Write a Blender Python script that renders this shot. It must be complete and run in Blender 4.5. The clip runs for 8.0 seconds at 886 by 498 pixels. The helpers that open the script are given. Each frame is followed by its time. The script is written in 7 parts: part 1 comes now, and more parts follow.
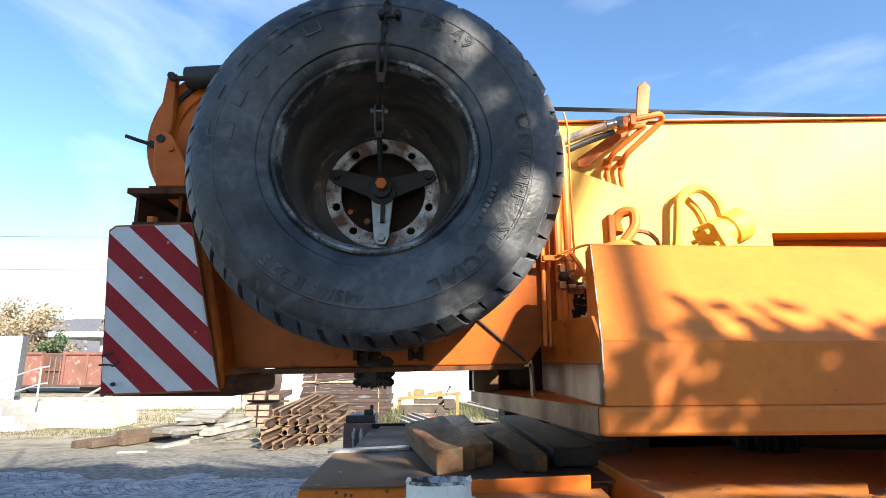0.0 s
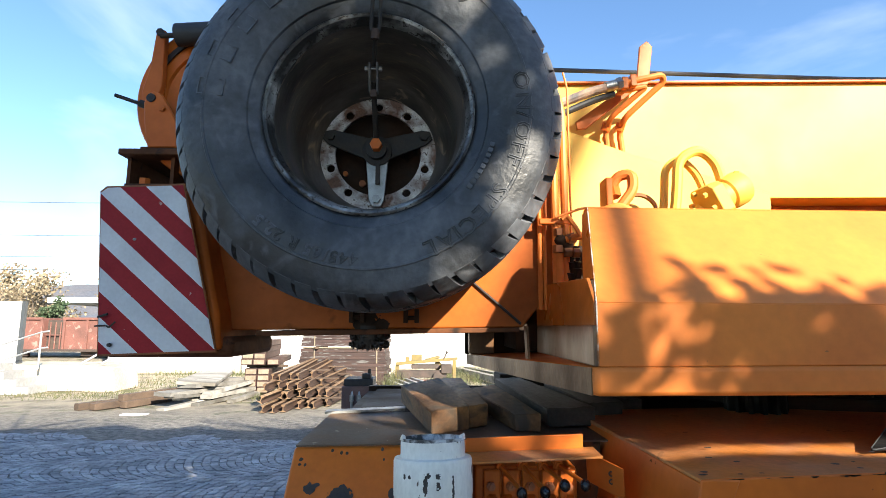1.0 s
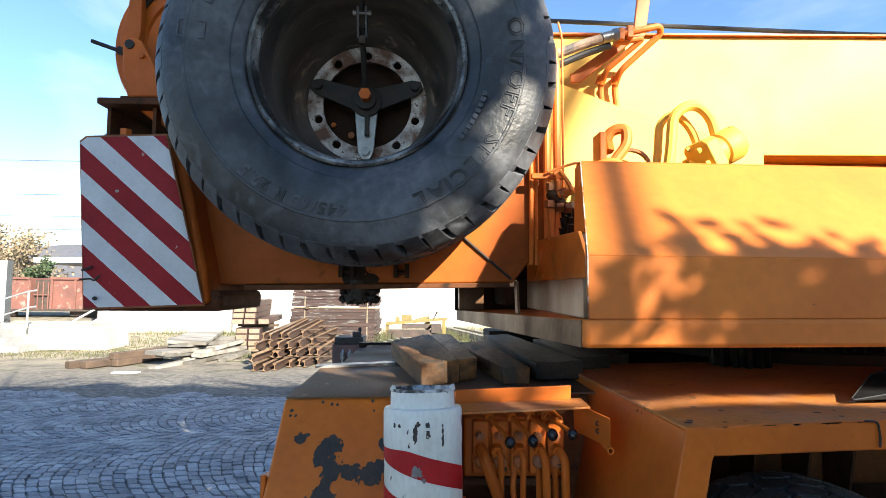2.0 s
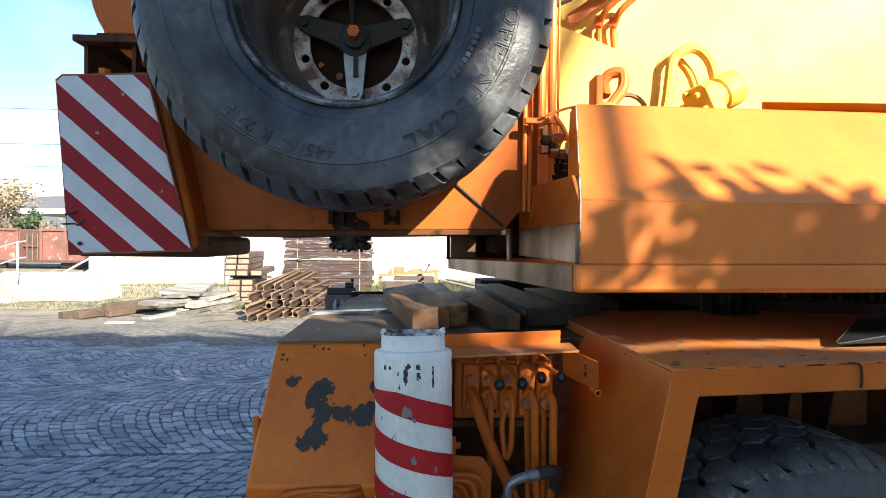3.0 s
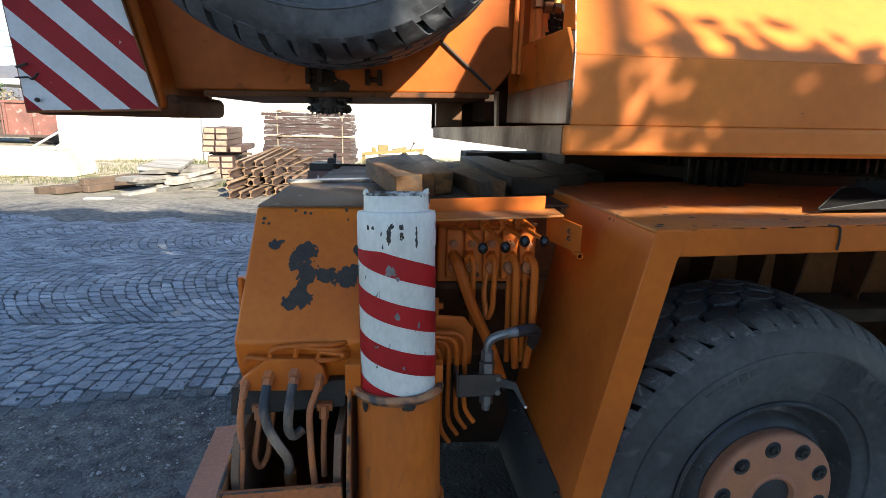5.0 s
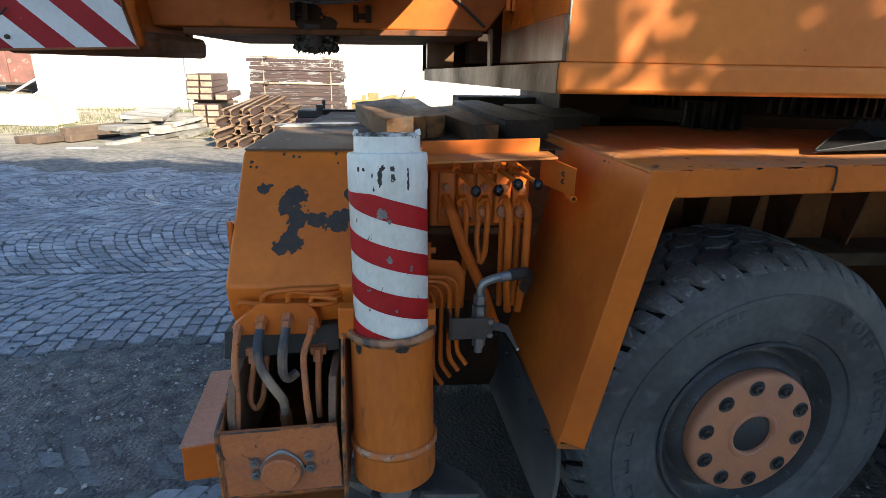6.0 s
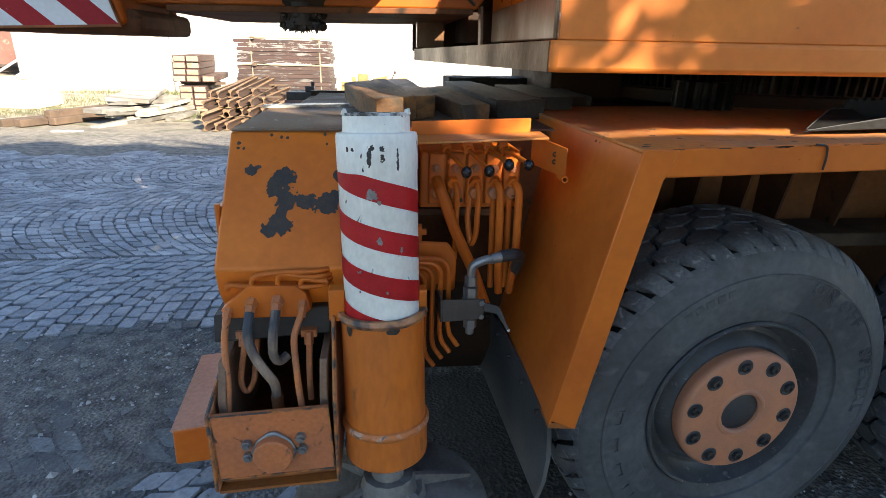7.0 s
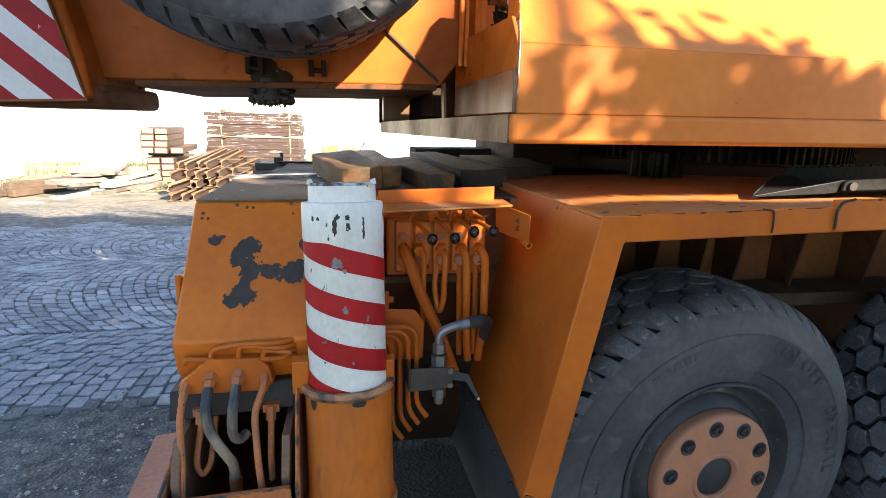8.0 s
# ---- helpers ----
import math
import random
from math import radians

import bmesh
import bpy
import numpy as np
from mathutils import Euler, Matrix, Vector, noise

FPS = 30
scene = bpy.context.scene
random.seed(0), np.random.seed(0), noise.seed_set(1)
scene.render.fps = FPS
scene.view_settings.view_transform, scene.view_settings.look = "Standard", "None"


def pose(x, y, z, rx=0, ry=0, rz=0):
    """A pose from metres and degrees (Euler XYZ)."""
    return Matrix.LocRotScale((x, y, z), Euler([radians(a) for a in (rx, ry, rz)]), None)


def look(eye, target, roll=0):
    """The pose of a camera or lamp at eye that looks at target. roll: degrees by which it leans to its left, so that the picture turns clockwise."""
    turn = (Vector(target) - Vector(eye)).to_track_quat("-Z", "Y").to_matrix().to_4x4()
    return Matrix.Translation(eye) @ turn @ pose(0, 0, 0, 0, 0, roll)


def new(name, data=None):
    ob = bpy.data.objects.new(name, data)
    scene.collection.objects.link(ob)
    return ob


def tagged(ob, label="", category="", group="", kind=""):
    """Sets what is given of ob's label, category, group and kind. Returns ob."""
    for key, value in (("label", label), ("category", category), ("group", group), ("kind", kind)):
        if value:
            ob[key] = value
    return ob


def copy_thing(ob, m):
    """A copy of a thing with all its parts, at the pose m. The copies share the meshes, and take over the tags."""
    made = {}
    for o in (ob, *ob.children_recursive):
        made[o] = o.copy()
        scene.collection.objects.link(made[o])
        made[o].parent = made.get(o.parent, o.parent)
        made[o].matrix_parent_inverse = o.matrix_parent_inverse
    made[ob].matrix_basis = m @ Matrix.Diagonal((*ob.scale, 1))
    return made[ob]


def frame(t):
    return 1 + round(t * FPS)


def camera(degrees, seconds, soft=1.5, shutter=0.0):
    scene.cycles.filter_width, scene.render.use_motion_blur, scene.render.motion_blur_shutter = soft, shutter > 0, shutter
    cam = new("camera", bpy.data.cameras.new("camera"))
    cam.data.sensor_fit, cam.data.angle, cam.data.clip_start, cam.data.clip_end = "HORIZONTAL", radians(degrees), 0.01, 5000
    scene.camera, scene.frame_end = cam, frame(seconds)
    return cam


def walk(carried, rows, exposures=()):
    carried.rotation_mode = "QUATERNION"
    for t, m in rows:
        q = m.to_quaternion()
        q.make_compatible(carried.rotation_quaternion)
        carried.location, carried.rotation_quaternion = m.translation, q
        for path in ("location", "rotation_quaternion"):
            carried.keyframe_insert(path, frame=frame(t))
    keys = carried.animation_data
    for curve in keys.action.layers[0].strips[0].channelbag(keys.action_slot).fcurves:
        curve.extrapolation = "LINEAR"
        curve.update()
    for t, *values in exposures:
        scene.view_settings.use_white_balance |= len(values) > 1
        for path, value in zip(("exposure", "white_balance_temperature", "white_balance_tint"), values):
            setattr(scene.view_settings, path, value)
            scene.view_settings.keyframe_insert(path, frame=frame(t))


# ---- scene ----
cam = camera(78.8, 8.0, soft=0.4)
PATH = [
    (0, (0.136, 0.505, 1.753), (0.159, 2.464, 2.155), -0.0),
    (0.5, (0.138, 0.51, 1.749), (0.16, 2.48, 2.095), 0.3),
    (1, (0.144, 0.52, 1.738), (0.175, 2.5, 2.022), 0.2),
    (1.5, (0.143, 0.531, 1.726), (0.193, 2.519, 1.941), 0.3),
    (3, (0.149, 0.563, 1.692), (0.246, 2.56, 1.663), 0.6),
    (3.5, (0.152, 0.57, 1.681), (0.263, 2.563, 1.55), 0.8),
    (4, (0.152, 0.578, 1.67), (0.279, 2.562, 1.454), 0.8),
    (4.5, (0.152, 0.587, 1.651), (0.294, 2.549, 1.289), 1.3),
    (5, (0.153, 0.593, 1.639), (0.31, 2.533, 1.177), 1.4),
    (6.5, (0.154, 0.607, 1.609), (0.355, 2.476, 0.925), 1.5),
    (7, (0.157, 0.609, 1.608), (0.373, 2.473, 0.916), 1.5),
    (7.5, (0.159, 0.608, 1.612), (0.405, 2.516, 1.062), 1.3),
    (8, (0.165, 0.608, 1.609), (0.495, 2.527, 1.156), 1.4),
]
walk(cam, [(t, look(eye, target, roll)) for t, eye, target, roll in PATH],
     exposures=((0.0, 1.8, 6500, 10), (3.0, 1.87, 6550, 10), (5.0, 1.85, 6550, 10), (6.5, 2.07, 6900, 11), (7.0, 2.25, 7100, 12), (8.0, 2.53, 7350, 13)))

# ---- daylight: a low autumn sun behind and to the right of the walk ----
SUN_AZ, SUN_EL = radians(148), radians(27)
world = bpy.data.worlds.new("sky")
scene.world = world
world.use_nodes = True
wn, wl = world.node_tree.nodes, world.node_tree.links
wn.clear()
w_out = wn.new("ShaderNodeOutputWorld")
w_bg = wn.new("ShaderNodeBackground")
w_sky = wn.new("ShaderNodeTexSky")
w_sky.sky_type = "NISHITA"
w_sky.sun_disc = False
w_sky.sun_elevation, w_sky.sun_rotation = SUN_EL, SUN_AZ
w_sky.air_density, w_sky.dust_density, w_sky.ozone_density = 1.0, 0.15, 3.0
w_tc = wn.new("ShaderNodeTexCoord")
w_map = wn.new("ShaderNodeMapping")
w_map.inputs["Scale"].default_value = (1.0, 1.0, 2.6)
w_map.inputs["Location"].default_value = (2.3, 0.4, 0.0)
w_noise = wn.new("ShaderNodeTexNoise")
w_noise.inputs["Scale"].default_value = 1.9
w_noise.inputs["Detail"].default_value = 7
w_noise.inputs["Distortion"].default_value = 0.5
w_ramp = wn.new("ShaderNodeValToRGB")
w_ramp.color_ramp.elements[0].position, w_ramp.color_ramp.elements[1].position = 0.58, 0.85
w_ramp.color_ramp.elements[1].color = (0.4, 0.4, 0.4, 1)
w_mix = wn.new("ShaderNodeMix")
w_mix.data_type = "RGBA"
w_mix.inputs["B"].default_value = (8.5, 9.0, 9.6, 1)
wl.new(w_tc.outputs["Generated"], w_map.inputs["Vector"])
wl.new(w_map.outputs["Vector"], w_noise.inputs["Vector"])
wl.new(w_noise.outputs["Fac"], w_ramp.inputs["Fac"])
wl.new(w_ramp.outputs["Color"], w_mix.inputs["Factor"])
w_hue = wn.new("ShaderNodeHueSaturation")
w_hue.inputs["Saturation"].default_value, w_hue.inputs["Value"].default_value = 1.08, 1.33
wl.new(w_sky.outputs["Color"], w_hue.inputs["Color"])
wl.new(w_hue.outputs["Color"], w_mix.inputs["A"])
wl.new(w_mix.outputs["Result"], w_bg.inputs["Color"])
w_bg.inputs["Strength"].default_value = 0.066
wl.new(w_bg.outputs["Background"], w_out.inputs["Surface"])
sun_way = Vector((math.sin(SUN_AZ) * math.cos(SUN_EL), math.cos(SUN_AZ) * math.cos(SUN_EL), math.sin(SUN_EL)))
sun = new("sun", bpy.data.lights.new("sun", "SUN"))
sun.data.energy, sun.data.angle, sun.data.color = 5.0, radians(0.4), (1.0, 0.91, 0.75)
sun.matrix_world = look(sun_way * 60, (0, 0, 0))

# ---- materials ----
def surf(name, c1, c2, scale=4.0, rough=0.5, rough2=None, metal=0.0, spots=None, bump=0.15, bump_scale=60.0,
         stretch=(1, 1, 1), fine=0.12, per_object=0.0, per_island=0.0, spec=0.5, coat=0.0, split=(0.35, 0.68)):
    """Two mixed colours in large noise, fine grain, optional spots of a third colour, bump. Sizes in metres."""
    m = bpy.data.materials.new(name)
    m.use_nodes = True
    n, l = m.node_tree.nodes, m.node_tree.links
    b = n["Principled BSDF"]
    tc, mp = n.new("ShaderNodeTexCoord"), n.new("ShaderNodeMapping")
    mp.inputs["Scale"].default_value = stretch
    info = n.new("ShaderNodeObjectInfo")
    mul = n.new("ShaderNodeMath")
    mul.operation = "MULTIPLY"
    mul.inputs[1].default_value = 17.0
    l.new(info.outputs["Random"], mul.inputs[0])
    l.new(mul.outputs[0], mp.inputs["Location"])
    l.new(tc.outputs["Object"], mp.inputs["Vector"])

    def tex(sc, detail=5.0, dist=0.0):
        t = n.new("ShaderNodeTexNoise")
        t.inputs["Scale"].default_value, t.inputs["Detail"].default_value, t.inputs["Distortion"].default_value = sc, detail, dist
        l.new(mp.outputs["Vector"], t.inputs["Vector"])
        return t.outputs["Fac"]

    def ramp(fac, a, z):
        r = n.new("ShaderNodeMapRange")
        r.inputs["From Min"].default_value, r.inputs["From Max"].default_value = a, z
        l.new(fac, r.inputs["Value"])
        return r.outputs["Result"]

    def mix(fac, a, z, kind="MIX"):
        x = n.new("ShaderNodeMix")
        x.data_type, x.blend_type = "RGBA", kind
        for sock, v in ((x.inputs["Factor"], fac), (x.inputs["A"], a), (x.inputs["B"], z)):
            if isinstance(v, (int, float)):
                sock.default_value = v
            elif isinstance(v, tuple):
                sock.default_value = (*v[:3], 1)
            else:
                l.new(v, sock)
        return x.outputs["Result"]

    big = ramp(tex(scale, 6, 0.4), *split)
    col = mix(big, c1, c2)
    grain = ramp(tex(scale * 14, 4), 0.3, 0.7)
    dark = n.new("ShaderNodeMapRange")
    dark.inputs["To Min"].default_value, dark.inputs["To Max"].default_value = 1 - fine, 1 + fine
    l.new(grain, dark.inputs["Value"])
    val = n.new("ShaderNodeHueSaturation")
    l.new(dark.outputs["Result"], val.inputs["Value"])
    l.new(col, val.inputs["Color"])
    col = val.outputs["Color"]
    if per_object or per_island:
        src = info.outputs["Random"]
        amount = per_object
        if per_island:
            src, amount = n.new("ShaderNodeNewGeometry").outputs["Random Per Island"], per_island
        vr = n.new("ShaderNodeMapRange")
        vr.inputs["To Min"].default_value, vr.inputs["To Max"].default_value = 1 - amount, 1 + amount
        l.new(src, vr.inputs["Value"])
        hs = n.new("ShaderNodeHueSaturation")
        l.new(vr.outputs["Result"], hs.inputs["Value"])
        l.new(col, hs.inputs["Color"])
        col = hs.outputs["Color"]
    rmap = n.new("ShaderNodeMapRange")
    rmap.inputs["To Min"].default_value, rmap.inputs["To Max"].default_value = rough, rough if rough2 is None else rough2
    l.new(big, rmap.inputs["Value"])
    ro = rmap.outputs["Result"]
    if spots:
        sc, at, soft, sc_col = spots
        mask = ramp(tex(sc, 8, 0.8), at, at + soft)
        col = mix(mask, col, sc_col)
        rr = n.new("ShaderNodeMix")
        rr.inputs["B"].default_value = 0.85
        l.new(mask, rr.inputs["Factor"])
        l.new(ro, rr.inputs["A"])
        ro = rr.outputs["Result"]
    l.new(col, b.inputs["Base Color"])
    l.new(ro, b.inputs["Roughness"])
    b.inputs["Metallic"].default_value = metal
    b.inputs["Specular IOR Level"].default_value = spec
    b.inputs["Coat Weight"].default_value = coat
    if bump:
        bp = n.new("ShaderNodeBump")
        bp.inputs["Strength"].default_value, bp.inputs["Distance"].default_value = bump, 0.01
        l.new(tex(bump_scale, 5), bp.inputs["Height"])
        l.new(bp.outputs["Normal"], b.inputs["Normal"])
    return m


ORANGE = surf("orange_paint", (0.59, 0.145, 0.019), (0.42, 0.096, 0.015), 2.6, 0.34, 0.5, spots=(26, 0.72, 0.03, (0.12, 0.045, 0.018)), bump=0.06, bump_scale=22, fine=0.06, spec=0.2)
RUBBER_ROAD = surf("dusty_road_tyre_rubber", (0.034, 0.036, 0.039), (0.08, 0.084, 0.088), 3.2, 0.55, 0.8, spots=(12, 0.56, 0.25, (0.12, 0.12, 0.118)), bump=0.2, bump_scale=55, fine=0.2)
# Orange shifted to yellow so the boom's colour carries the full sunlight.
BOOM_PAINT = surf("sunlit_orange_boom_paint", (0.74, 0.43, 0.055), (0.7, 0.4, 0.048), 2.0, 0.55, 0.65, spots=(16, 0.76, 0.03, (0.3, 0.13, 0.04)), bump=0.03, bump_scale=12, fine=0.04)
ORANGE_CAB = surf("orange_cabinet_paint", (0.66, 0.17, 0.02), (0.5, 0.12, 0.017), 3.4, 0.4, 0.55, spots=(70, 0.74, 0.02, (0.2, 0.07, 0.03)), bump=0.06, bump_scale=22, fine=0.06, spec=0.28)
# Grime darkened further to stand in for shade in recesses and under the base.
GRIME_SHADE = surf("black_grime_and_shade", (0.018, 0.01, 0.006), (0.034, 0.016, 0.008), 5, 0.6, 0.85, spots=(14, 0.62, 0.1, (0.012, 0.009, 0.007)), bump=0.2, bump_scale=40, spec=0.2)
# Two bay oranges darkened for the lack of light there, with dirt spots.
BAY = surf("dirty_shaded_orange_paint", (0.12, 0.045, 0.018), (0.06, 0.028, 0.016), 4, 0.75, 0.9, spots=(11, 0.6, 0.12, (0.025, 0.016, 0.012)), bump=0.2, bump_scale=40, spec=0.2)
BAY_WALL = surf("dirty_shaded_bay_wall", (0.2, 0.075, 0.026), (0.11, 0.042, 0.017), 3, 0.7, 0.85, spots=(9, 0.62, 0.12, (0.05, 0.028, 0.016)), bump=0.15, bump_scale=40, spec=0.2)
LEDGE = surf("dusty_frame_ledge", (0.1, 0.07, 0.048), (0.055, 0.036, 0.024), 6, 0.75, 0.9, bump=0.2, bump_scale=50, spec=0.2)
TREAD_GROOVE = surf("black_groove_rubber", (0.008, 0.008, 0.009), (0.014, 0.014, 0.015), 10, 0.85, bump=0.1, spec=0.15)
ORANGE_DUSTY = surf("dusty_orange_paint", (0.46, 0.17, 0.06), (0.36, 0.15, 0.075), 6, 0.6, 0.8, spots=(30, 0.68, 0.05, (0.1, 0.06, 0.04)), bump=0.12, bump_scale=45, fine=0.1)
ORANGE_DARK = surf("blotched_dark_orange_paint", (0.3, 0.09, 0.016), (0.16, 0.055, 0.018), 5, 0.5, 0.75, spots=(18, 0.63, 0.1, (0.035, 0.02, 0.014)), bump=0.15, bump_scale=40)
DECK = surf("worn_deck_paint", (0.5, 0.17, 0.03), (0.42, 0.19, 0.085), 5, 0.5, 0.7, spots=(14, 0.66, 0.12, (0.26, 0.12, 0.05)), bump=0.1, bump_scale=70, spec=0.3)
DECK_GREY = surf("grimy_grey_deck_sheet", (0.09, 0.06, 0.042), (0.15, 0.09, 0.05), 5, 0.6, 0.8, spots=(22, 0.66, 0.06, (0.3, 0.25, 0.2)), bump=0.15, bump_scale=80)
SCUFFED = surf("scuffed_grimy_paint", (0.14, 0.07, 0.032), (0.06, 0.028, 0.012), 6, 0.32, 0.55, spots=(26, 0.66, 0.08, (0.24, 0.17, 0.115)), bump=0.12, stretch=(1, 1, 0.6), spec=0.25)
RUBBER = surf("black_tyre_rubber", (0.018, 0.02, 0.023), (0.092, 0.1, 0.113), 3.4, 0.4, 0.75, spots=(11, 0.56, 0.25, (0.14, 0.148, 0.162)), bump=0.25, bump_scale=55, fine=0.22, split=(0.4, 0.62))
RUBBER_TREAD = surf("dusty_tread_rubber", (0.05, 0.053, 0.058), (0.125, 0.13, 0.137), 7, 0.5, 0.8, spots=(26, 0.6, 0.1, (0.22, 0.225, 0.23)), bump=0.45, bump_scale=70, fine=0.25, per_island=0.1)
RUBBER_DARK = surf("dark_hose_rubber", (0.02, 0.021, 0.023), (0.035, 0.035, 0.036), 20, 0.55, 0.7, bump=0.1)
DUSTY_HOSE = surf("dusty_hydraulic_hose", (0.03, 0.034, 0.042), (0.3, 0.21, 0.15), 8, 0.6, 0.8, bump=0.2, bump_scale=150, split=(0.4, 0.56), stretch=(1, 1, 0.5))
RIM_GREY = surf("dusty_grey_rim_steel", (0.06, 0.061, 0.063), (0.03, 0.03, 0.031), 8, 0.4, 0.65, spots=(40, 0.62, 0.08, (0.15, 0.145, 0.14)), bump=0.12)
# Orange darkened to match the shade round the spare wheel, plus oily spots.
FRAME_PAINT = surf("oily_shaded_frame_paint", (0.4, 0.098, 0.014), (0.25, 0.06, 0.011), 2.4, 0.4, 0.6, spots=(7, 0.62, 0.14, (0.06, 0.022, 0.009)), bump=0.06, bump_scale=22, fine=0.08, spec=0.14)
# Lighter, yellower orange puts the glare of full sun into the paint.
COVER_PAINT = surf("sunlit_orange_cover_paint", (0.68, 0.2, 0.034), (0.57, 0.15, 0.026), 2.2, 0.42, 0.6, spots=(26, 0.74, 0.03, (0.3, 0.12, 0.04)), bump=0.05, bump_scale=22, fine=0.06, spec=0.3)
RIM_DARK = surf("dark_grimy_rim_steel", (0.035, 0.031, 0.028), (0.21, 0.175, 0.145), 5, 0.35, 0.55, 0.4, spots=(22, 0.6, 0.2, (0.4, 0.29, 0.2)), bump=0.1, stretch=(0.5, 2.2, 0.5), split=(0.3, 0.8))
RIM_EDGE = surf("worn_rim_flange_steel", (0.035, 0.034, 0.033), (0.42, 0.41, 0.39), 9, 0.35, 0.55, 0.4, spots=(70, 0.56, 0.1, (0.05, 0.04, 0.033)), bump=0.2, split=(0.45, 0.7))
RUSTY_DISC = surf("flaking_rusty_wheel_disc", (0.13, 0.06, 0.035), (0.6, 0.57, 0.54), 11, 0.45, 0.65, 0.3, spots=(90, 0.57, 0.12, (0.1, 0.055, 0.035)), bump=0.4, bump_scale=80, split=(0.42, 0.6))
WHEEL_ORANGE = surf("dusty_orange_wheel_cover", (0.44, 0.17, 0.08), (0.36, 0.15, 0.085), 9, 0.55, 0.72, bump=0.05, fine=0.06)
PIPE_PAINT = surf("rubbed_orange_pipe_paint", (0.52, 0.155, 0.04), (0.34, 0.14, 0.075), 12, 0.5, 0.7, spots=(40, 0.66, 0.06, (0.08, 0.05, 0.035)), bump=0.1, spec=0.3)
STEEL = surf("bare_grey_steel", (0.3, 0.3, 0.29), (0.2, 0.2, 0.2), 25, 0.35, 0.5, 0.7, bump=0.08)
STEEL_DARK = surf("dark_oily_steel", (0.022, 0.021, 0.02), (0.045, 0.036, 0.03), 20, 0.5, 0.7, 0.15, bump=0.15, spec=0.3)
# Near-black patches put the shade under the base into the gear steel.
GEAR = surf("greased_gear_steel_in_shade", (0.028, 0.025, 0.021), (0.003, 0.003, 0.0028), 5, 0.45, 0.7, 0.2, bump=0.1, spec=0.2, split=(0.34, 0.5))
WHITE = surf("chipped_white_paint", (0.74, 0.73, 0.67), (0.6, 0.585, 0.52), 7, 0.42, 0.6, spots=(34, 0.66, 0.03, (0.13, 0.1, 0.075)), bump=0.08, fine=0.07, spec=0.3, stretch=(1, 1, 0.6))
RED = surf("red_reflective_tape", (0.42, 0.014, 0.016), (0.32, 0.011, 0.012), 12, 0.45, 0.55, spots=(42, 0.72, 0.02, (0.2, 0.16, 0.15)), bump=0.04, fine=0.08, spec=0.2)
BOARD_WHITE = surf("grimy_white_board", (0.6, 0.63, 0.67), (0.5, 0.53, 0.57), 6, 0.5, 0.6, spots=(30, 0.72, 0.03, (0.2, 0.2, 0.2)), bump=0.05, fine=0.05)
BOARD_RED = surf("faded_red_stripe", (0.3, 0.014, 0.02), (0.24, 0.012, 0.018), 8, 0.5, 0.6, spots=(36, 0.73, 0.02, (0.4, 0.25, 0.25)), bump=0.05, fine=0.07, spec=0.2)
TIMBER = surf("oily_old_timber", (0.29, 0.14, 0.048), (0.11, 0.05, 0.018), 4, 0.6, 0.85, spots=(7, 0.52, 0.12, (0.05, 0.034, 0.022)), bump=0.5, bump_scale=60, stretch=(1, 0.25, 1), fine=0.3)
TIMBER_DARK = surf("near_black_timber", (0.024, 0.018, 0.013), (0.012, 0.01, 0.008), 6, 0.7, 0.9, bump=0.5, bump_scale=60, stretch=(1, 0.25, 1), fine=0.3)
BLACK_RUBBER = surf("black_moulded_rubber", (0.018, 0.018, 0.019), (0.04, 0.04, 0.042), 9, 0.45, 0.65, bump=0.15, bump_scale=60)
CHOCK = surf("dull_black_chock_rubber", (0.006, 0.006, 0.006), (0.012, 0.0115, 0.011), 9, 0.6, 0.8, spots=(24, 0.68, 0.06, (0.035, 0.03, 0.026)), bump=0.25, bump_scale=60, spec=0.15)
KNOB = surf("black_lever_knob", (0.012, 0.012, 0.013), (0.02, 0.02, 0.02), 20, 0.18, 0.25, bump=0)
GREASE = surf("clotted_black_grease", (0.012, 0.01, 0.008), (0.03, 0.022, 0.016), 30, 0.35, 0.7, bump=0.6, bump_scale=70)
FLAP = surf("scuffed_mud_flap_rubber", (0.04, 0.041, 0.04), (0.085, 0.084, 0.078), 5, 0.5, 0.65, spots=(40, 0.7, 0.05, (0.12, 0.12, 0.12)), bump=0.15, bump_scale=60)
COBBLE = surf("grey_granite_cobble", (0.28, 0.287, 0.3), (0.17, 0.176, 0.188), 3, 0.7, 0.9, bump=0.4, bump_scale=40, fine=0.2, per_object=0.22, per_island=0.25)
COBBLE_DUSTY = surf("dirt_covered_cobble", (0.155, 0.155, 0.153), (0.09, 0.088, 0.086), 5, 0.85, 0.95, spots=(16, 0.56, 0.12, (0.1, 0.095, 0.088)), bump=0.5, bump_scale=45, fine=0.25, per_object=0.2)
RUST_RAIL = surf("rusty_rail_steel", (0.03, 0.016, 0.011), (0.058, 0.03, 0.018), 6, 0.7, 0.85, 0.0, bump=0.25, bump_scale=50, per_object=0.2)
RAIL_HEAD = surf("worn_sunlit_rail_faces", (0.2, 0.13, 0.075), (0.13, 0.075, 0.04), 6, 0.5, 0.7, 0.0, bump=0.15, per_object=0.2)
SLEEPER = surf("brown_stacked_timber", (0.075, 0.036, 0.028), (0.045, 0.024, 0.02), 5, 0.8, bump=0.3, stretch=(1, 0.3, 1), per_object=0.15)
SLEEPER_END = surf("pale_sawn_timber_end", (0.25, 0.205, 0.15), (0.17, 0.135, 0.095), 8, 0.8, bump=0.2, per_object=0.1)
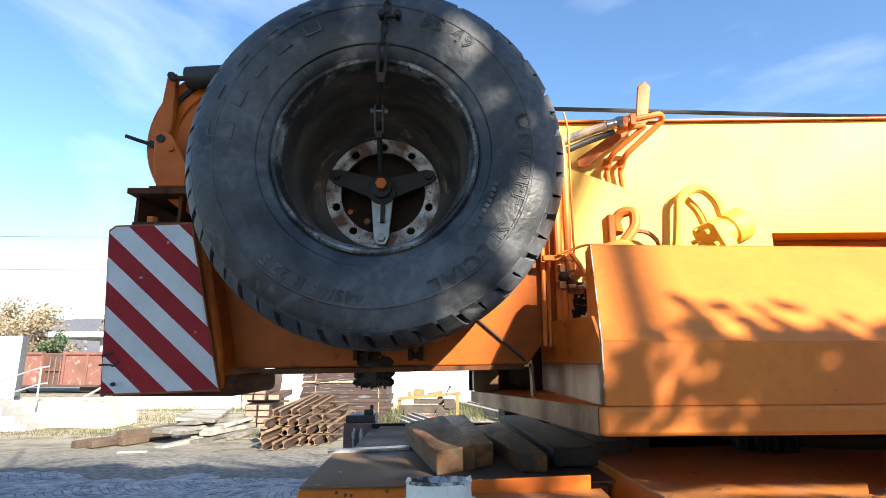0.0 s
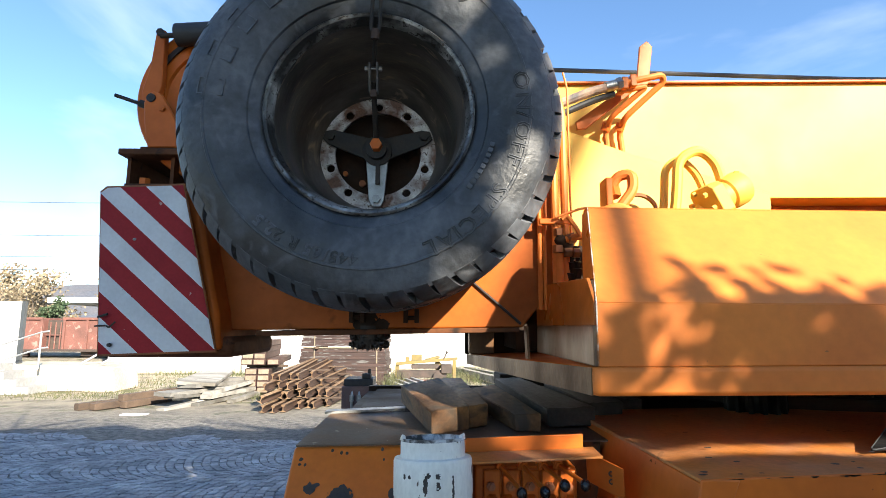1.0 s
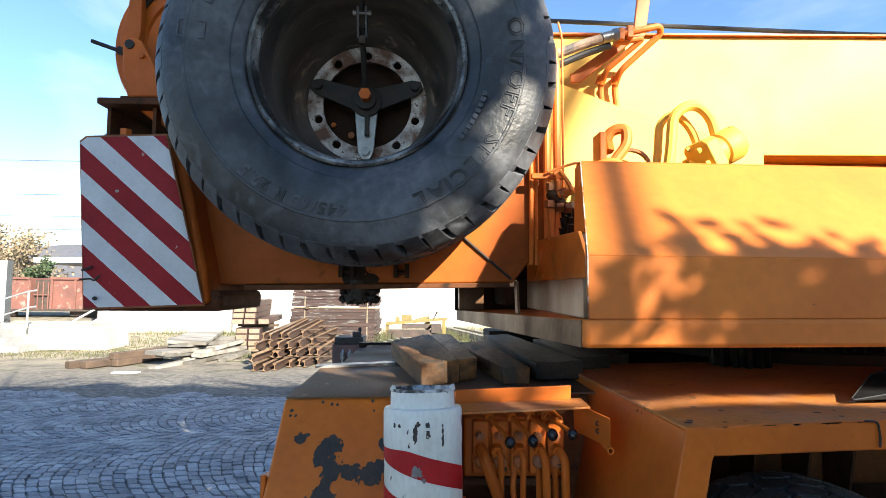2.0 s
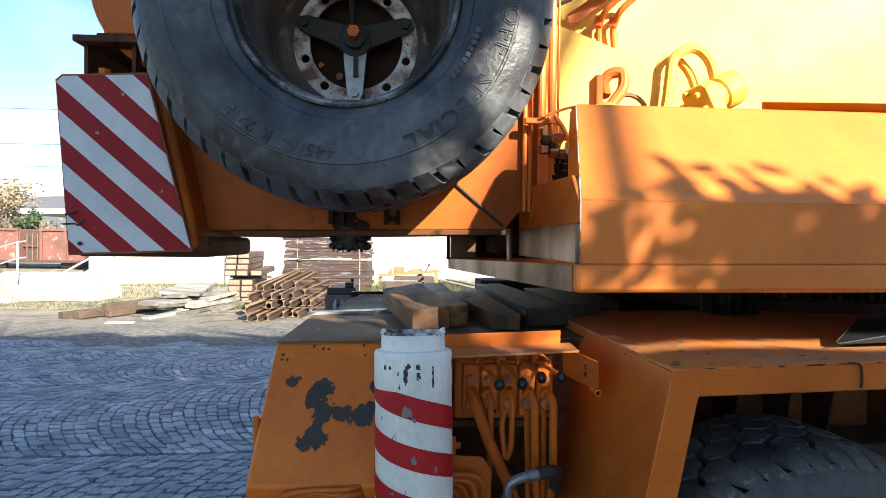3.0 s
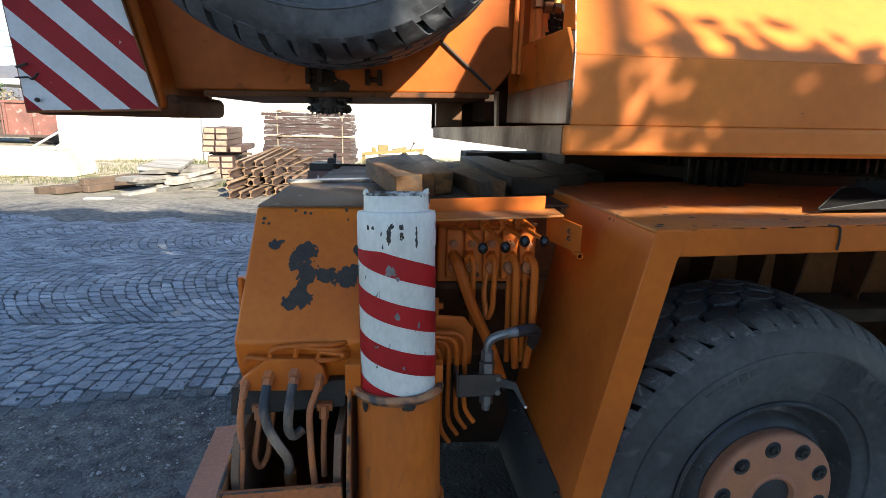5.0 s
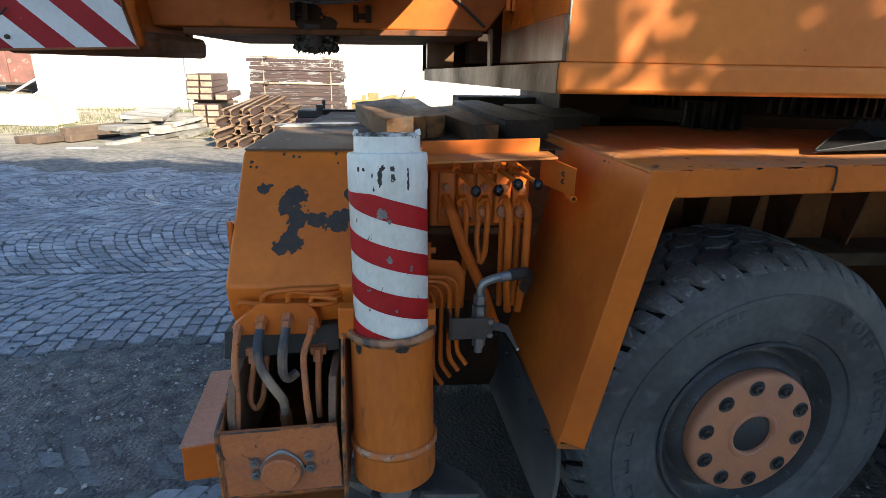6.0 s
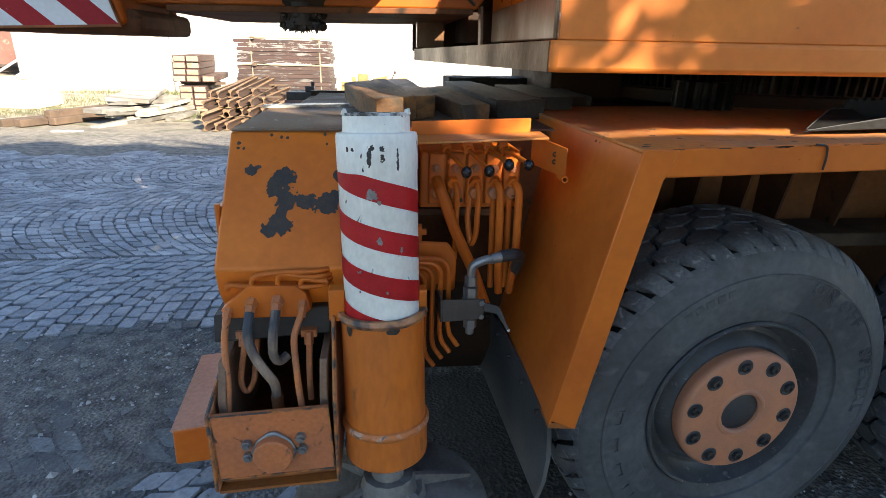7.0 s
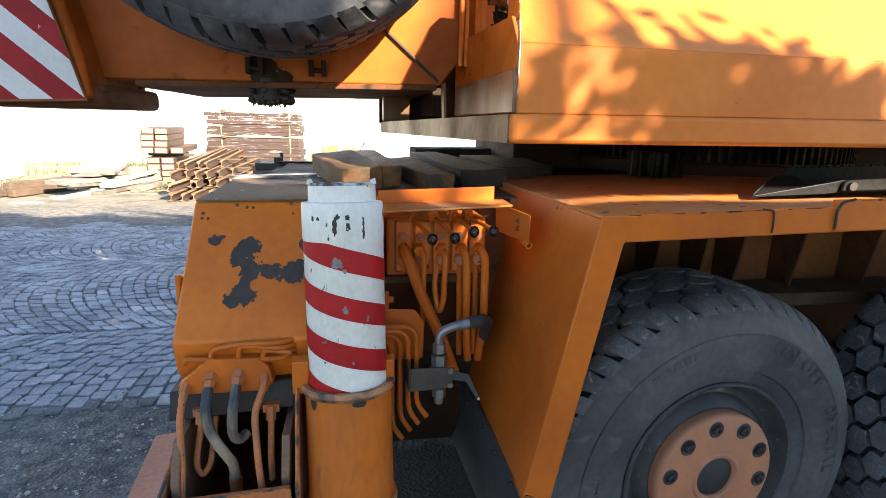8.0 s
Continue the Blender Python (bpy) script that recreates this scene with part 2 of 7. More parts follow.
PLANK_GREY = surf("weathered_grey_plank", (0.25, 0.24, 0.22), (0.1, 0.09, 0.075), 3, 0.85, bump=0.3, stretch=(0.3, 1, 1), per_object=0.4)
PLANK_FLAKED = surf("grey_white_flaking_plank", (0.062, 0.034, 0.03), (0.04, 0.026, 0.024), 4, 0.8, spots=(7, 0.56, 0.06, (0.17, 0.165, 0.16)), bump=0.3, stretch=(0.4, 1, 2.5), per_object=0.2)
PLANK_RED = surf("flaking_redbrown_plank", (0.055, 0.032, 0.027), (0.036, 0.023, 0.021), 4, 0.8, spots=(8, 0.57, 0.06, (0.12, 0.115, 0.11)), bump=0.25, stretch=(0.35, 1, 2), per_object=0.2)
BROWN_TIMBER = surf("old_brown_beam", (0.1, 0.066, 0.044), (0.05, 0.034, 0.025), 4, 0.85, bump=0.4, stretch=(0.3, 1, 1), per_object=0.2)
CONCRETE = surf("pale_concrete", (0.46, 0.41, 0.32), (0.37, 0.33, 0.25), 1.5, 0.85, bump=0.15, bump_scale=25)
RENDER = surf("white_rendered_wall", (0.8, 0.79, 0.76), (0.74, 0.73, 0.7), 0.8, 0.85, bump=0.08, bump_scale=30, fine=0.03)
WAGON = surf("faded_rust_red_wagon", (0.19, 0.08, 0.063), (0.12, 0.056, 0.046), 1.3, 0.75, spots=(4, 0.6, 0.12, (0.3, 0.2, 0.17)), bump=0.1, bump_scale=20)
DARK_METAL = surf("dark_undergear", (0.045, 0.035, 0.03), (0.08, 0.055, 0.045), 4, 0.7, bump=0.2)
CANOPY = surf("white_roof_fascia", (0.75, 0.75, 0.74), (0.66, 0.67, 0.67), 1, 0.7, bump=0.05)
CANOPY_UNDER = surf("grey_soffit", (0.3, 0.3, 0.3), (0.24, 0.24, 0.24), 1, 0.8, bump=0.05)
YELLOW = surf("faded_yellow_machine", (0.2, 0.145, 0.04), (0.13, 0.1, 0.045), 5, 0.6, spots=(9, 0.66, 0.05, (0.18, 0.12, 0.06)), bump=0.1)
GALV = surf("galvanised_rail", (0.45, 0.46, 0.47), (0.36, 0.37, 0.38), 8, 0.45, 0.6, 0.6, bump=0.05)
BARK = surf("bark", (0.12, 0.09, 0.065), (0.07, 0.055, 0.04), 6, 0.9, bump=0.8, bump_scale=30, stretch=(1, 1, 0.3))
LEAF_AUTUMN = surf("autumn_leaf", (0.22, 0.17, 0.1), (0.15, 0.12, 0.08), 1.5, 0.7, bump=0, per_island=0.35)
LEAF_GREEN = surf("green_leaf", (0.055, 0.1, 0.025), (0.1, 0.12, 0.03), 1.5, 0.65, bump=0, per_island=0.35)
NEEDLE = surf("conifer_needles", (0.03, 0.055, 0.025), (0.05, 0.075, 0.03), 2, 0.7, bump=0, per_island=0.3)
GRASS = surf("dry_grass", (0.12, 0.11, 0.055), (0.06, 0.08, 0.028), 0.8, 0.8, bump=0, per_island=0.3)
# Blue-grey tint puts the distance haze into the hills' colour.
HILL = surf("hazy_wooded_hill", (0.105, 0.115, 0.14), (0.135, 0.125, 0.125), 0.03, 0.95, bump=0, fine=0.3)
CABLE = surf("dark_wire", (0.05, 0.05, 0.055), (0.08, 0.08, 0.085), 10, 0.5, bump=0)


# ---- building helpers ----
class Shape:
    """Collects vertices and faces of one mesh, in world metres."""

    def __init__(self):
        self.v, self.f = [], []

    def add(self, verts, faces):
        k = len(self.v)
        self.v += [tuple(p) for p in verts]
        self.f += [tuple(i + k for i in f) for f in faces]
        return self

    def hexa(self, low, high):
        """A solid between two quads given in the same turning sense."""
        return self.add([*low, *high], [(3, 2, 1, 0), (4, 5, 6, 7), (0, 1, 5, 4), (1, 2, 6, 5), (2, 3, 7, 6), (3, 0, 4, 7)])

    def box(self, x0, x1, y0, y1, z0, z1):
        return self.hexa([(x0, y0, z0), (x1, y0, z0), (x1, y1, z0), (x0, y1, z0)], [(x0, y0, z1), (x1, y0, z1), (x1, y1, z1), (x0, y1, z1)])

    def block(self, m, sx, sy, sz):
        """A box of that size about the pose m."""
        a, b, c = sx / 2, sy / 2, sz / 2
        q = [m @ Vector((x, y, z)) for z in (-c, c) for x, y in ((-a, -b), (a, -b), (a, b), (-a, b))]
        return self.hexa(q[:4], q[4:])

    def prism(self, outline, axis, lo, hi):
        """An outline in the plane across axis, drawn out from lo to hi."""
        put = {"x": lambda a, b, d: (d, a, b), "y": lambda a, b, d: (a, d, b), "z": lambda a, b, d: (a, b, d)}[axis]
        n = len(outline)
        verts = [put(a, b, lo) for a, b in outline] + [put(a, b, hi) for a, b in outline]
        return self.add(verts, [tuple(range(n))[::-1], tuple(range(n, 2 * n))] + [(i, (i + 1) % n, n + (i + 1) % n, n + i) for i in range(n)])

    def lathe(self, profile, m, seg=48, closed=False):
        """A profile of (radius, along) turned about the z axis of the pose m."""
        k = len(profile)
        verts = []
        for i in range(seg):
            a = 2 * math.pi * i / seg
            verts += [m @ Vector((r * math.cos(a), r * math.sin(a), h)) for r, h in profile]
        faces = []
        for i in range(seg):
            j = (i + 1) % seg
            for p in range(k if closed else k - 1):
                q = (p + 1) % k
                faces.append((i * k + p, j * k + p, j * k + q, i * k + q))
        return self.add(verts, faces)

    def rod(self, a, b, r, r2=None, seg=12):
        """A solid round bar from a to b."""
        a, b = Vector(a), Vector(b)
        m = Matrix.Translation(a) @ (b - a).to_track_quat("Z", "Y").to_matrix().to_4x4()
        h = (b - a).length
        r2 = r if r2 is None else r2
        return self.lathe([(0.0002, 0), (r, 0), (r2, h), (0.0002, h)], m, seg)

    def hexnut(self, a, b, r):
        return self.rod(a, b, r, seg=6)

    def tube(self, points, r, seg=9, bend=0.03, steps=5):
        """A pipe along points, its corners rounded."""
        pts = [Vector(p) for p in points]
        path = [pts[0]]
        for i in range(1, len(pts) - 1):
            p, a, b = pts[i], pts[i - 1], pts[i + 1]
            d1, d2 = (a - p), (b - p)
            k = min(bend, d1.length * 0.49, d2.length * 0.49)
            s, e = p + d1.normalized() * k, p + d2.normalized() * k
            for j in range(steps + 1):
                u = j / steps
                path.append(s * (1 - u) ** 2 + p * 2 * u * (1 - u) + e * u * u)
        path.append(pts[-1])
        verts, prev = [], None
        n = len(path)
        for i, p in enumerate(path):
            d = (path[min(i + 1, n - 1)] - path[max(i - 1, 0)]).normalized()
            if prev is None:
                prev = d.orthogonal().normalized()
            u = (prev - d * prev.dot(d)).normalized()
            prev = u
            w = d.cross(u)
            verts += [p + (u * math.cos(2 * math.pi * k / seg) + w * math.sin(2 * math.pi * k / seg)) * r for k in range(seg)]
        faces = [(i * seg + k, i * seg + (k + 1) % seg, (i + 1) * seg + (k + 1) % seg, (i + 1) * seg + k) for i in range(n - 1) for k in range(seg)]
        faces += [tuple(range(seg))[::-1], tuple(range((n - 1) * seg, n * seg))]
        return self.add(verts, faces)

    def ball(self, c, r, squash=(1, 1, 1), rings=8, seg=12):
        prof = [(max(0.0002, r * math.sin(math.pi * i / rings)), -r * math.cos(math.pi * i / rings)) for i in range(rings + 1)]
        m = Matrix.Translation(c) @ Matrix.Diagonal((*squash, 1))
        return self.lathe(prof, m, seg)

    def mesh(self, name, mat, smooth=35, origin=(0, 0, 0)):
        me = bpy.data.meshes.new(name)
        o = Vector(origin)
        me.from_pydata([Vector(p) - o for p in self.v], [], self.f)
        bm = bmesh.new()
        bm.from_mesh(me)
        bmesh.ops.recalc_face_normals(bm, faces=bm.faces)
        bm.to_mesh(me)
        bm.free()
        me.materials.append(mat)
        if smooth:
            for p in me.polygons:
                p.use_smooth = True
            me.set_sharp_from_angle(angle=radians(smooth))
        return me


PLACE = {}


def thing(name, at, label, category, group="", kind=""):
    ob = new(name)
    ob.location = at
    ob.empty_display_size = 0.1
    PLACE[ob] = Matrix.Translation(at)
    return tagged(ob, label, category, group, kind)


def middle(verts):
    lo = [min(p[i] for p in verts) for i in range(3)]
    hi = [max(p[i] for p in verts) for i in range(3)]
    return Vector([(a + b) / 2 for a, b in zip(lo, hi)])


def part(name, shape, material, parent, label="", bevel=0.0, smooth=35):
    """Links a shape as one mesh object under a thing or a part; an empty shape is left out."""
    if not shape.v:
        return None
    c = middle(shape.v)
    ob = new(name, shape.mesh(name, material, smooth, c))
    ob.location = c
    ob.parent = parent
    ob.matrix_parent_inverse = PLACE[parent].inverted()
    PLACE[ob] = Matrix.Translation(c)
    if bevel:
        bv = ob.modifiers.new("edge", "BEVEL")
        bv.width, bv.segments, bv.limit_method, bv.angle_limit = bevel, 2, "ANGLE", radians(40)
    if label:
        tagged(ob, label)
    return ob


def solo(name, shape, material, label, category, group="", kind="", bevel=0.0, smooth=35):
    """A thing of one mesh."""
    c = middle(shape.v)
    c.z = min(p[2] for p in shape.v)
    ob = new(name, shape.mesh(name, material, smooth, c))
    ob.location = c
    PLACE[ob] = Matrix.Translation(c)
    if bevel:
        bv = ob.modifiers.new("edge", "BEVEL")
        bv.width, bv.segments, bv.limit_method, bv.angle_limit = bevel, 2, "ANGLE", radians(40)
    return tagged(ob, label, category, group, kind)


def clip(poly, a, b, c):
    """The part of a polygon where a*x + b*y <= c."""
    out = []
    for i, p in enumerate(poly):
        q = poly[(i + 1) % len(poly)]
        dp, dq = a * p[0] + b * p[1] - c, a * q[0] + b * q[1] - c
        if dp <= 0:
            out.append(p)
        if dp * dq < 0:
            k = dp / (dp - dq)
            out.append((p[0] + k * (q[0] - p[0]), p[1] + k * (q[1] - p[1])))
    return out


def along(axis, at):
    """A pose at a place whose z axis lies along +x, -y or z."""
    return Matrix.Translation(at) @ {"x": pose(0, 0, 0, 0, 90, 0), "-y": pose(0, 0, 0, 90, 0, 0), "z": Matrix()}[axis]

# ---- ground ----
def ground_material():
    m = bpy.data.materials.new("dusty_gravel_ground")
    m.use_nodes = True
    n, l = m.node_tree.nodes, m.node_tree.links
    b = n["Principled BSDF"]
    b.inputs["Roughness"].default_value = 0.9
    geo = n.new("ShaderNodeNewGeometry")

    def tex(sc, det=6, kind="ShaderNodeTexNoise"):
        t = n.new(kind)
        t.inputs["Scale"].default_value = sc
        if kind == "ShaderNodeTexNoise":
            t.inputs["Detail"].default_value = det
        l.new(geo.outputs["Position"], t.inputs["Vector"])
        return t

    def ramp(sock, stops):
        r = n.new("ShaderNodeValToRGB")
        e = r.color_ramp.elements
        e[0].position, e[0].color = stops[0][0], (*stops[0][1], 1)
        e[1].position, e[1].color = stops[-1][0], (*stops[-1][1], 1)
        for p, c in stops[1:-1]:
            k = e.new(p)
            k.color = (*c, 1)
        l.new(sock, r.inputs["Fac"])
        return r.outputs["Color"]

    big = ramp(tex(0.35).outputs["Fac"], [(0.3, (0.1, 0.095, 0.09)), (0.5, (0.14, 0.132, 0.122)), (0.7, (0.19, 0.178, 0.16))])
    peb = ramp(tex(70, 3).outputs["Fac"], [(0.35, (0.45, 0.45, 0.45)), (0.7, (1.3, 1.3, 1.3))])
    vor = tex(55, kind="ShaderNodeTexVoronoi")
    mx = n.new("ShaderNodeMix")
    mx.data_type, mx.blend_type = "RGBA", "MULTIPLY"
    mx.inputs["Factor"].default_value = 0.7
    l.new(big, mx.inputs["A"])
    l.new(peb, mx.inputs["B"])
    mid = ramp(tex(9, 9).outputs["Fac"], [(0.36, (0.5, 0.5, 0.52)), (0.5, (1, 1, 1)), (0.64, (1.5, 1.47, 1.42))])
    mz = n.new("ShaderNodeMix")
    mz.data_type, mz.blend_type = "RGBA", "MULTIPLY"
    mz.inputs["Factor"].default_value = 0.85
    l.new(mx.outputs["Result"], mz.inputs["A"])
    l.new(mid, mz.inputs["B"])
    mx = mz
    sep = n.new("ShaderNodeSeparateXYZ")
    l.new(geo.outputs["Position"], sep.inputs[0])
    far = n.new("ShaderNodeMapRange")
    far.inputs["From Min"].default_value, far.inputs["From Max"].default_value = 10.5, 14.0
    l.new(sep.outputs["Y"], far.inputs["Value"])
    sand = ramp(tex(1.3, 12).outputs["Fac"], [(0.32, (0.1, 0.09, 0.065)), (0.46, (0.27, 0.235, 0.175)), (0.55, (0.33, 0.285, 0.21)), (0.64, (0.12, 0.125, 0.055))])
    my = n.new("ShaderNodeMix")
    my.data_type = "RGBA"
    l.new(far.outputs["Result"], my.inputs["Factor"])
    l.new(mx.outputs["Result"], my.inputs["A"])
    l.new(sand, my.inputs["B"])
    # Ground under the carrier darkened to stand in for its shade there.
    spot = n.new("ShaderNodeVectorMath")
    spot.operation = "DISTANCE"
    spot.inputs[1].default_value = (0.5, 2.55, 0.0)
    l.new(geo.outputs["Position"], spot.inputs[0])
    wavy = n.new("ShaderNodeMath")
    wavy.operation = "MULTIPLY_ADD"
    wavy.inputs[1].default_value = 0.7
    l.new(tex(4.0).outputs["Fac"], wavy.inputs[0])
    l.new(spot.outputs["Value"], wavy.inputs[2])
    oil_shade = n.new("ShaderNodeMapRange")
    oil_shade.inputs["From Min"].default_value, oil_shade.inputs["From Max"].default_value = 1.0, 0.85
    l.new(wavy.outputs[0], oil_shade.inputs["Value"])
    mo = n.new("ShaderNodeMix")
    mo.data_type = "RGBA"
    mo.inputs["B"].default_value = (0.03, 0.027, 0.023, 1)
    l.new(oil_shade.outputs["Result"], mo.inputs["Factor"])
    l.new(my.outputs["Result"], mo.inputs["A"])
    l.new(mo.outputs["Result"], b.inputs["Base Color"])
    bp = n.new("ShaderNodeBump")
    bp.inputs["Strength"].default_value, bp.inputs["Distance"].default_value = 0.7, 0.02
    l.new(vor.outputs["Distance"], bp.inputs["Height"])
    l.new(bp.outputs["Normal"], b.inputs["Normal"])
    return m


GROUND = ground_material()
g = Shape()
N = 60
xs = [-9 + 16 * i / N for i in range(N + 1)]
ys = [-2 + 16 * i / N for i in range(N + 1)]
xs = [-900, -120, -40] + xs + [30, 120, 900]
ys = [-900, -120, -30] + ys + [40, 120, 1500]
g.add([(x, y, 0.012 * noise.noise((x * 1.3, y * 1.3, 0)) - 0.006) for y in ys for x in xs],
      [(j * len(xs) + i, j * len(xs) + i + 1, (j + 1) * len(xs) + i + 1, (j + 1) * len(xs) + i) for j in range(len(ys) - 1) for i in range(len(xs) - 1)])
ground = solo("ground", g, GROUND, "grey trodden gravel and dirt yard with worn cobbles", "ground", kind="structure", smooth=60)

# ---- wheels ----
def tyre_shapes(m, bead=0.0):
    """The carcass, tread blocks and groove floor of a wide truck tyre; m: z axis outwards, origin on the outer sidewall."""
    prof = [(0.296, -0.08 + bead), (0.303, -0.056 + bead), (0.322, -0.036 + 0.5 * bead), (0.345, -0.028 + 0.3 * bead), (0.348, -0.021 + 0.3 * bead), (0.385, -0.009), (0.43, -0.001), (0.46, -0.001), (0.462, 0.001), (0.468, 0.001),
            (0.47, -0.003), (0.505, -0.011), (0.528, -0.022), (0.541, -0.034)]
    back = [(0.541, -0.406), (0.53, -0.416), (0.48, -0.438), (0.43, -0.444), (0.36, -0.425), (0.303, -0.389), (0.296, -0.365)]
    carcass = Shape().lathe(prof, m, 128)
    carcass.lathe(back + prof[:1], m, 96)
    base = Shape().lathe([(0.541, -0.034), (0.543, -0.05), (0.545, -0.075), (0.546, -0.22), (0.545, -0.365), (0.543, -0.39), (0.541, -0.406)], m, 128)

    def crown(h):
        """The tread's outer radius across its width."""
        return 0.5795 - 0.004 * min(1.0, abs(h + 0.22) / 0.13) ** 2 - 0.033 * max(0.0, (abs(h + 0.22) - 0.125) / 0.0615) ** 2

    tread = Shape()
    n = 26
    pitch = 2 * math.pi / n
    gap = 0.0105 / 0.577

    def block(stations, columns):
        """A block on a grid: stations across the tread, columns round it; each column gives (angle, h) at a station."""
        rows, cols = len(stations), len(columns)
        top, low = [], []
        for u in stations:
            for c in columns:
                a, h = c(u)
                r = crown(h)
                top.append(m @ Vector((r * math.cos(a), r * math.sin(a), h)))
                low.append(m @ Vector((0.53 * math.cos(a), 0.53 * math.sin(a), h)))
        k = rows * cols
        f = [(i * cols + j, i * cols + j + 1, (i + 1) * cols + j + 1, (i + 1) * cols + j) for i in range(rows - 1) for j in range(cols - 1)]
        rim = [j for j in range(cols)] + [i * cols + cols - 1 for i in range(1, rows)] + [(rows - 1) * cols + j for j in range(cols - 2, -1, -1)] + [i * cols for i in range(rows - 2, 0, -1)]
        f += [(rim[q], rim[(q + 1) % len(rim)], k + rim[(q + 1) % len(rim)], k + rim[q]) for q in range(len(rim))]
        tread.add(top + low, f)

    wob = random.Random(5)
    # shoulders: long blocks with a short notch, running into the sidewall
    for side in (0, 1):
        out_h, in_h = (-0.0245, -0.087) if side == 0 else (-0.4155, -0.353)
        way = -1 if side == 0 else 1
        for i in range(n):
            a = (i + 0.5 * side) * pitch
            sk = pitch * 0.22 * (1 if i % 2 else 0.85)
            tip = 0.014
            for half in (0, 1):
                lo = a - pitch / 2 + gap if half == 0 else a + 0.02 * pitch
                hi = a + 0.02 * pitch if half == 0 else a + pitch / 2 - gap

                def edge(ang, notch, inner):
                    return lambda u: (ang + sk * (u - 0.4) + (notch * max(0.0, 1 - u / 0.55) ** 0.3 if u < 0.55 else 0.0), out_h + (in_h + way * inner - out_h) * u)

                ends = (edge(lo, 0.6 * gap if half else 0.0, tip if half else -tip * 0.4), edge((lo + hi) / 2, 0, tip * (0.5 if half else 0.4)), edge(hi, 0.0 if half else -0.6 * gap, -tip * 0.4 if half else tip))
                block((0.0, 0.08, 0.18, 0.32, 0.5, 0.75, 1.0), ends)
    # four rows of six-sided blocks between zigzag grooves
    pitch = 2 * math.pi / 32
    for k, (h0, h1) in enumerate(((-0.082, -0.151), (-0.151, -0.22), (-0.22, -0.289), (-0.289, -0.358))):
        for i in range(32):
            a = (i + 0.5 * ((k + 1) % 2)) * pitch
            w = pitch / 2 - gap
            sk = pitch * 0.1 * (1 if k % 2 else -1)
            z = 0.02
            mid = (h0 + h1) / 2
            d = wob.uniform(-0.002, 0.002)

            def col(ang, e):
                return lambda u: (ang + sk * (0.5 - u) * + (0.16 * pitch * (0.5 - abs(u - 0.5)) * e), (h0 - 0.0075 - z * (1 - abs(e)) * -0.6 - z * 0.45 * abs(e)) * (1 - u) + (h1 + 0.0075 - z * (1 - abs(e)) * 0.6 + z * 0.45 * abs(e)) * u + d)

            block((0.0, 0.25, 0.5, 0.75, 1.0), (col(a - w, -1), col(a, 0), col(a + w, 1)))
    return carcass, tread, base


def ring_text(body, m, radius, start, size, material, parent, height=0.002, spread=1.12):
    """Raised outlined letters round a sidewall, read clockwise with their tops outwards, from the angle start on."""
    cu = bpy.data.curves.new("letters", "FONT")
    cu.size, cu.resolution_u = size, 2
    cu.fill_mode, cu.bevel_depth, cu.bevel_resolution = "NONE", height, 1
    ob = new("letters", cu)
    along_x = 0.0
    for char in body:
        if char == " ":
            along_x += 0.3 * size * spread
            continue
        cu.body = char
        bpy.context.view_layer.update()
        me = ob.evaluated_get(bpy.context.evaluated_depsgraph_get()).to_mesh()
        verts = []
        for v in me.vertices:
            a = radians(start) - (along_x + v.co.x) / radius
            r = radius + v.co.y
            h = 0.0005 - 3.6 * max(0.0, r - 0.455) ** 2 - 1.6 * max(0.0, 0.44 - r) ** 2
            verts.append(m @ Vector((r * math.cos(a), r * math.sin(a), h + v.co.z)))
        along_x += max(v.co.x for v in me.vertices) + 0.07 * size * spread ** 2
        part("letter", Shape().add(verts, [tuple(p.vertices) for p in me.polygons]), material, parent)
        ob.to_mesh_clear()
    bpy.data.objects.remove(ob)


def ring_frames(m, radius, start, stop, count, size, material, parent, line=0.004):
    """Plain raised outlines of bars round a sidewall."""
    for i in range(count):
        a = radians(start + (stop - start) * (i + 0.5) / count)
        w = abs(radians(stop - start)) * radius / count * 0.25
        q = m @ Matrix.Rotation(a - math.pi / 2, 4, "Z") @ Matrix.Translation((0, radius + size / 2, -0.0022))
        outer = [(-w, -size / 2, 0.0), (w, -size / 2, 0.0), (w, size / 2, -0.004), (-w, size / 2, -0.004)]
        inner = [(x - math.copysign(line, x), y - math.copysign(line, y), z) for x, y, z in outer]
        v = [q @ Vector((x, y, z + dz)) for dz in (-0.003, 0.003) for ring in (outer, inner) for x, y, z in ring]
        f = []
        for k in range(4):
            n = (k + 1) % 4
            f += [(8 + k, 8 + n, 12 + n, 12 + k), (k, n, 8 + n, 8 + k), (4 + n, 4 + k, 12 + k, 12 + n)]
        part("letter_bar", Shape().add(v, f), material, parent)


def ring_bars(m, radius, start, stop, count, size, material, parent):
    """Plain raised bars round a sidewall."""
    for i in range(count):
        a = radians(start + (stop - start) * (i + 0.5) / count)
        w = abs(radians(stop - start)) * radius / count * 0.72
        q = m @ Matrix.Rotation(a - math.pi / 2, 4, "Z") @ Matrix.Translation((0, radius + size / 2, -0.0018))
        part("letter_bar", Shape().block(q, w, size, 0.005), material, parent)


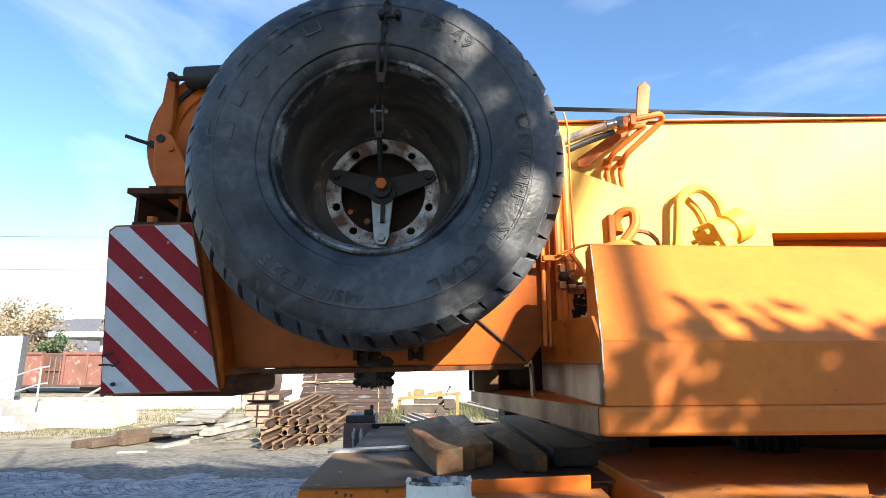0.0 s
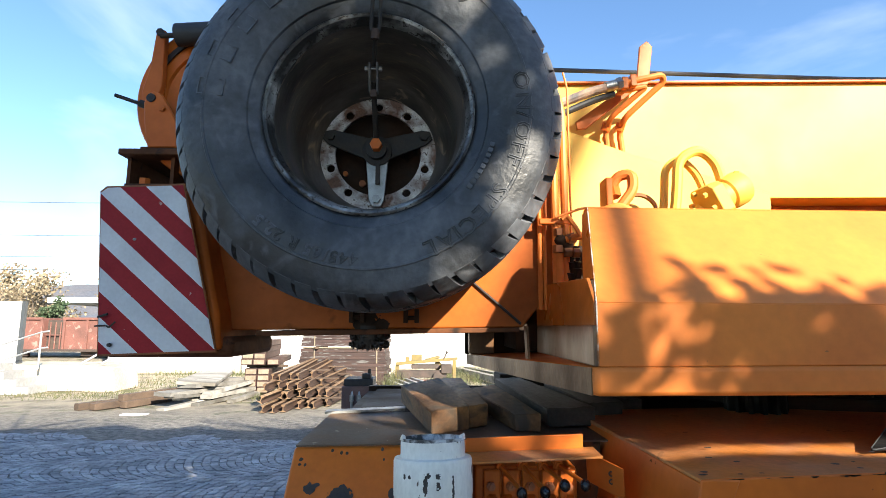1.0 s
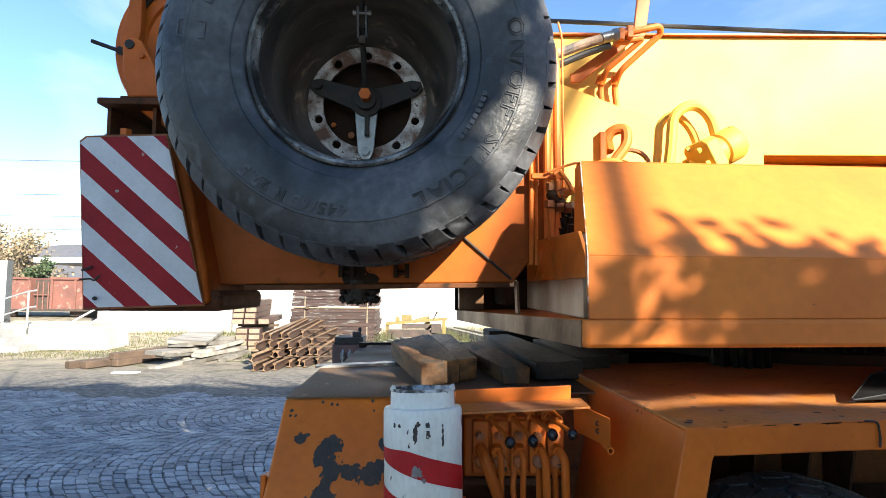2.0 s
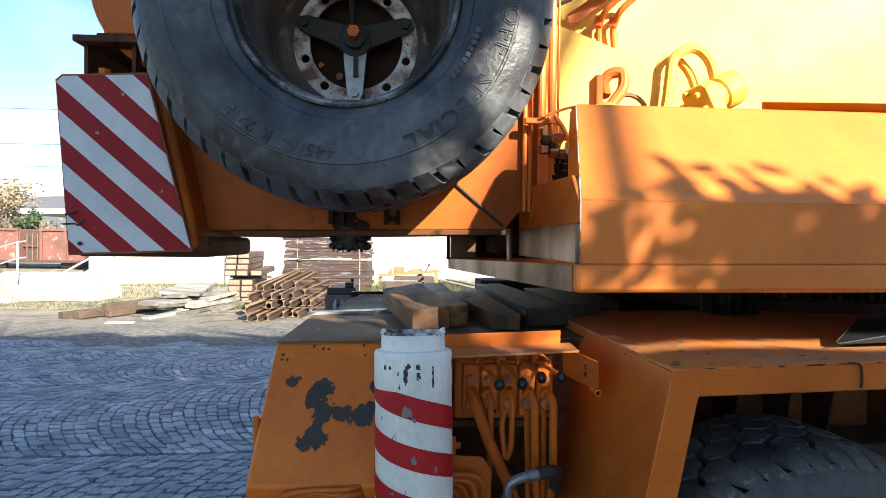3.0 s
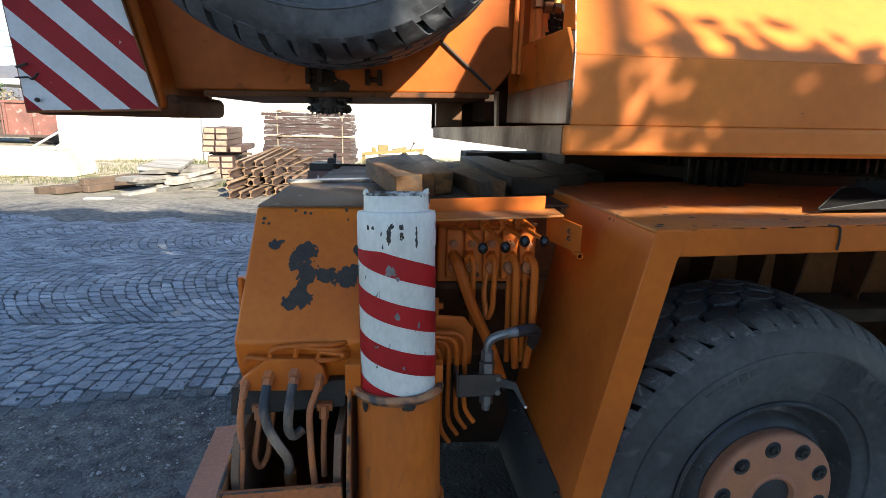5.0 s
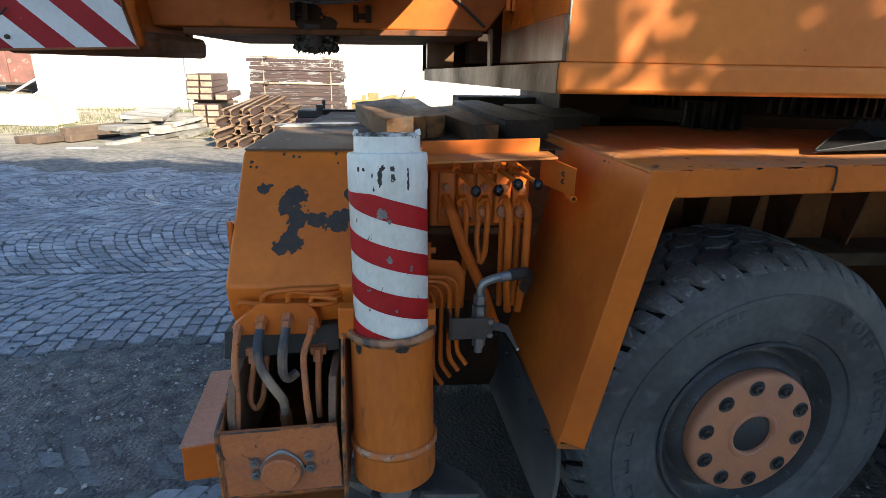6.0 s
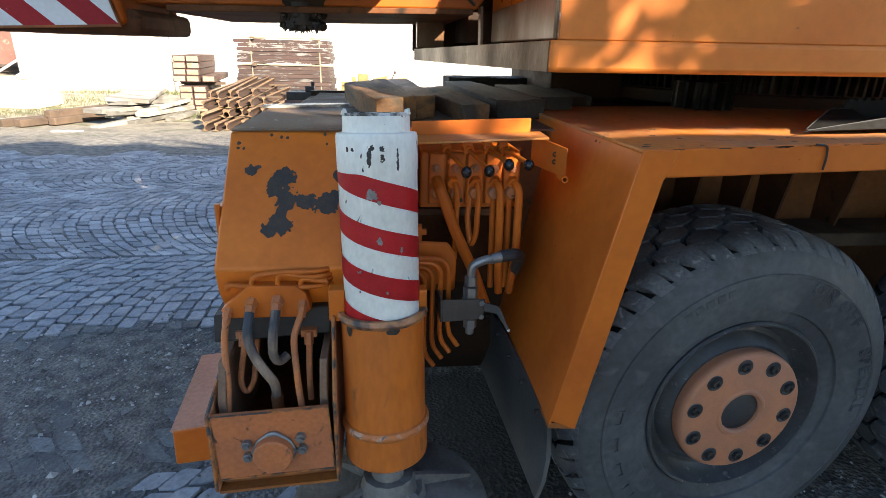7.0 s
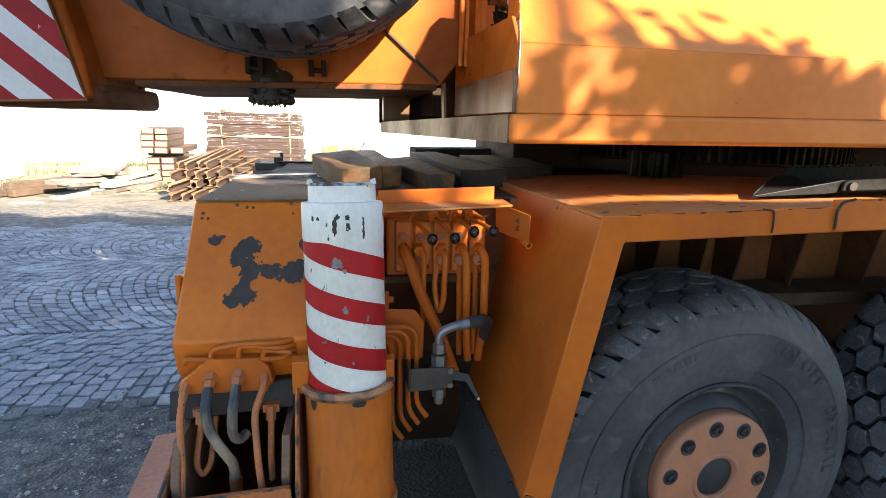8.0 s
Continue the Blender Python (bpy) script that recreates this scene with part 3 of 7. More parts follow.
def road_wheel(parent, cx, y0, cz, yaw=0.0, d=0.0735):
    """A steered wheel with its cover; y0: the outer sidewall; yaw: degrees it is turned out."""
    m = Matrix.Translation((cx, y0, cz)) @ Matrix.Rotation(radians(yaw), 4, "Z") @ pose(0, 0, 0, 90, 0, 0)
    hub = thing("wheel", m @ Vector((0, 0, -0.22)), "", "")
    hub.parent = parent
    hub.matrix_parent_inverse = PLACE[parent].inverted()
    tyre, tread, base = tyre_shapes(m, 0.02)
    part("tread_base", base, TREAD_GROOVE, hub)
    part("tyre", tyre, RUBBER_ROAD, hub, "worn black truck tyre", smooth=40)
    part("tread", tread, RUBBER_TREAD, hub, smooth=30)
    ring_frames(m, 0.41, 222, 168, 4, 0.062, RUBBER_ROAD, hub)
    ring_bars(m, 0.425, 128, 105, 5, 0.022, RUBBER_ROAD, hub)
    ring_text("ON OFF", m, 0.42, 72, 0.058, RUBBER_ROAD, hub, 0.0016, 1.3)
    ring_text("SPECIAL", m, 0.42, 26, 0.056, RUBBER_ROAD, hub, 0.0016, 1.2)
    part("rim", Shape().lathe([(0.292, -0.08), (0.303, -0.03), (0.299, -0.023), (0.292, -0.025), (0.285, -0.05), (0.276, -0.078), (0.262, -0.09), (0.245, -0.086), (0.229, -0.062), (0.216, -0.046), (0.204, -0.05)], m, 80), RIM_GREY, hub, "dusty grey steel rim")
    mc = m @ Matrix.Translation((0, 0, d))
    part("wheel_cover", Shape().lathe([(0.2, -0.16), (0.205, -0.13), (0.21, -0.1), (0.209, -0.09), (0.204, -0.082), (0.197, -0.079), (0.085, -0.079), (0.079, -0.074), (0.072, -0.074), (0.066, -0.08), (0.064, -0.095)], mc, 64), WHEEL_ORANGE, hub, "dusty orange wheel cover")
    part("drum", Shape().lathe([(0.19, -0.26), (0.195, -0.175), (0.19, -0.17), (0.06, -0.17)], mc, 48), RIM_GREY, hub, "dusty brake drum")
    part("hub_cap", Shape().lathe([(0.065, -0.1), (0.065, -0.088), (0.06, -0.086), (0.0005, -0.085)], mc, 32), BLACK_RUBBER, hub, "black hub cap")
    for i in range(10):
        a = radians(26 + 36 * i)
        p = mc @ Matrix.Translation((0.1675 * math.cos(a), 0.1675 * math.sin(a), 0))
        # Flat black disc imitates the shaded hollow round each nut.
        nut = part("nut_recess", Shape().lathe([(0.0005, -0.0785), (0.0225, -0.0785), (0.0245, -0.0772), (0.027, -0.0792)], p, 18), BLACK_RUBBER, hub)
        part("nut", Shape().lathe([(0.0145, -0.0787), (0.0145, -0.071), (0.012, -0.069), (0.007, -0.069), (0.006, -0.0725), (0.0005, -0.0725)], p, 6), STEEL_DARK, nut)
    return hub


# ---- the crane's carrier ----
carrier = thing("crane_carrier", (1.0, 2.9, 0.0), "orange painted carrier of a mobile crane standing on cobbles", "mobile crane")
SL = 0.035


def fz(x):
    return 1.418 + SL * (x - 0.71)


# fender: top sheet, front edge strip, slanted leg
s = Shape()
s.hexa([(0.71, 1.71, fz(0.71) - 0.012), (4.2, 1.71, fz(2.2) - 0.012), (4.2, 2.75, fz(2.2) - 0.012), (0.70, 2.75, 1.395)], [(0.71, 1.71, fz(0.71)), (4.2, 1.71, fz(2.2)), (4.2, 2.75, fz(2.2)), (0.70, 2.75, 1.407)])
fender_top = part("fender_top", s, DECK, carrier, "worn dusty orange top sheet", bevel=0.003)
s = Shape().hexa([(0.712, 1.704, fz(0.71) - 0.062), (2.0, 1.704, fz(2.0) - 0.062), (2.0, 1.712, fz(2.0) - 0.062), (0.712, 1.712, fz(0.71) - 0.062)], [(0.712, 1.704, fz(0.71) + 0.002), (2.0, 1.704, fz(2.0) + 0.002), (2.0, 1.712, fz(2.0) + 0.002), (0.712, 1.712, fz(0.71) + 0.002)])
part("fender_edge", s, ORANGE, carrier, bevel=0.004)
part("fender_edge", Shape().hexa([(1.297, 1.701, fz(1.3) - 0.06), (3.6, 1.701, fz(2.4) - 0.06), (3.6, 1.72, fz(2.4) - 0.06), (1.297, 1.72, fz(1.3) - 0.06)], [(1.297, 1.701, fz(1.3) + 0.016), (3.6, 1.701, fz(2.4) + 0.016), (3.6, 1.72, fz(2.4) + 0.016), (1.297, 1.72, fz(1.3) + 0.016)]), ORANGE, carrier, bevel=0.004)
# slanted leg: front strip and the deep side sheet
s = Shape().prism([(0.707, 1.42), (0.79, 1.42), (0.762, 1.352), (0.636, 0.705), (0.566, 0.735)], "y", 1.7, 1.708)
part("fender_leg", s, ORANGE, carrier, bevel=0.003)
s = Shape().hexa([(0.566, 1.706, 0.72), (0.574, 1.706, 0.72), (0.574, 2.62, 0.72), (0.566, 2.62, 0.72)], [(0.706, 1.706, 1.412), (0.714, 1.706, 1.412), (0.714, 2.62, 1.402), (0.706, 2.62, 1.402)])
part("fender_side", s, ORANGE, carrier, bevel=0.002)
s = Shape().hexa([(0.63, 1.708, 0.71), (0.637, 1.708, 0.71), (0.637, 2.62, 0.71), (0.63, 2.62, 0.71)], [(0.755, 1.708, 1.36), (0.762, 1.708, 1.36), (0.762, 2.62, 1.36), (0.755, 2.62, 1.36)])
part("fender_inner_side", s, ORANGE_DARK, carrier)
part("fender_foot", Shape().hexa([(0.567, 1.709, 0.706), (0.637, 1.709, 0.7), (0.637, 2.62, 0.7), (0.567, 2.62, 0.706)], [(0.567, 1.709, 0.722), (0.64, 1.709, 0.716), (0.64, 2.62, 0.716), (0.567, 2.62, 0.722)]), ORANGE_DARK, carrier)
# weld scars on the edge strip
part("weld_seam", Shape().tube([(1.10, 1.7005, 1.434), (1.128, 1.7005, 1.432), (1.132, 1.7005, 1.4), (1.13, 1.7005, 1.378)], 0.0026, 6, 0.01), STEEL_DARK, carrier)
part("weld_seam", Shape().tube([(1.34, 1.699, 1.458), (1.305, 1.699, 1.45), (1.296, 1.699, 1.43), (1.298, 1.699, 1.386)], 0.0032, 6, 0.02), STEEL_DARK, carrier)
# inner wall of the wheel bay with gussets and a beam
part("wheel_bay_wall", Shape().box(0.7, 4.2, 2.62, 2.64, 0.55, 1.36), BAY_WALL, carrier, "dirty orange inner wall, darkened as in shade")
# Gussets coloured darker than the wall, as their faces lie in shade.
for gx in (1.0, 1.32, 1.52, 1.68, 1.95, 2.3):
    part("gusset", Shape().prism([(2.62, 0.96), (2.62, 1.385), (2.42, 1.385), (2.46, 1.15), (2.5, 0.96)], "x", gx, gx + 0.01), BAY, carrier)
part("frame_beam", Shape().box(1.4, 4.2, 2.4, 2.6, 0.93, 0.985), LEDGE, carrier, "dusty grey-brown frame ledge", bevel=0.006)
# Dark boxes added to keep light off the ground under the carrier.
part("cross_frame", Shape().prism([(2.34, 0.9), (2.34, 0.6), (2.42, 0.44), (2.7, 0.44), (2.7, 0.9)], "x", 0.245, 0.64), GRIME_SHADE, carrier, "dark block added to cut light under the carrier", bevel=0.008)
part("outrigger_housing", Shape().box(-0.27, 0.24, 2.88, 4.1, 0.42, 1.33), GRIME_SHADE, carrier, "dark box added to block light from behind")
part("far_skirt", Shape().box(-0.27, 4.2, 4.05, 4.1, 0.06, 1.36), GRIME_SHADE, carrier)
part("chassis", Shape().box(-0.2, 4.2, 2.7, 3.9, 0.4, 1.36), GRIME_SHADE, carrier, "dark grimy chassis")
# Black block added to fill the dark gap under the base plate.
part("slew_housing", Shape().box(0.95, 4.15, 3.2, 4.05, 1.4, 1.566), GRIME_SHADE, carrier, "black block filling the dark gap behind the slew ring", bevel=0.01)
for ax in (1.272, 2.45):
    part("axle", Shape().rod((ax, 2.2, 0.574), (ax, 3.8, 0.574), 0.09), DARK_METAL, carrier)

# slant-faced rear cabinet
CAB_T, CAB_B = (2.22, 1.375), (1.925, 1.072)
s = Shape().prism([(CAB_T[0], CAB_T[1]), (2.86, 1.375), (2.86, 0.9), (2.0, 0.9), (1.94, 1.0), (CAB_B[0], CAB_B[1])], "x", -0.275, 0.235)
cab = part("rear_cabinet", s, ORANGE_CAB, carrier, "slant-faced orange cabinet with flaked paint patches", bevel=0.008)
part("cabinet_top", Shape().hexa([(-0.272, 2.224, 1.376), (0.7, 2.3, 1.376), (0.7, 2.86, 1.376), (-0.28, 2.86, 1.376)], [(-0.272, 2.224, 1.381), (0.7, 2.3, 1.381), (0.7, 2.86, 1.381), (-0.28, 2.86, 1.381)]), DECK_GREY, carrier, "grimy grey deck sheet")
part("deck_strip", Shape().hexa([(-0.3, 2.8, 1.382), (0.02, 2.9, 1.382), (0.02, 2.96, 1.382), (-0.3, 2.86, 1.382)], [(-0.3, 2.8, 1.392), (0.02, 2.9, 1.392), (0.02, 2.96, 1.392), (-0.3, 2.86, 1.392)]), STEEL, carrier, "blue-grey steel strip")
part("cabinet_hinge", Shape().box(-0.292, -0.276, 2.06, 2.1, 1.12, 1.2).rod((-0.284, 2.05, 1.11), (-0.284, 2.05, 1.21), 0.008), ORANGE, carrier)

# slew ring between carrier and superstructure
ring_c = Vector((1.95, 3.2, 0))
m = Matrix.Translation((ring_c.x, ring_c.y, 1.42))
slew = part("slew_ring", Shape().lathe([(0.55, 0), (0.66, 0), (0.66, 0.05), (0.62, 0.055), (0.62, 0.155), (0.55, 0.155)], m, 96, closed=True), GRIME_SHADE, carrier, "greasy slew ring")
teeth = Shape()
for i in range(110):
    a = 2 * math.pi * i / 110
    q = m @ Matrix.Rotation(a, 4, "Z") @ Matrix.Translation((0.635, 0, 0.1))
    teeth.hexa([q @ Vector(p) for p in ((-0.016, -0.012, -0.04), (0.022, -0.006, -0.04), (0.022, 0.006, -0.04), (-0.016, 0.012, -0.04))], [q @ Vector(p) for p in ((-0.016, -0.012, 0.04), (0.022, -0.006, 0.04), (0.022, 0.006, 0.04), (-0.016, 0.012, 0.04))])
part("gear_teeth", teeth, GEAR, slew, "worn gear teeth, mostly dark as in shade", smooth=0)
pc = Vector((1.37, 2.62, 1.41))
gear_outline = []
for i in range(14):
    for da, r in ((-0.3, 0.074), (-0.14, 0.108), (0.14, 0.108), (0.3, 0.074)):
        a = 2 * math.pi * (i + da) / 14
        gear_outline.append((pc.x + r * math.cos(a), pc.y + r * math.sin(a)))
pin = Shape().prism(gear_outline, "z", 1.425, 1.52)
part("pinion", pin, GEAR, carrier, "steel slew pinion", smooth=30)
part("cross_member", Shape().box(0.7, 4.2, 2.75, 4.1, 1.34, 1.405), GRIME_SHADE, carrier)

# road wheels
wheel_a = road_wheel(carrier, 1.2493, 1.8896, 0.574, 5.7)
copy_w = copy_thing(wheel_a, Matrix.Translation((2.45, 2.11, 0.574)))
for w in (copy_w,):
    w.matrix_parent_inverse = PLACE[carrier].inverted()

# mud flap
pts = [((0.53, 2.45, 0.735), (0.568, 1.738, 0.722)), ((0.534, 2.45, 0.66), (0.578, 1.738, 0.66)), ((0.538, 2.45, 0.58), (0.582, 1.738, 0.58)), ((0.534, 2.45, 0.5), (0.576, 1.738, 0.5)), ((0.525, 2.45, 0.44), (0.562, 1.738, 0.445))]
v = []
for a, b in pts:
    v += [a, b, (b[0] + 0.012, b[1], b[2]), (a[0] + 0.012, a[1], a[2])]
f = [(0, 1, 2, 3), (16, 19, 18, 17)]
for i in range(4):
    k = i * 4
    f += [(k, k + 4, k + 5, k + 1), (k + 1, k + 5, k + 6, k + 2), (k + 2, k + 6, k + 7, k + 3), (k + 3, k + 7, k + 4, k)]
flap = part("mud_flap", Shape().add(v, f), FLAP, carrier, "black scuffed rubber mud flap", smooth=50)
for yy in (1.78, 1.92, 2.06, 2.2, 2.34):
    fx = 0.566 - 0.053 * (yy - 1.738)
    part("bolt", Shape().hexnut((fx + 0.001, yy, 0.705), (fx - 0.012, yy, 0.705), 0.006), STEEL_DARK, flap)

# ---- the superstructure ----
POLISHED = surf("rubbed_bare_sheet", (0.21, 0.15, 0.1), (0.12, 0.06, 0.026), 6, 0.32, 0.5, 0.2, spots=(14, 0.66, 0.08, (0.12, 0.05, 0.02)), bump=0.06, stretch=(1, 1, 0.5), spec=0.5)
# Orange darkened because the side sheet faces away from the sun.
SIDE_SHADE_PAINT = surf("glossy_shaded_orange_sheet", (0.44, 0.125, 0.014), (0.27, 0.075, 0.011), 3, 0.22, 0.4, bump=0.04, spec=0.5)
upper = thing("crane_superstructure", (1.9, 3.0, 1.56), "orange crane superstructure with boom on the slew ring", "mobile crane")
X0, X1 = 0.555, 4.2
s = Shape().hexa([(X0 - 0.005, 1.895, 1.565), (X1, 1.895, 1.59), (X1, 4.0, 1.59), (0.305, 3.12, 1.562)], [(X0 - 0.005, 1.895, 1.637), (X1, 1.895, 1.665), (X1, 4.0, 1.665), (0.305, 3.12, 1.61)])
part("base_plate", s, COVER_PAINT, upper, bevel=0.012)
part("base_edge", Shape().hexa([(0.543, 1.915, 1.566), (0.547, 1.915, 1.566), (0.302, 3.12, 1.563), (0.298, 3.12, 1.563)], [(0.543, 1.915, 1.635), (0.547, 1.915, 1.635), (0.302, 3.12, 1.609), (0.298, 3.12, 1.609)]), SCUFFED, upper, "scuffed greasy edge")


def cover_panel():
    """Lower upright and upper sloping sheet of the engine cover, with a returned top edge."""
    t = 0.012
    s = Shape()
    y0, y1, zc, zt, zb = 1.908, 2.2, 1.8, 2.114, 1.637
    a = [(0.562, y0, zb), (X1, y0, zb + 0.028), (X1, y0, zc - 0.01), (0.562, y0, zc)]
    s.hexa(a, [(p[0], p[1] + t, p[2]) for p in a])
    return s, y0, y1, zc, zt


s, y0, y1, zc, zt = cover_panel()
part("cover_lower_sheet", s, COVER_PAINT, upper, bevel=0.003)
s = Shape().hexa([(0.562, y0, zc), (X1, y0, zc - 0.01), (X1, y1, zt - 0.02), (0.632, y1, zt)], [(0.566, y0 + 0.012, zc - 0.004), (X1, y0 + 0.012, zc - 0.014), (X1, y1 + 0.006, zt - 0.032), (0.636, y1 + 0.006, zt - 0.012)])
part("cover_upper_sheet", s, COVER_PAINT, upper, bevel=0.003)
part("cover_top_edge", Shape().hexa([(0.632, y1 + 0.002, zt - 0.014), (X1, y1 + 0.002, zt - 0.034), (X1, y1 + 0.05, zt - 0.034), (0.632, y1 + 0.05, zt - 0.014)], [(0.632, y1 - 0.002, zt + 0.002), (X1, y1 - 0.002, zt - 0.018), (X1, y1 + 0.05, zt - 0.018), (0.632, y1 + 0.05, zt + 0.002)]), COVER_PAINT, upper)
part("cover_side", Shape().prism([(1.912, 1.742), (1.912, 1.8), (1.976, 1.87), (2.7, 1.9), (2.7, 1.742)], "x", 0.556, 0.566), SIDE_SHADE_PAINT, upper, "orange side sheet, darkened as in shade", bevel=0.002)
part("cover_side_foot", Shape().box(0.552, 0.57, 1.915, 2.68, 1.638, 1.742), POLISHED, upper, "scuffed pale foot strip", bevel=0.003)
part("cover_side_flange", Shape().hexa([(0.578, 1.975, 1.868), (0.584, 1.975, 1.868), (0.584, 2.09, 1.868), (0.578, 2.09, 1.868)], [(0.632, 2.203, 2.108), (0.638, 2.203, 2.108), (0.638, 2.27, 2.108), (0.632, 2.27, 2.108)]), SIDE_SHADE_PAINT, upper, bevel=0.001)
part("cover_corner_edge", Shape().tube([(0.561, 1.907, 1.64), (0.561, 1.907, 1.8), (0.631, 2.199, 2.114)], 0.002, 6, 0.005), surf("paint_worn_to_bare_metal", (0.5, 0.46, 0.4), (0.3, 0.1, 0.02), 18, 0.4, 0.5, bump=0.05, split=(0.45, 0.55)), upper)
# Black sheet stands in for the dark space behind the cover.
part("cover_back", Shape().box(0.7, X1, 2.66, 2.68, 1.64, 2.06), GRIME_SHADE, upper)
part("upright_bracket", Shape().hexa([(0.475, 2.45, 1.62), (0.483, 2.45, 1.62), (0.483, 2.5, 1.62), (0.475, 2.5, 1.62)], [(0.47, 2.45, 1.74), (0.478, 2.45, 1.74), (0.478, 2.5, 1.74), (0.47, 2.5, 1.74)]), SCUFFED, upper)
# Black sheet added to close a bright gap that should be dark.
part("inner_web", Shape().box(0.3, 1.2, 3.3, 3.32, 1.6, 2.0), GRIME_SHADE, upper)
part("rear_block", Shape().box(0.305, 0.42, 3.03, 3.115, 1.613, 1.9), SCUFFED, upper, "scuffed grey block", bevel=0.006)
# Black plate takes the place of shade inside the superstructure.
part("underside_shade_plate", Shape().box(0.5, X1, 2.9, 3.9, 1.64, 1.75), GRIME_SHADE, upper)

# rear frame behind the spare wheel
part("rear_frame", Shape().prism([(-0.66, 1.72), (0.47, 1.735), (0.6, 1.9), (0.62, 2.3), (-0.66, 2.3)], "y", 2.52, 3.3), FRAME_PAINT, upper, "oily orange rear frame plate darkened for shade", bevel=0.006)
part("rear_frame_flange", Shape().hexa([(-0.5, 2.50, 1.70), (0.455, 2.50, 1.718), (0.455, 3.3, 1.718), (-0.5, 3.3, 1.70)], [(-0.5, 2.50, 1.72), (0.455, 2.50, 1.735), (0.455, 3.3, 1.735), (-0.5, 3.3, 1.72)]), BAY, upper, bevel=0.003)
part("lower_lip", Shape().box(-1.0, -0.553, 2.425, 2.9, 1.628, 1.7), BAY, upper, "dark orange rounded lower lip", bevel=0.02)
part("side_box", Shape().prism([(-1.0, 1.645), (-0.585, 1.655), (-0.6, 1.78), (-0.7, 2.215), (-1.0, 2.205)], "y", 2.4, 2.88), FRAME_PAINT, upper, bevel=0.015)
part("strut", Shape().rod((0.262, 2.513, 1.92), (0.462, 2.513, 1.748), 0.005), STEEL_DARK, upper)
part("drain_boss", Shape().rod((-0.098, 2.55, 1.68), (-0.098, 2.55, 1.74), 0.045).rod((-0.098, 2.55, 1.672), (-0.098, 2.55, 1.685), 0.055), STEEL_DARK, upper)
gr = Shape()
rnd = random.Random(4)
for i in range(110):
    a, r = rnd.uniform(0, 6.28), rnd.uniform(0.0, 0.07)
    p = Vector((-0.098 + r * math.cos(a), 2.55 + r * math.sin(a) * 0.7, 1.678))
    gr.ball(p + Vector((0, 0, rnd.uniform(-0.012, 0.028))), rnd.uniform(0.007, 0.019), (1, 1, 0.9), 5, 7)
    if i % 2:
        gr.rod(p, p + Vector((rnd.uniform(-0.014, 0.014), rnd.uniform(-0.014, 0.014), -rnd.uniform(0.008, 0.034))), 0.007, 0.001, 5)
for lx in (-0.137, 0.06):
    part("hinge_lug", Shape().box(lx - 0.028, lx - 0.012, 2.49, 2.52, 1.75, 1.8).box(lx + 0.012, lx + 0.028, 2.49, 2.52, 1.75, 1.8).rod((lx - 0.026, 2.503, 1.768), (lx + 0.026, 2.503, 1.768), 0.008), GRIME_SHADE, upper, bevel=0.002)
part("grease_clot", gr, GREASE, upper, "clotted black grease")

# boom
part("boom", Shape().hexa([(0.1, 2.8, 2.28), (7.0, 2.8, 2.36), (7.0, 3.6, 2.36), (0.1, 3.6, 2.28)], [(0.1, 2.8, 2.8), (7.0, 2.8, 2.92), (7.0, 3.6, 2.92), (0.1, 3.6, 2.8)]), BOOM_PAINT, upper, "long orange box boom", bevel=0.004)
part("boom_edge", Shape().hexa([(0.1, 2.78, 2.8), (7.0, 2.78, 2.92), (7.0, 2.84, 2.92), (0.1, 2.84, 2.8)], [(0.1, 2.78, 2.808), (7.0, 2.78, 2.928), (7.0, 2.84, 2.928), (0.1, 2.84, 2.808)]), ORANGE, upper)
part("boom_foot_beam", Shape().hexa([(1.5, 2.96, 1.9), (5, 2.96, 1.9), (5, 3.3, 1.9), (1.5, 3.3, 1.9)], [(1.5, 2.96, 2.3), (5, 2.96, 2.33), (5, 3.3, 2.33), (1.5, 3.3, 2.3)]), ORANGE, upper)
part("turret_plate", Shape().prism([(0.3, 1.95), (0.3, 2.69), (0.64, 2.592), (0.98, 2.465), (1.56, 2.3), (1.56, 1.95)], "y", 2.72, 2.735), BOOM_PAINT, upper, bevel=0.002)

# ---- spare wheel on its bracket ----
SPX, SPZ, SPY = -0.05, 2.357, 1.978
spare = thing("spare_wheel", (SPX, SPY + 0.2, SPZ - 0.575), "worn black spare truck tyre on an unpainted rusty rim", "spare wheel")
m = along("-y", (SPX, SPY, SPZ))
tyre, tread, base = tyre_shapes(m)
part("tread_base", base, TREAD_GROOVE, spare)
part("tyre", tyre, RUBBER, spare, "scuffed black truck tyre", smooth=40)
part("tread", tread, RUBBER, spare, smooth=30)
ring_text("SPECIAL", m, 0.425, -31, 0.066, RUBBER, spare, 0.002, 1.15)
ring_text("ON/OFF", m, 0.425, 14, 0.066, RUBBER, spare, 0.002, 1.2)
ring_text("BS 49", m, 0.42, 72, 0.062, RUBBER, spare, 0.0022, 1.3)
ring_text("445/65 R 22.5", m, 0.425, -92, 0.044, RUBBER, spare)
ring_frames(m, 0.41, 180, 110, 5, 0.076, RUBBER, spare, 0.0032)
ring_bars(m, 0.365, -16, -40, 9, 0.013, RUBBER, spare)
part("rim_flange", Shape().lathe([(0.296, -0.08), (0.309, -0.052), (0.31, -0.042), (0.304, -0.036), (0.296, -0.04), (0.288, -0.058), (0.283, -0.075)], m, 96), RIM_EDGE, spare, "worn grey rim flange")
barrel = Shape().lathe([(0.284, -0.072), (0.277, -0.1), (0.27, -0.13), (0.268, -0.2), (0.258, -0.285), (0.234, -0.335), (0.208, -0.358), (0.202, -0.369)], m, 96)
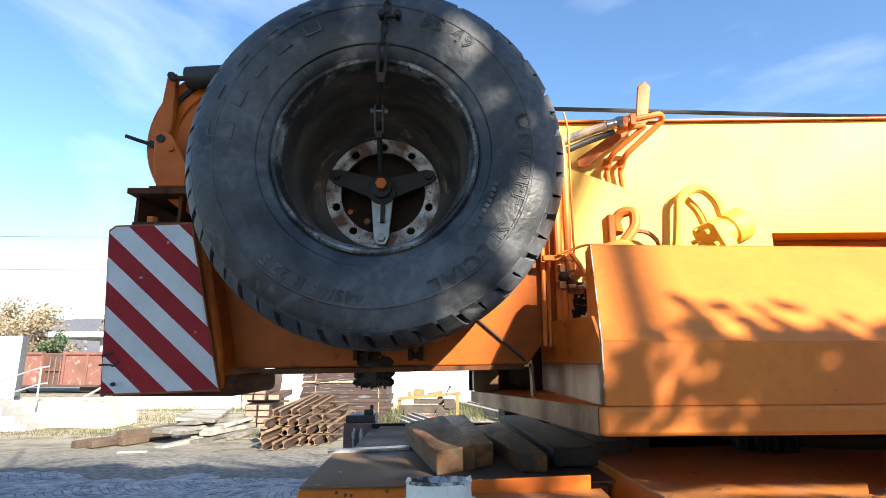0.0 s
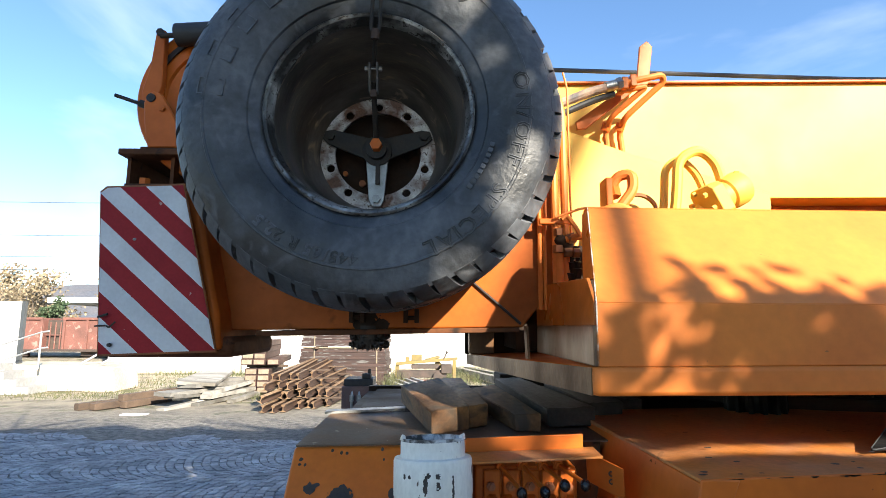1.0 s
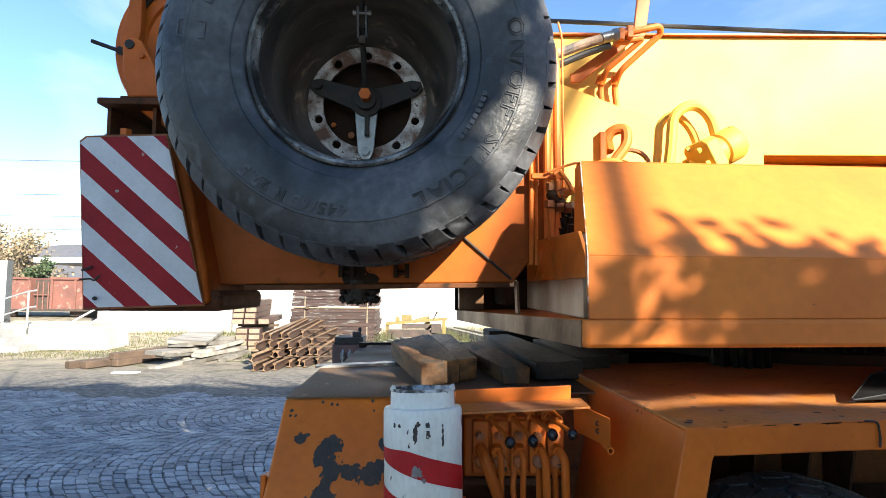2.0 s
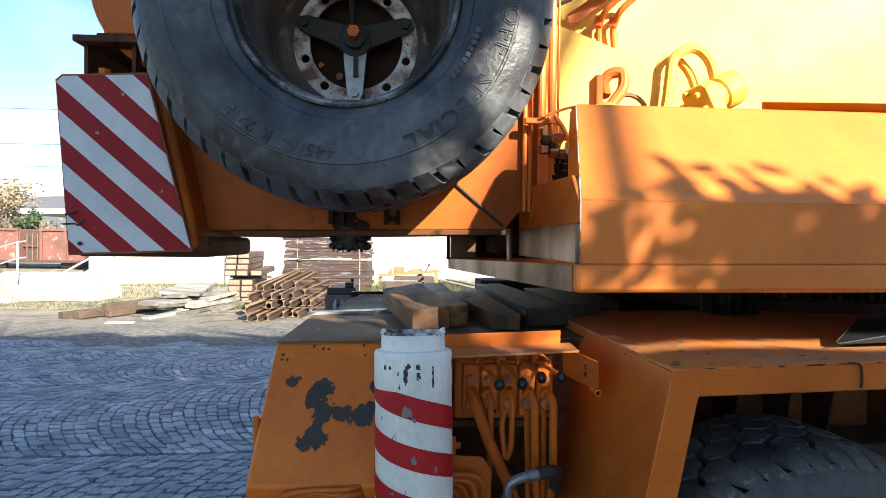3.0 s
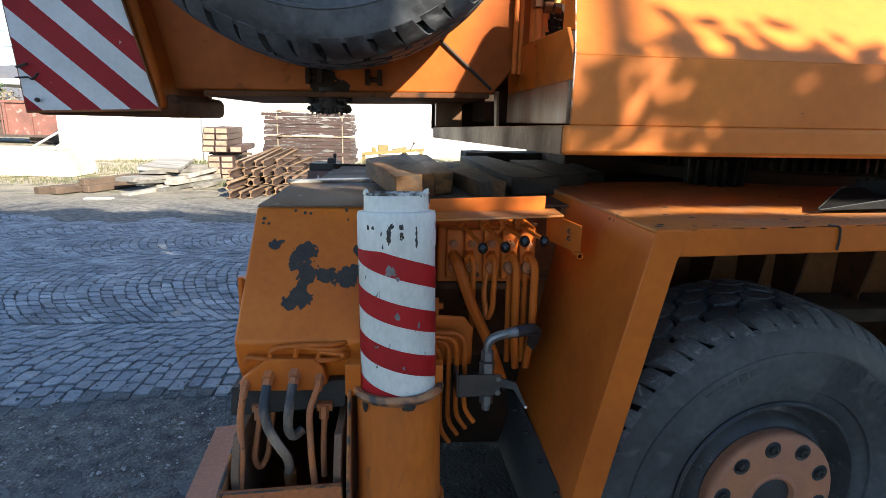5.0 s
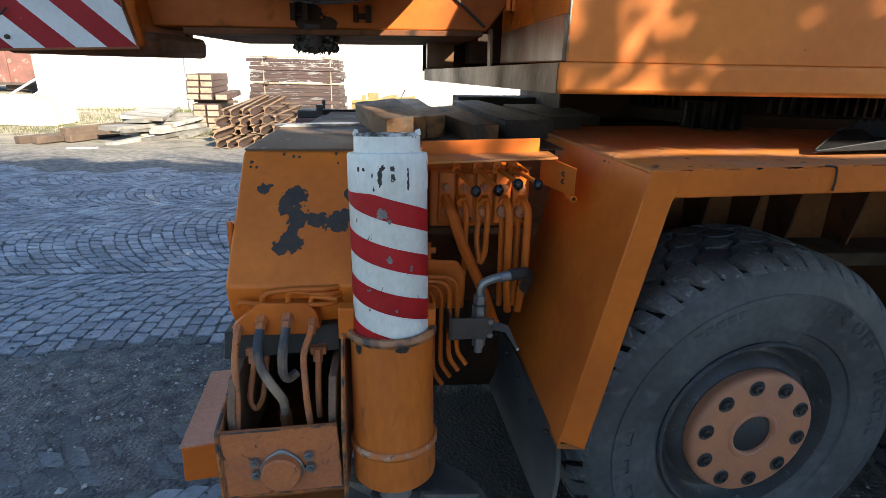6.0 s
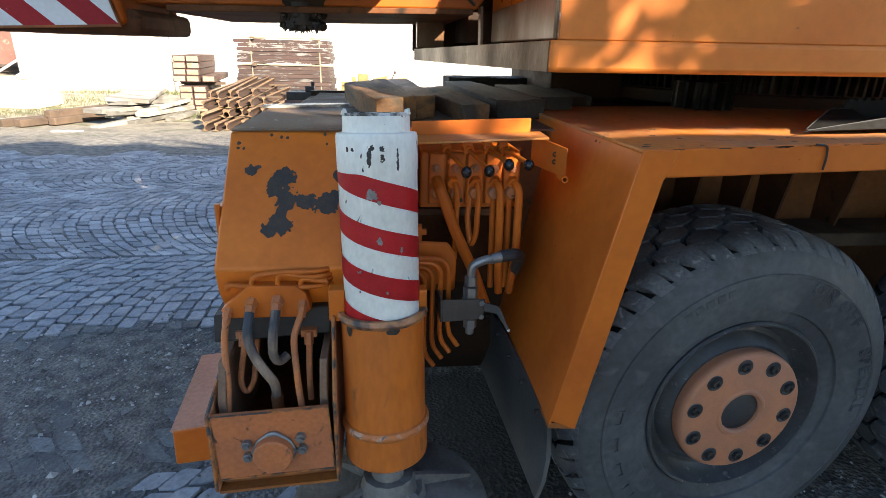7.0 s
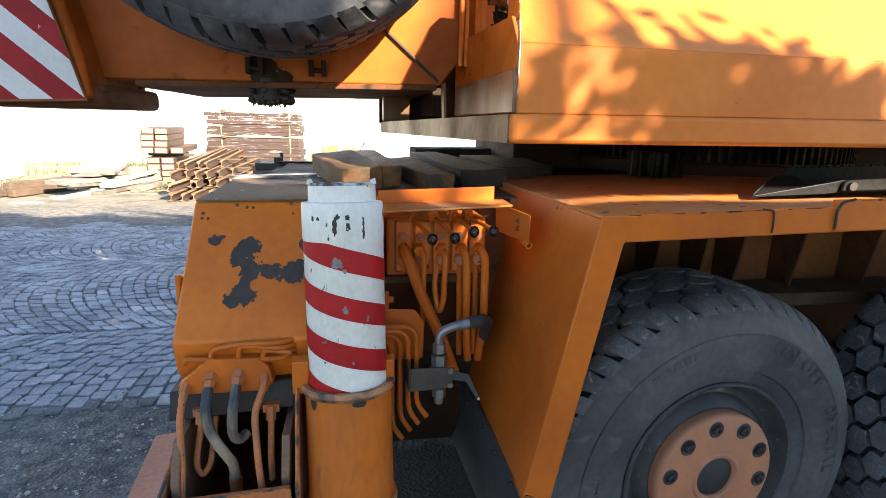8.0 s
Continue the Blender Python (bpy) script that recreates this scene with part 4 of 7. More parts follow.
barrel.v = [(x - 0.02 * max(0.0, y - SPY - 0.07), y, z - 0.0735 * max(0.0, y - SPY - 0.07)) for x, y, z in barrel.v]
part("rim_barrel", barrel, RIM_DARK, spare, "dark grimy rim barrel")
m = along("-y", (SPX - 0.006, SPY + 0.035, SPZ - 0.022)) @ Matrix.Diagonal((1.028, 1.028, 1, 1))
s = Shape()
# disc with ten holes: ring of wedge plates round each hole
disc_y = -0.334
for i in range(10):
    a0 = -math.pi / 2 + 2 * math.pi * i / 10
    hc = Vector((0.167 * math.cos(a0), 0.167 * math.sin(a0)))
    ring, hole = [], []
    da = math.pi / 10
    for rr, ang in [(0.146, -1), (0.146, -0.5), (0.146, 0), (0.146, 0.5), (0.146, 1), (0.167, 1), (0.199, 1), (0.199, 0.5), (0.199, 0), (0.199, -0.5), (0.199, -1), (0.167, -1)]:
        ring.append(Vector((rr * math.cos(a0 + ang * da), rr * math.sin(a0 + ang * da))))
    for p in ring:
        d = (p - hc).normalized()
        hole.append(hc + d * 0.0145)
    k = len(ring)
    vv = [m @ Vector((p.x, p.y, disc_y)) for p in ring] + [m @ Vector((p.x, p.y, disc_y)) for p in hole] + [m @ Vector((p.x, p.y, disc_y - 0.014)) for p in hole] + [m @ Vector((p.x, p.y, disc_y - 0.014)) for p in ring]
    ff = []
    for q in range(k):
        w = (q + 1) % k
        ff += [(q, w, k + w, k + q), (k + q, k + w, 2 * k + w, 2 * k + q), (2 * k + q, 2 * k + w, 3 * k + w, 3 * k + q)]
    ff += [(q, 3 * k + q, 3 * k + q + 1, q + 1) for q in range(4)]
    s.add(vv, ff)
disc = part("wheel_disc", s, RUSTY_DISC, spare, "flaking rusty wheel disc", smooth=30)
weld = bmesh.new()
weld.from_mesh(disc.data)
bmesh.ops.remove_doubles(weld, verts=weld.verts, dist=0.0005)
weld.to_mesh(disc.data)
weld.free()
br = thing("wheel_bracket", m @ Vector((0, 0, -0.34)), "dark steel three-armed bracket with chain holding the wheel", "bracket")
# Black disc stands in for the dark opening behind the wheel disc.
part("backing_plate", Shape().rod(m @ Vector((0, 0, -0.40)), m @ Vector((0, 0, -0.42)), 0.26, seg=32), GRIME_SHADE, br)
for ang in (-90, 18, 162):
    a = radians(ang)
    u, w = Vector((math.cos(a), math.sin(a), 0)), Vector((-math.sin(a), math.cos(a), 0))
    q = [u * 0.0 + w * 0.04, u * 0.165 + w * 0.026, u * 0.19 + w * 0.014, u * 0.19 - w * 0.014, u * 0.165 - w * 0.026, u * 0.0 - w * 0.04]
    arm = Shape().add([m @ (p + Vector((0, 0, -0.318))) for p in q] + [m @ (p + Vector((0, 0, -0.308))) for p in q], [(5, 4, 3, 2, 1, 0), (6, 7, 8, 9, 10, 11)] + [(i, (i + 1) % 6, 6 + (i + 1) % 6, 6 + i) for i in range(6)])
    arm_ob = part("arm", arm, STEEL_DARK if ang != -90 else STEEL, br, bevel=0.002)
    part("bolt", Shape().hexnut(m @ (u * 0.165 + Vector((0, 0, -0.308))), m @ (u * 0.165 + Vector((0, 0, -0.292))), 0.015), STEEL if ang == -90 else STEEL_DARK, arm_ob)
part("boss", Shape().lathe([(0.05, -0.31), (0.05, -0.296), (0.034, -0.292), (0.034, -0.27), (0.02, -0.268), (0.0005, -0.268)], m, 32), STEEL_DARK, br)
part("centre_bolt", Shape().hexnut(m @ Vector((0.002, 0.004, -0.27)), m @ Vector((0.002, 0.004, -0.235)), 0.02), ORANGE, br, "orange painted hex bolt")
part("slotted_tab", Shape().block(m @ Matrix.Translation((0.004, -0.065, -0.298)), 0.014, 0.1, 0.012), STEEL_DARK, br)
ROD = (-0.054, 2.275, 2.34)
part("rod", Shape().rod(ROD, (-0.052, 2.13, 2.50), 0.009), STEEL_DARK, br)
for dx in (-0.012, 0.012):
    part("shackle_plate", Shape().hexa([(-0.05 + dx - 0.003, 2.12, 2.462), (-0.05 + dx + 0.003, 2.12, 2.462), (-0.05 + dx + 0.003, 2.14, 2.462), (-0.05 + dx - 0.003, 2.14, 2.462)], [(-0.048 + dx - 0.003, 2.08, 2.54), (-0.048 + dx + 0.003, 2.08, 2.54), (-0.048 + dx + 0.003, 2.1, 2.54), (-0.048 + dx - 0.003, 2.1, 2.54)]), RIM_GREY, br)
part("shackle_pin", Shape().hexnut((-0.076, 2.1, 2.528), (-0.066, 2.1, 2.528), 0.008).hexnut((-0.032, 2.1, 2.528), (-0.022, 2.1, 2.528), 0.008).rod((-0.07, 2.1, 2.528), (-0.024, 2.1, 2.528), 0.004), STEEL, br)
part("shackle_foot", Shape().box(-0.06, -0.04, 2.118, 2.14, 2.445, 2.47), RUST_RAIL, br, bevel=0.002)
part("rod", Shape().rod((-0.048, 2.1, 2.54), (-0.034, 2.01, 2.60), 0.007), STEEL_DARK, br)
tb = Shape()
for dx in (-0.012, 0.012):
    tb.tube([(-0.034, 2.0, 2.585), (-0.034 + dx, 1.998, 2.6), (-0.028 + dx, 1.972, 2.68), (-0.028, 1.97, 2.692)], 0.006, 8, 0.01)
part("turnbuckle", tb, STEEL_DARK, br, "rusty turnbuckle")
part("turnbuckle_end", Shape().rod((-0.035, 2.003, 2.572), (-0.033, 1.997, 2.6), 0.012), RUST_RAIL, br)
for i in range(7):
    u = i / 6
    c = Vector((-0.026 + 0.022 * u, 1.968 - 0.026 * u, 2.70 + 0.19 * u))
    d = Vector((0.05, -0.1, 0.99)).normalized()
    sd = Vector((1, 0, 0)) if i % 2 else Vector((0.2, 0.98, 0.1))
    hw, hh = 0.009, 0.021
    loop = [c + d * hh + sd * 0.0, c + d * hh * 0.7 + sd * hw, c - d * hh * 0.7 + sd * hw, c - d * hh, c - d * hh * 0.7 - sd * hw, c + d * hh * 0.7 - sd * hw, c + d * hh]
    part("chain_link", Shape().tube(loop, 0.0042, 7, 0.008, 3), STEEL_DARK, br)
part("clamp", Shape().hexnut((-0.03, 1.935, 2.765), (-0.03, 1.965, 2.765), 0.011).hexnut((0.018, 1.935, 2.765), (0.018, 1.965, 2.765), 0.011).rod((-0.035, 1.955, 2.765), (0.022, 1.955, 2.765), 0.007), STEEL_DARK, br, "black wire rope clamp")
# hanger of the bracket reaching back to the frame
part("locating_pin", Shape().rod(m @ Vector((-0.118, -0.055, -0.4)), m @ Vector((-0.118, -0.055, -0.385)), 0.009), ORANGE, br, "orange painted pin")
part("locating_pin", Shape().rod(m @ Vector((-0.058, -0.09, -0.4)), m @ Vector((-0.058, -0.09, -0.385)), 0.012), ORANGE_DARK, br)
part("mount", Shape().rod(m @ Vector((0, 0, -0.41)), m @ Vector((0, 0, -0.56)), 0.09, seg=24), STEEL_DARK, br)

# ---- red and white warning board ----
board = thing("warning_board", (-0.8, 2.385, 1.63), "red and white diagonally striped warning board, chipped and grimy", "warning board")
BP = [(-0.99, 1.64), (-0.6, 1.655), (-0.727, 2.218), (-0.985, 2.207), (-1.006, 2.19)]


def by(x, z):
    return 2.392 - 0.04 * (z - 1.64) / 0.57


def plate(outline, lift, thick):
    s = Shape()
    n = len(outline)
    s.add([(x, by(x, z) - lift, z) for x, z in outline] + [(x, by(x, z) - lift - thick, z) for x, z in outline],
          [tuple(range(n)), tuple(range(n, 2 * n))[::-1]] + [(i, (i + 1) % n, n + (i + 1) % n, n + i) for i in range(n)])
    return s


cx_, cz_ = -0.82, 1.93
part("backing", plate([(cx_ + (x - cx_) * 1.03, cz_ + (z - cz_) * 1.025) for x, z in BP], -0.008, 0.008), ORANGE_DARK, board, "orange rim", bevel=0.002)
for k in range(-4, 9):
    hi, lo = 2.181 - 0.0815 * (k - 1), 2.181 - 0.0815 * k
    poly = clip(clip(BP, 0.9, 1.0, hi + 0.9 * -1.0), -0.9, -1.0, -(lo + 0.9 * -1.0))
    if len(poly) > 2:
        part("stripe", plate(poly, 0.0005, 0.002), BOARD_RED if k % 2 else BOARD_WHITE, board, "faded red stripe" if k % 2 else "", smooth=0)
part("tie_wire", Shape().tube([(-1.0, 2.375, 1.735), (-0.96, 2.37, 1.737), (-0.945, 2.362, 1.73), (-0.93, 2.37, 1.75)], 0.003, 6, 0.005).tube([(-0.99, 2.37, 1.765), (-0.955, 2.365, 1.775)], 0.004, 6), STEEL_DARK, board)
part("bolt", Shape().ball((-0.947, 2.375, 1.672), 0.007, (1.3, 0.5, 1)), STEEL_DARK, board)
part("bolt", Shape().ball((-0.885, 2.362, 2.03), 0.005, (1.3, 0.5, 1)), STEEL, board)

# ---- winch over the rear ----
winch = thing("winch", (-0.75, 2.9, 2.3), "orange rope winch with a grimy base frame", "winch")
wm = along("-y", (-0.755, 2.7, 2.68))
part("drum_flange", Shape().lathe([(0.24, -0.02), (0.245, 0.0), (0.355, 0.0), (0.362, -0.01), (0.355, -0.02)], wm, 64, closed=True), ORANGE, winch)
part("drum_ring", Shape().lathe([(0.285, 0.002), (0.285, 0.012), (0.305, 0.012), (0.305, 0.002)], wm, 64, closed=True), STEEL_DARK, winch)
part("drum", Shape().lathe([(0.243, -0.5), (0.243, -0.015), (0.2, -0.03), (0.0005, -0.03)], wm, 48), ORANGE, winch)
part("far_flange", Shape().lathe([(0.24, -0.5), (0.36, -0.5), (0.36, -0.52), (0.24, -0.52)], wm, 48, closed=True), ORANGE, winch)
part("brake_arm", Shape().prism([(-1.06, 2.62), (-1.02, 2.6), (-0.99, 2.72), (-0.993, 2.968), (-1.03, 2.972), (-1.045, 2.8), (-1.07, 2.7)], "y", 2.655, 2.69), ORANGE, winch, bevel=0.004)
part("cheek_plate", Shape().prism([(-1.02, 2.45), (-0.9, 2.45), (-0.9, 2.54), (-0.955, 2.64), (-0.98, 2.678), (-1.01, 2.69), (-1.035, 2.68), (-1.048, 2.64), (-1.04, 2.55)], "y", 2.635, 2.655), ORANGE, winch, bevel=0.006)
part("pivot_pin", Shape().rod((-1.018, 2.628, 2.658), (-1.018, 2.66, 2.658), 0.018), STEEL_DARK, winch)
part("pivot_pin", Shape().hexnut((-0.968, 2.622, 2.612), (-0.968, 2.66, 2.612), 0.013), ORANGE, winch)
part("brake_cylinder", Shape().rod((-0.94, 2.65, 2.943), (-0.7, 2.65, 2.96), 0.047), RUBBER_DARK, winch, "black brake cylinder")
part("brake_rod", Shape().rod((-1.01, 2.65, 2.94), (-0.94, 2.65, 2.943), 0.011).hexnut((-1.012, 2.645, 2.955), (-1.012, 2.69, 2.96), 0.017), STEEL_DARK, winch)
part("threaded_rod", Shape().rod((-1.18, 2.66, 2.68), (-1.05, 2.66, 2.635), 0.008).hexnut((-1.075, 2.66, 2.645), (-1.05, 2.66, 2.636), 0.017), STEEL_DARK, winch)
part("base_frame", Shape().box(-1.125, -0.3, 2.62, 3.2, 2.415, 2.44).box(-1.05, -0.3, 2.64, 3.2, 2.44, 2.455), BAY, winch, "rust-stained base plate", bevel=0.004)
# Ribs and floor in the darkened bay orange, for the dark interior.
for x in (-1.105, -0.93, -0.72):
    part("base_rib", Shape().box(x, x + 0.014, 2.66, 3.15, 2.3, 2.415), BAY, winch)
part("base_floor", Shape().box(-1.1, -0.3, 2.64, 3.2, 2.2, 2.3), BAY, winch)
part("base_bolt", Shape().hexnut((-1.03, 2.66, 2.3), (-1.03, 2.66, 2.325), 0.022), ORANGE, winch)

# ---- wire rope over the boom ----
solo("wire_rope", Shape().tube([(-0.6, 2.95, 2.965), (0.66, 2.95, 2.958), (2.2, 2.95, 2.925), (6.5, 2.95, 2.99)], 0.011, 8, 0.2), CABLE, "dark steel wire rope running above the boom", "rope")

# ---- stand-up plate, hose fittings and pipes on the turret ----
part("guide_plate", Shape().prism([(0.745, 2.565), (0.785, 2.57), (1.0, 2.745), (1.06, 2.775), (1.085, 2.945), (1.062, 2.97), (1.03, 2.945), (1.012, 2.8), (0.74, 2.6)], "y", 2.70, 2.715), ORANGE, upper, bevel=0.002)


def pipe(points, r, bend=0.03, mat=None, label="", parent=None):
    return part("pipe", Shape().tube(points, r, 10, bend), mat or COVER_PAINT, parent or upper, label)


hose = part("hydraulic_hose", Shape().tube([(0.5, 2.6, 2.58), (0.66, 2.6, 2.64), (0.78, 2.6, 2.69), (0.86, 2.6, 2.712)], 0.019, 10, 0.08), DUSTY_HOSE, upper, "grey hydraulic hose")
part("hose_ferrule", Shape().rod((0.84, 2.6, 2.708), (0.885, 2.6, 2.72), 0.022).hexnut((0.885, 2.6, 2.72), (0.905, 2.6, 2.725), 0.027), STEEL, hose, "bright steel ferrule")
part("hydraulic_hose", Shape().tube([(0.5, 2.62, 2.53), (0.66, 2.62, 2.6), (0.78, 2.62, 2.655), (0.88, 2.62, 2.69)], 0.014, 10, 0.08), RUBBER_DARK, upper, "black hydraulic hose")
pipe([(0.905, 2.6, 2.725), (1.075, 2.6, 2.765), (1.09, 2.62, 2.745), (0.95, 2.7, 2.62), (0.945, 2.76, 2.58), (0.965, 2.77, 2.4)], 0.013, 0.03)
pipe([(0.9, 2.62, 2.70), (1.02, 2.62, 2.725), (0.89, 2.7, 2.62), (0.885, 2.76, 2.58), (0.9, 2.77, 2.42)], 0.012, 0.025)
part("pipe_clamp", Shape().box(0.905, 0.93, 2.585, 2.66, 2.7, 2.75), ORANGE, upper, bevel=0.003)
part("pipe_clamp", Shape().box(0.94, 0.965, 2.585, 2.66, 2.71, 2.76), ORANGE, upper, bevel=0.003)
for p in ((0.948, 2.74, 2.61), (0.888, 2.74, 2.61)):
    part("pipe_nut", Shape().hexnut((p[0], p[1], p[2]), (p[0] - 0.008, p[1] + 0.012, p[2] - 0.03), 0.02), ORANGE, upper)
# big looped pipe, its pump, and what stands behind the cover
pipe([(1.0, 2.45, 2.02), (1.035, 2.45, 2.2), (1.05, 2.45, 2.36), (1.13, 2.45, 2.40), (1.19, 2.45, 2.35), (1.21, 2.45, 2.27)], 0.019, 0.05, BOOM_PAINT)
pipe([(0.98, 2.5, 2.02), (1.01, 2.5, 2.2), (1.02, 2.5, 2.34), (1.08, 2.5, 2.38), (1.14, 2.5, 2.32), (1.165, 2.5, 2.25)], 0.015, 0.05, BOOM_PAINT)
pax = Vector((0.8, 0.1, 0.42)).normalized()
PM = Matrix.Translation((1.165, 2.44, 2.195)) @ pax.to_track_quat("Z", "Y").to_matrix().to_4x4() @ Matrix.Diagonal((0.8, 0.8, 0.8, 1))
pump = part("pump_body", Shape().lathe([(0.0005, 0.0), (0.07, 0.0), (0.078, 0.008), (0.078, 0.022), (0.066, 0.028), (0.066, 0.07), (0.076, 0.078), (0.08, 0.1), (0.08, 0.15), (0.074, 0.166), (0.05, 0.178), (0.03, 0.18), (0.028, 0.2), (0.0005, 0.202)], PM, 28), BOOM_PAINT, upper, "orange hydraulic pump body")
part("flange", Shape().prism([(-0.085, -0.06), (-0.06, -0.08), (0.06, -0.08), (0.085, -0.06), (0.085, 0.06), (0.06, 0.08), (-0.06, 0.08), (-0.085, 0.06)], "z", -0.05, 0.012), BOOM_PAINT, pump, bevel=0.004)
bpy.context.view_layer.update()
flange_ob = pump.children[0]
for v in flange_ob.data.vertices:
    v.co = PM @ (v.co + Vector((0, 0, -0.004))) - flange_ob.location
for k in range(6):
    a = k * math.pi / 3 + 0.3
    p = Vector((0.068 * math.cos(a), 0.068 * math.sin(a), 0))
    part("bolt", Shape().hexnut(PM @ (p + Vector((0, 0, -0.068))), PM @ (p + Vector((0, 0, -0.05))), 0.01), BOOM_PAINT, pump)
part("union", Shape().hexnut((1.198, 2.45, 2.215), (1.206, 2.45, 2.25), 0.027).hexnut((1.206, 2.45, 2.25), (1.212, 2.45, 2.285), 0.021).rod((1.19, 2.45, 2.18), (1.2, 2.45, 2.22), 0.03), BOOM_PAINT, pump)
part("union", Shape().hexnut((1.15, 2.49, 2.19), (1.16, 2.5, 2.225), 0.024).hexnut((1.16, 2.5, 2.225), (1.168, 2.5, 2.26), 0.019).rod((1.145, 2.48, 2.15), (1.15, 2.49, 2.19), 0.024), BOOM_PAINT, pump)
part("plug", Shape().hexnut((1.25, 2.43, 2.25), (1.256, 2.43, 2.305), 0.013), BOOM_PAINT, pump)
pipe([(1.42, 2.45, 2.05), (1.45, 2.45, 2.13), (1.53, 2.45, 2.13), (1.57, 2.45, 2.05)], 0.013, 0.05)
pipe([(0.77, 2.45, 2.08), (0.83, 2.45, 2.18), (0.878, 2.45, 2.24), (0.878, 2.46, 2.305), (0.83, 2.48, 2.3), (0.81, 2.49, 2.26)], 0.02, 0.04)
pipe([(0.7, 2.44, 2.08), (0.74, 2.44, 2.15), (0.82, 2.44, 2.178), (0.87, 2.44, 2.15), (0.89, 2.44, 2.08)], 0.016, 0.05)
pipe([(0.58, 2.43, 2.13), (0.68, 2.43, 2.165), (0.77, 2.45, 2.17), (0.79, 2.46, 2.19)], 0.005, 0.02)
part("elbow_block", Shape().box(0.772, 0.8, 2.44, 2.52, 2.17, 2.285), ORANGE, upper, bevel=0.006)
part("elbow_nut", Shape().hexnut((0.815, 2.49, 2.22), (0.81, 2.5, 2.27), 0.03), ORANGE, upper)
part("hand_wheel", Shape().lathe([(0.07, 0), (0.085, 0.01), (0.07, 0.02)], along("-y", (0.93, 2.56, 2.17)), 24, closed=True), ORANGE_DARK, upper)
# upright pipes beside the cover
for x, y, r, z0, z1 in ((0.535, 2.5, 0.009, 1.8, 2.45), (0.553, 2.5, 0.007, 1.8, 2.5), (0.585, 2.46, 0.013, 1.85, 2.5), (0.622, 2.46, 0.014, 1.85, 2.6), (0.655, 2.5, 0.004, 2.0, 2.72), (0.605, 2.52, 0.01, 1.8, 2.4)):
    pipe([(x, y, z0), (x, y, z1 - 0.06), (x - 0.015, y, z1)], r)
part("pipe_clamp", Shape().box(0.525, 0.65, 2.445, 2.465, 2.108, 2.13), ORANGE, upper, bevel=0.004)
for p, q, r in (((0.594, 2.45, 2.066), (0.594, 2.45, 2.092), 0.017), ((0.592, 2.45, 2.004), (0.592, 2.45, 2.03), 0.021), ((0.624, 2.44, 2.05), (0.65, 2.44, 2.058), 0.021), ((0.612, 2.44, 2.004), (0.638, 2.44, 2.004), 0.018), ((0.642, 2.43, 2.0), (0.664, 2.43, 2.0), 0.018)):
    part("pipe_nut", Shape().hexnut(p, q, r), ORANGE_DARK, upper)
part("tee_piece", Shape().ball((0.602, 2.45, 2.048), 0.024, (1, 1, 0.9)).rod((0.602, 2.45, 2.048), (0.64, 2.45, 2.02), 0.017), GRIME_SHADE, upper, "black oily tee piece")
pipe([(0.62, 2.44, 2.05), (0.67, 2.42, 2.062), (0.74, 2.4, 2.072)], 0.014)
pipe([(0.597, 2.45, 2.0), (0.598, 2.45, 1.86)], 0.013)
for x, z, r in ((0.634, 1.96, 0.02), (0.655, 1.935, 0.024), (0.63, 1.92, 0.022), (0.66, 1.965, 0.016), (0.64, 1.89, 0.026)):
    part("valve_fitting", Shape().hexnut((x, 2.47, z - r * 0.8), (x + 0.004, 2.46, z + r * 0.6), r).rod((x, 2.47, z), (x + 0.01, 2.46, z + r * 1.5), r * 0.5), GRIME_SHADE, upper)
part("cover_stay", Shape().box(0.655, 0.68, 2.3, 2.31, 1.93, 2.075), BAY, upper, bevel=0.006)
pipe([(0.6, 2.42, 2.12), (0.62, 2.42, 2.135), (0.645, 2.4, 2.09), (0.66, 2.4, 2.06)], 0.008)

# ---- outrigger: beam, jack and foot ----
outrigger = thing("outrigger", (0.0, 2.0, 0.0), "orange outrigger with red and white striped jack on its foot", "outrigger")
JB, JT = Vector((0.160, 1.80, 0.40)), Vector((0.142, 1.898, 1.455))
jax = (JT - JB).normalized()
jx = Vector((1, 0, 0)) - jax * jax.x
jx.normalize()
jy = jax.cross(jx)
JM = Matrix(((jx.x, jy.x, jax.x, JB.x), (jx.y, jy.y, jax.y, JB.y), (jx.z, jy.z, jax.z, JB.z), (0, 0, 0, 1)))
JL = (JT - JB).length


def jh(z):
    return (z - JB.z) / (JT.z - JB.z) * JL


tube_p = Shape().lathe([(0.0005, jh(0.9)), (0.0935, jh(0.9)), (0.0942, jh(1.338)), (0.0955, jh(1.341)), (0.0955, jh(1.417)), (0.093, jh(1.424)), (0.079, jh(1.426)), (0.078, jh(1.468)), (0.071, jh(1.468)), (0.071, jh(1.43)), (0.0005, jh(1.43))], JM, 64)
jack = part("jack_tube", tube_p, WHITE, outrigger, "chipped white jack tube with red stripes", smooth=30)
for a in (-1.25, 1.25):
    q = JM @ Matrix.Rotation(a - math.pi / 2, 4, "Z") @ Matrix.Translation((0.075, 0, jh(1.474)))
    part("broken_lug", Shape().hexa([q @ Vector(p) for p in ((-0.006, -0.012, -0.01), (0.006, -0.014, -0.01), (0.006, 0.013, -0.01), (-0.006, 0.01, -0.01))], [q @ Vector(p) for p in ((-0.004, -0.008, 0.002), (0.004, -0.01, -0.001), (0.004, 0.008, 0.006), (-0.004, 0.006, 0.002))]), WHITE, jack, bevel=0.002)
# two red bands wound down the tube
WIDE, Z_TOP, COLS = 0.053, 1.344, 40


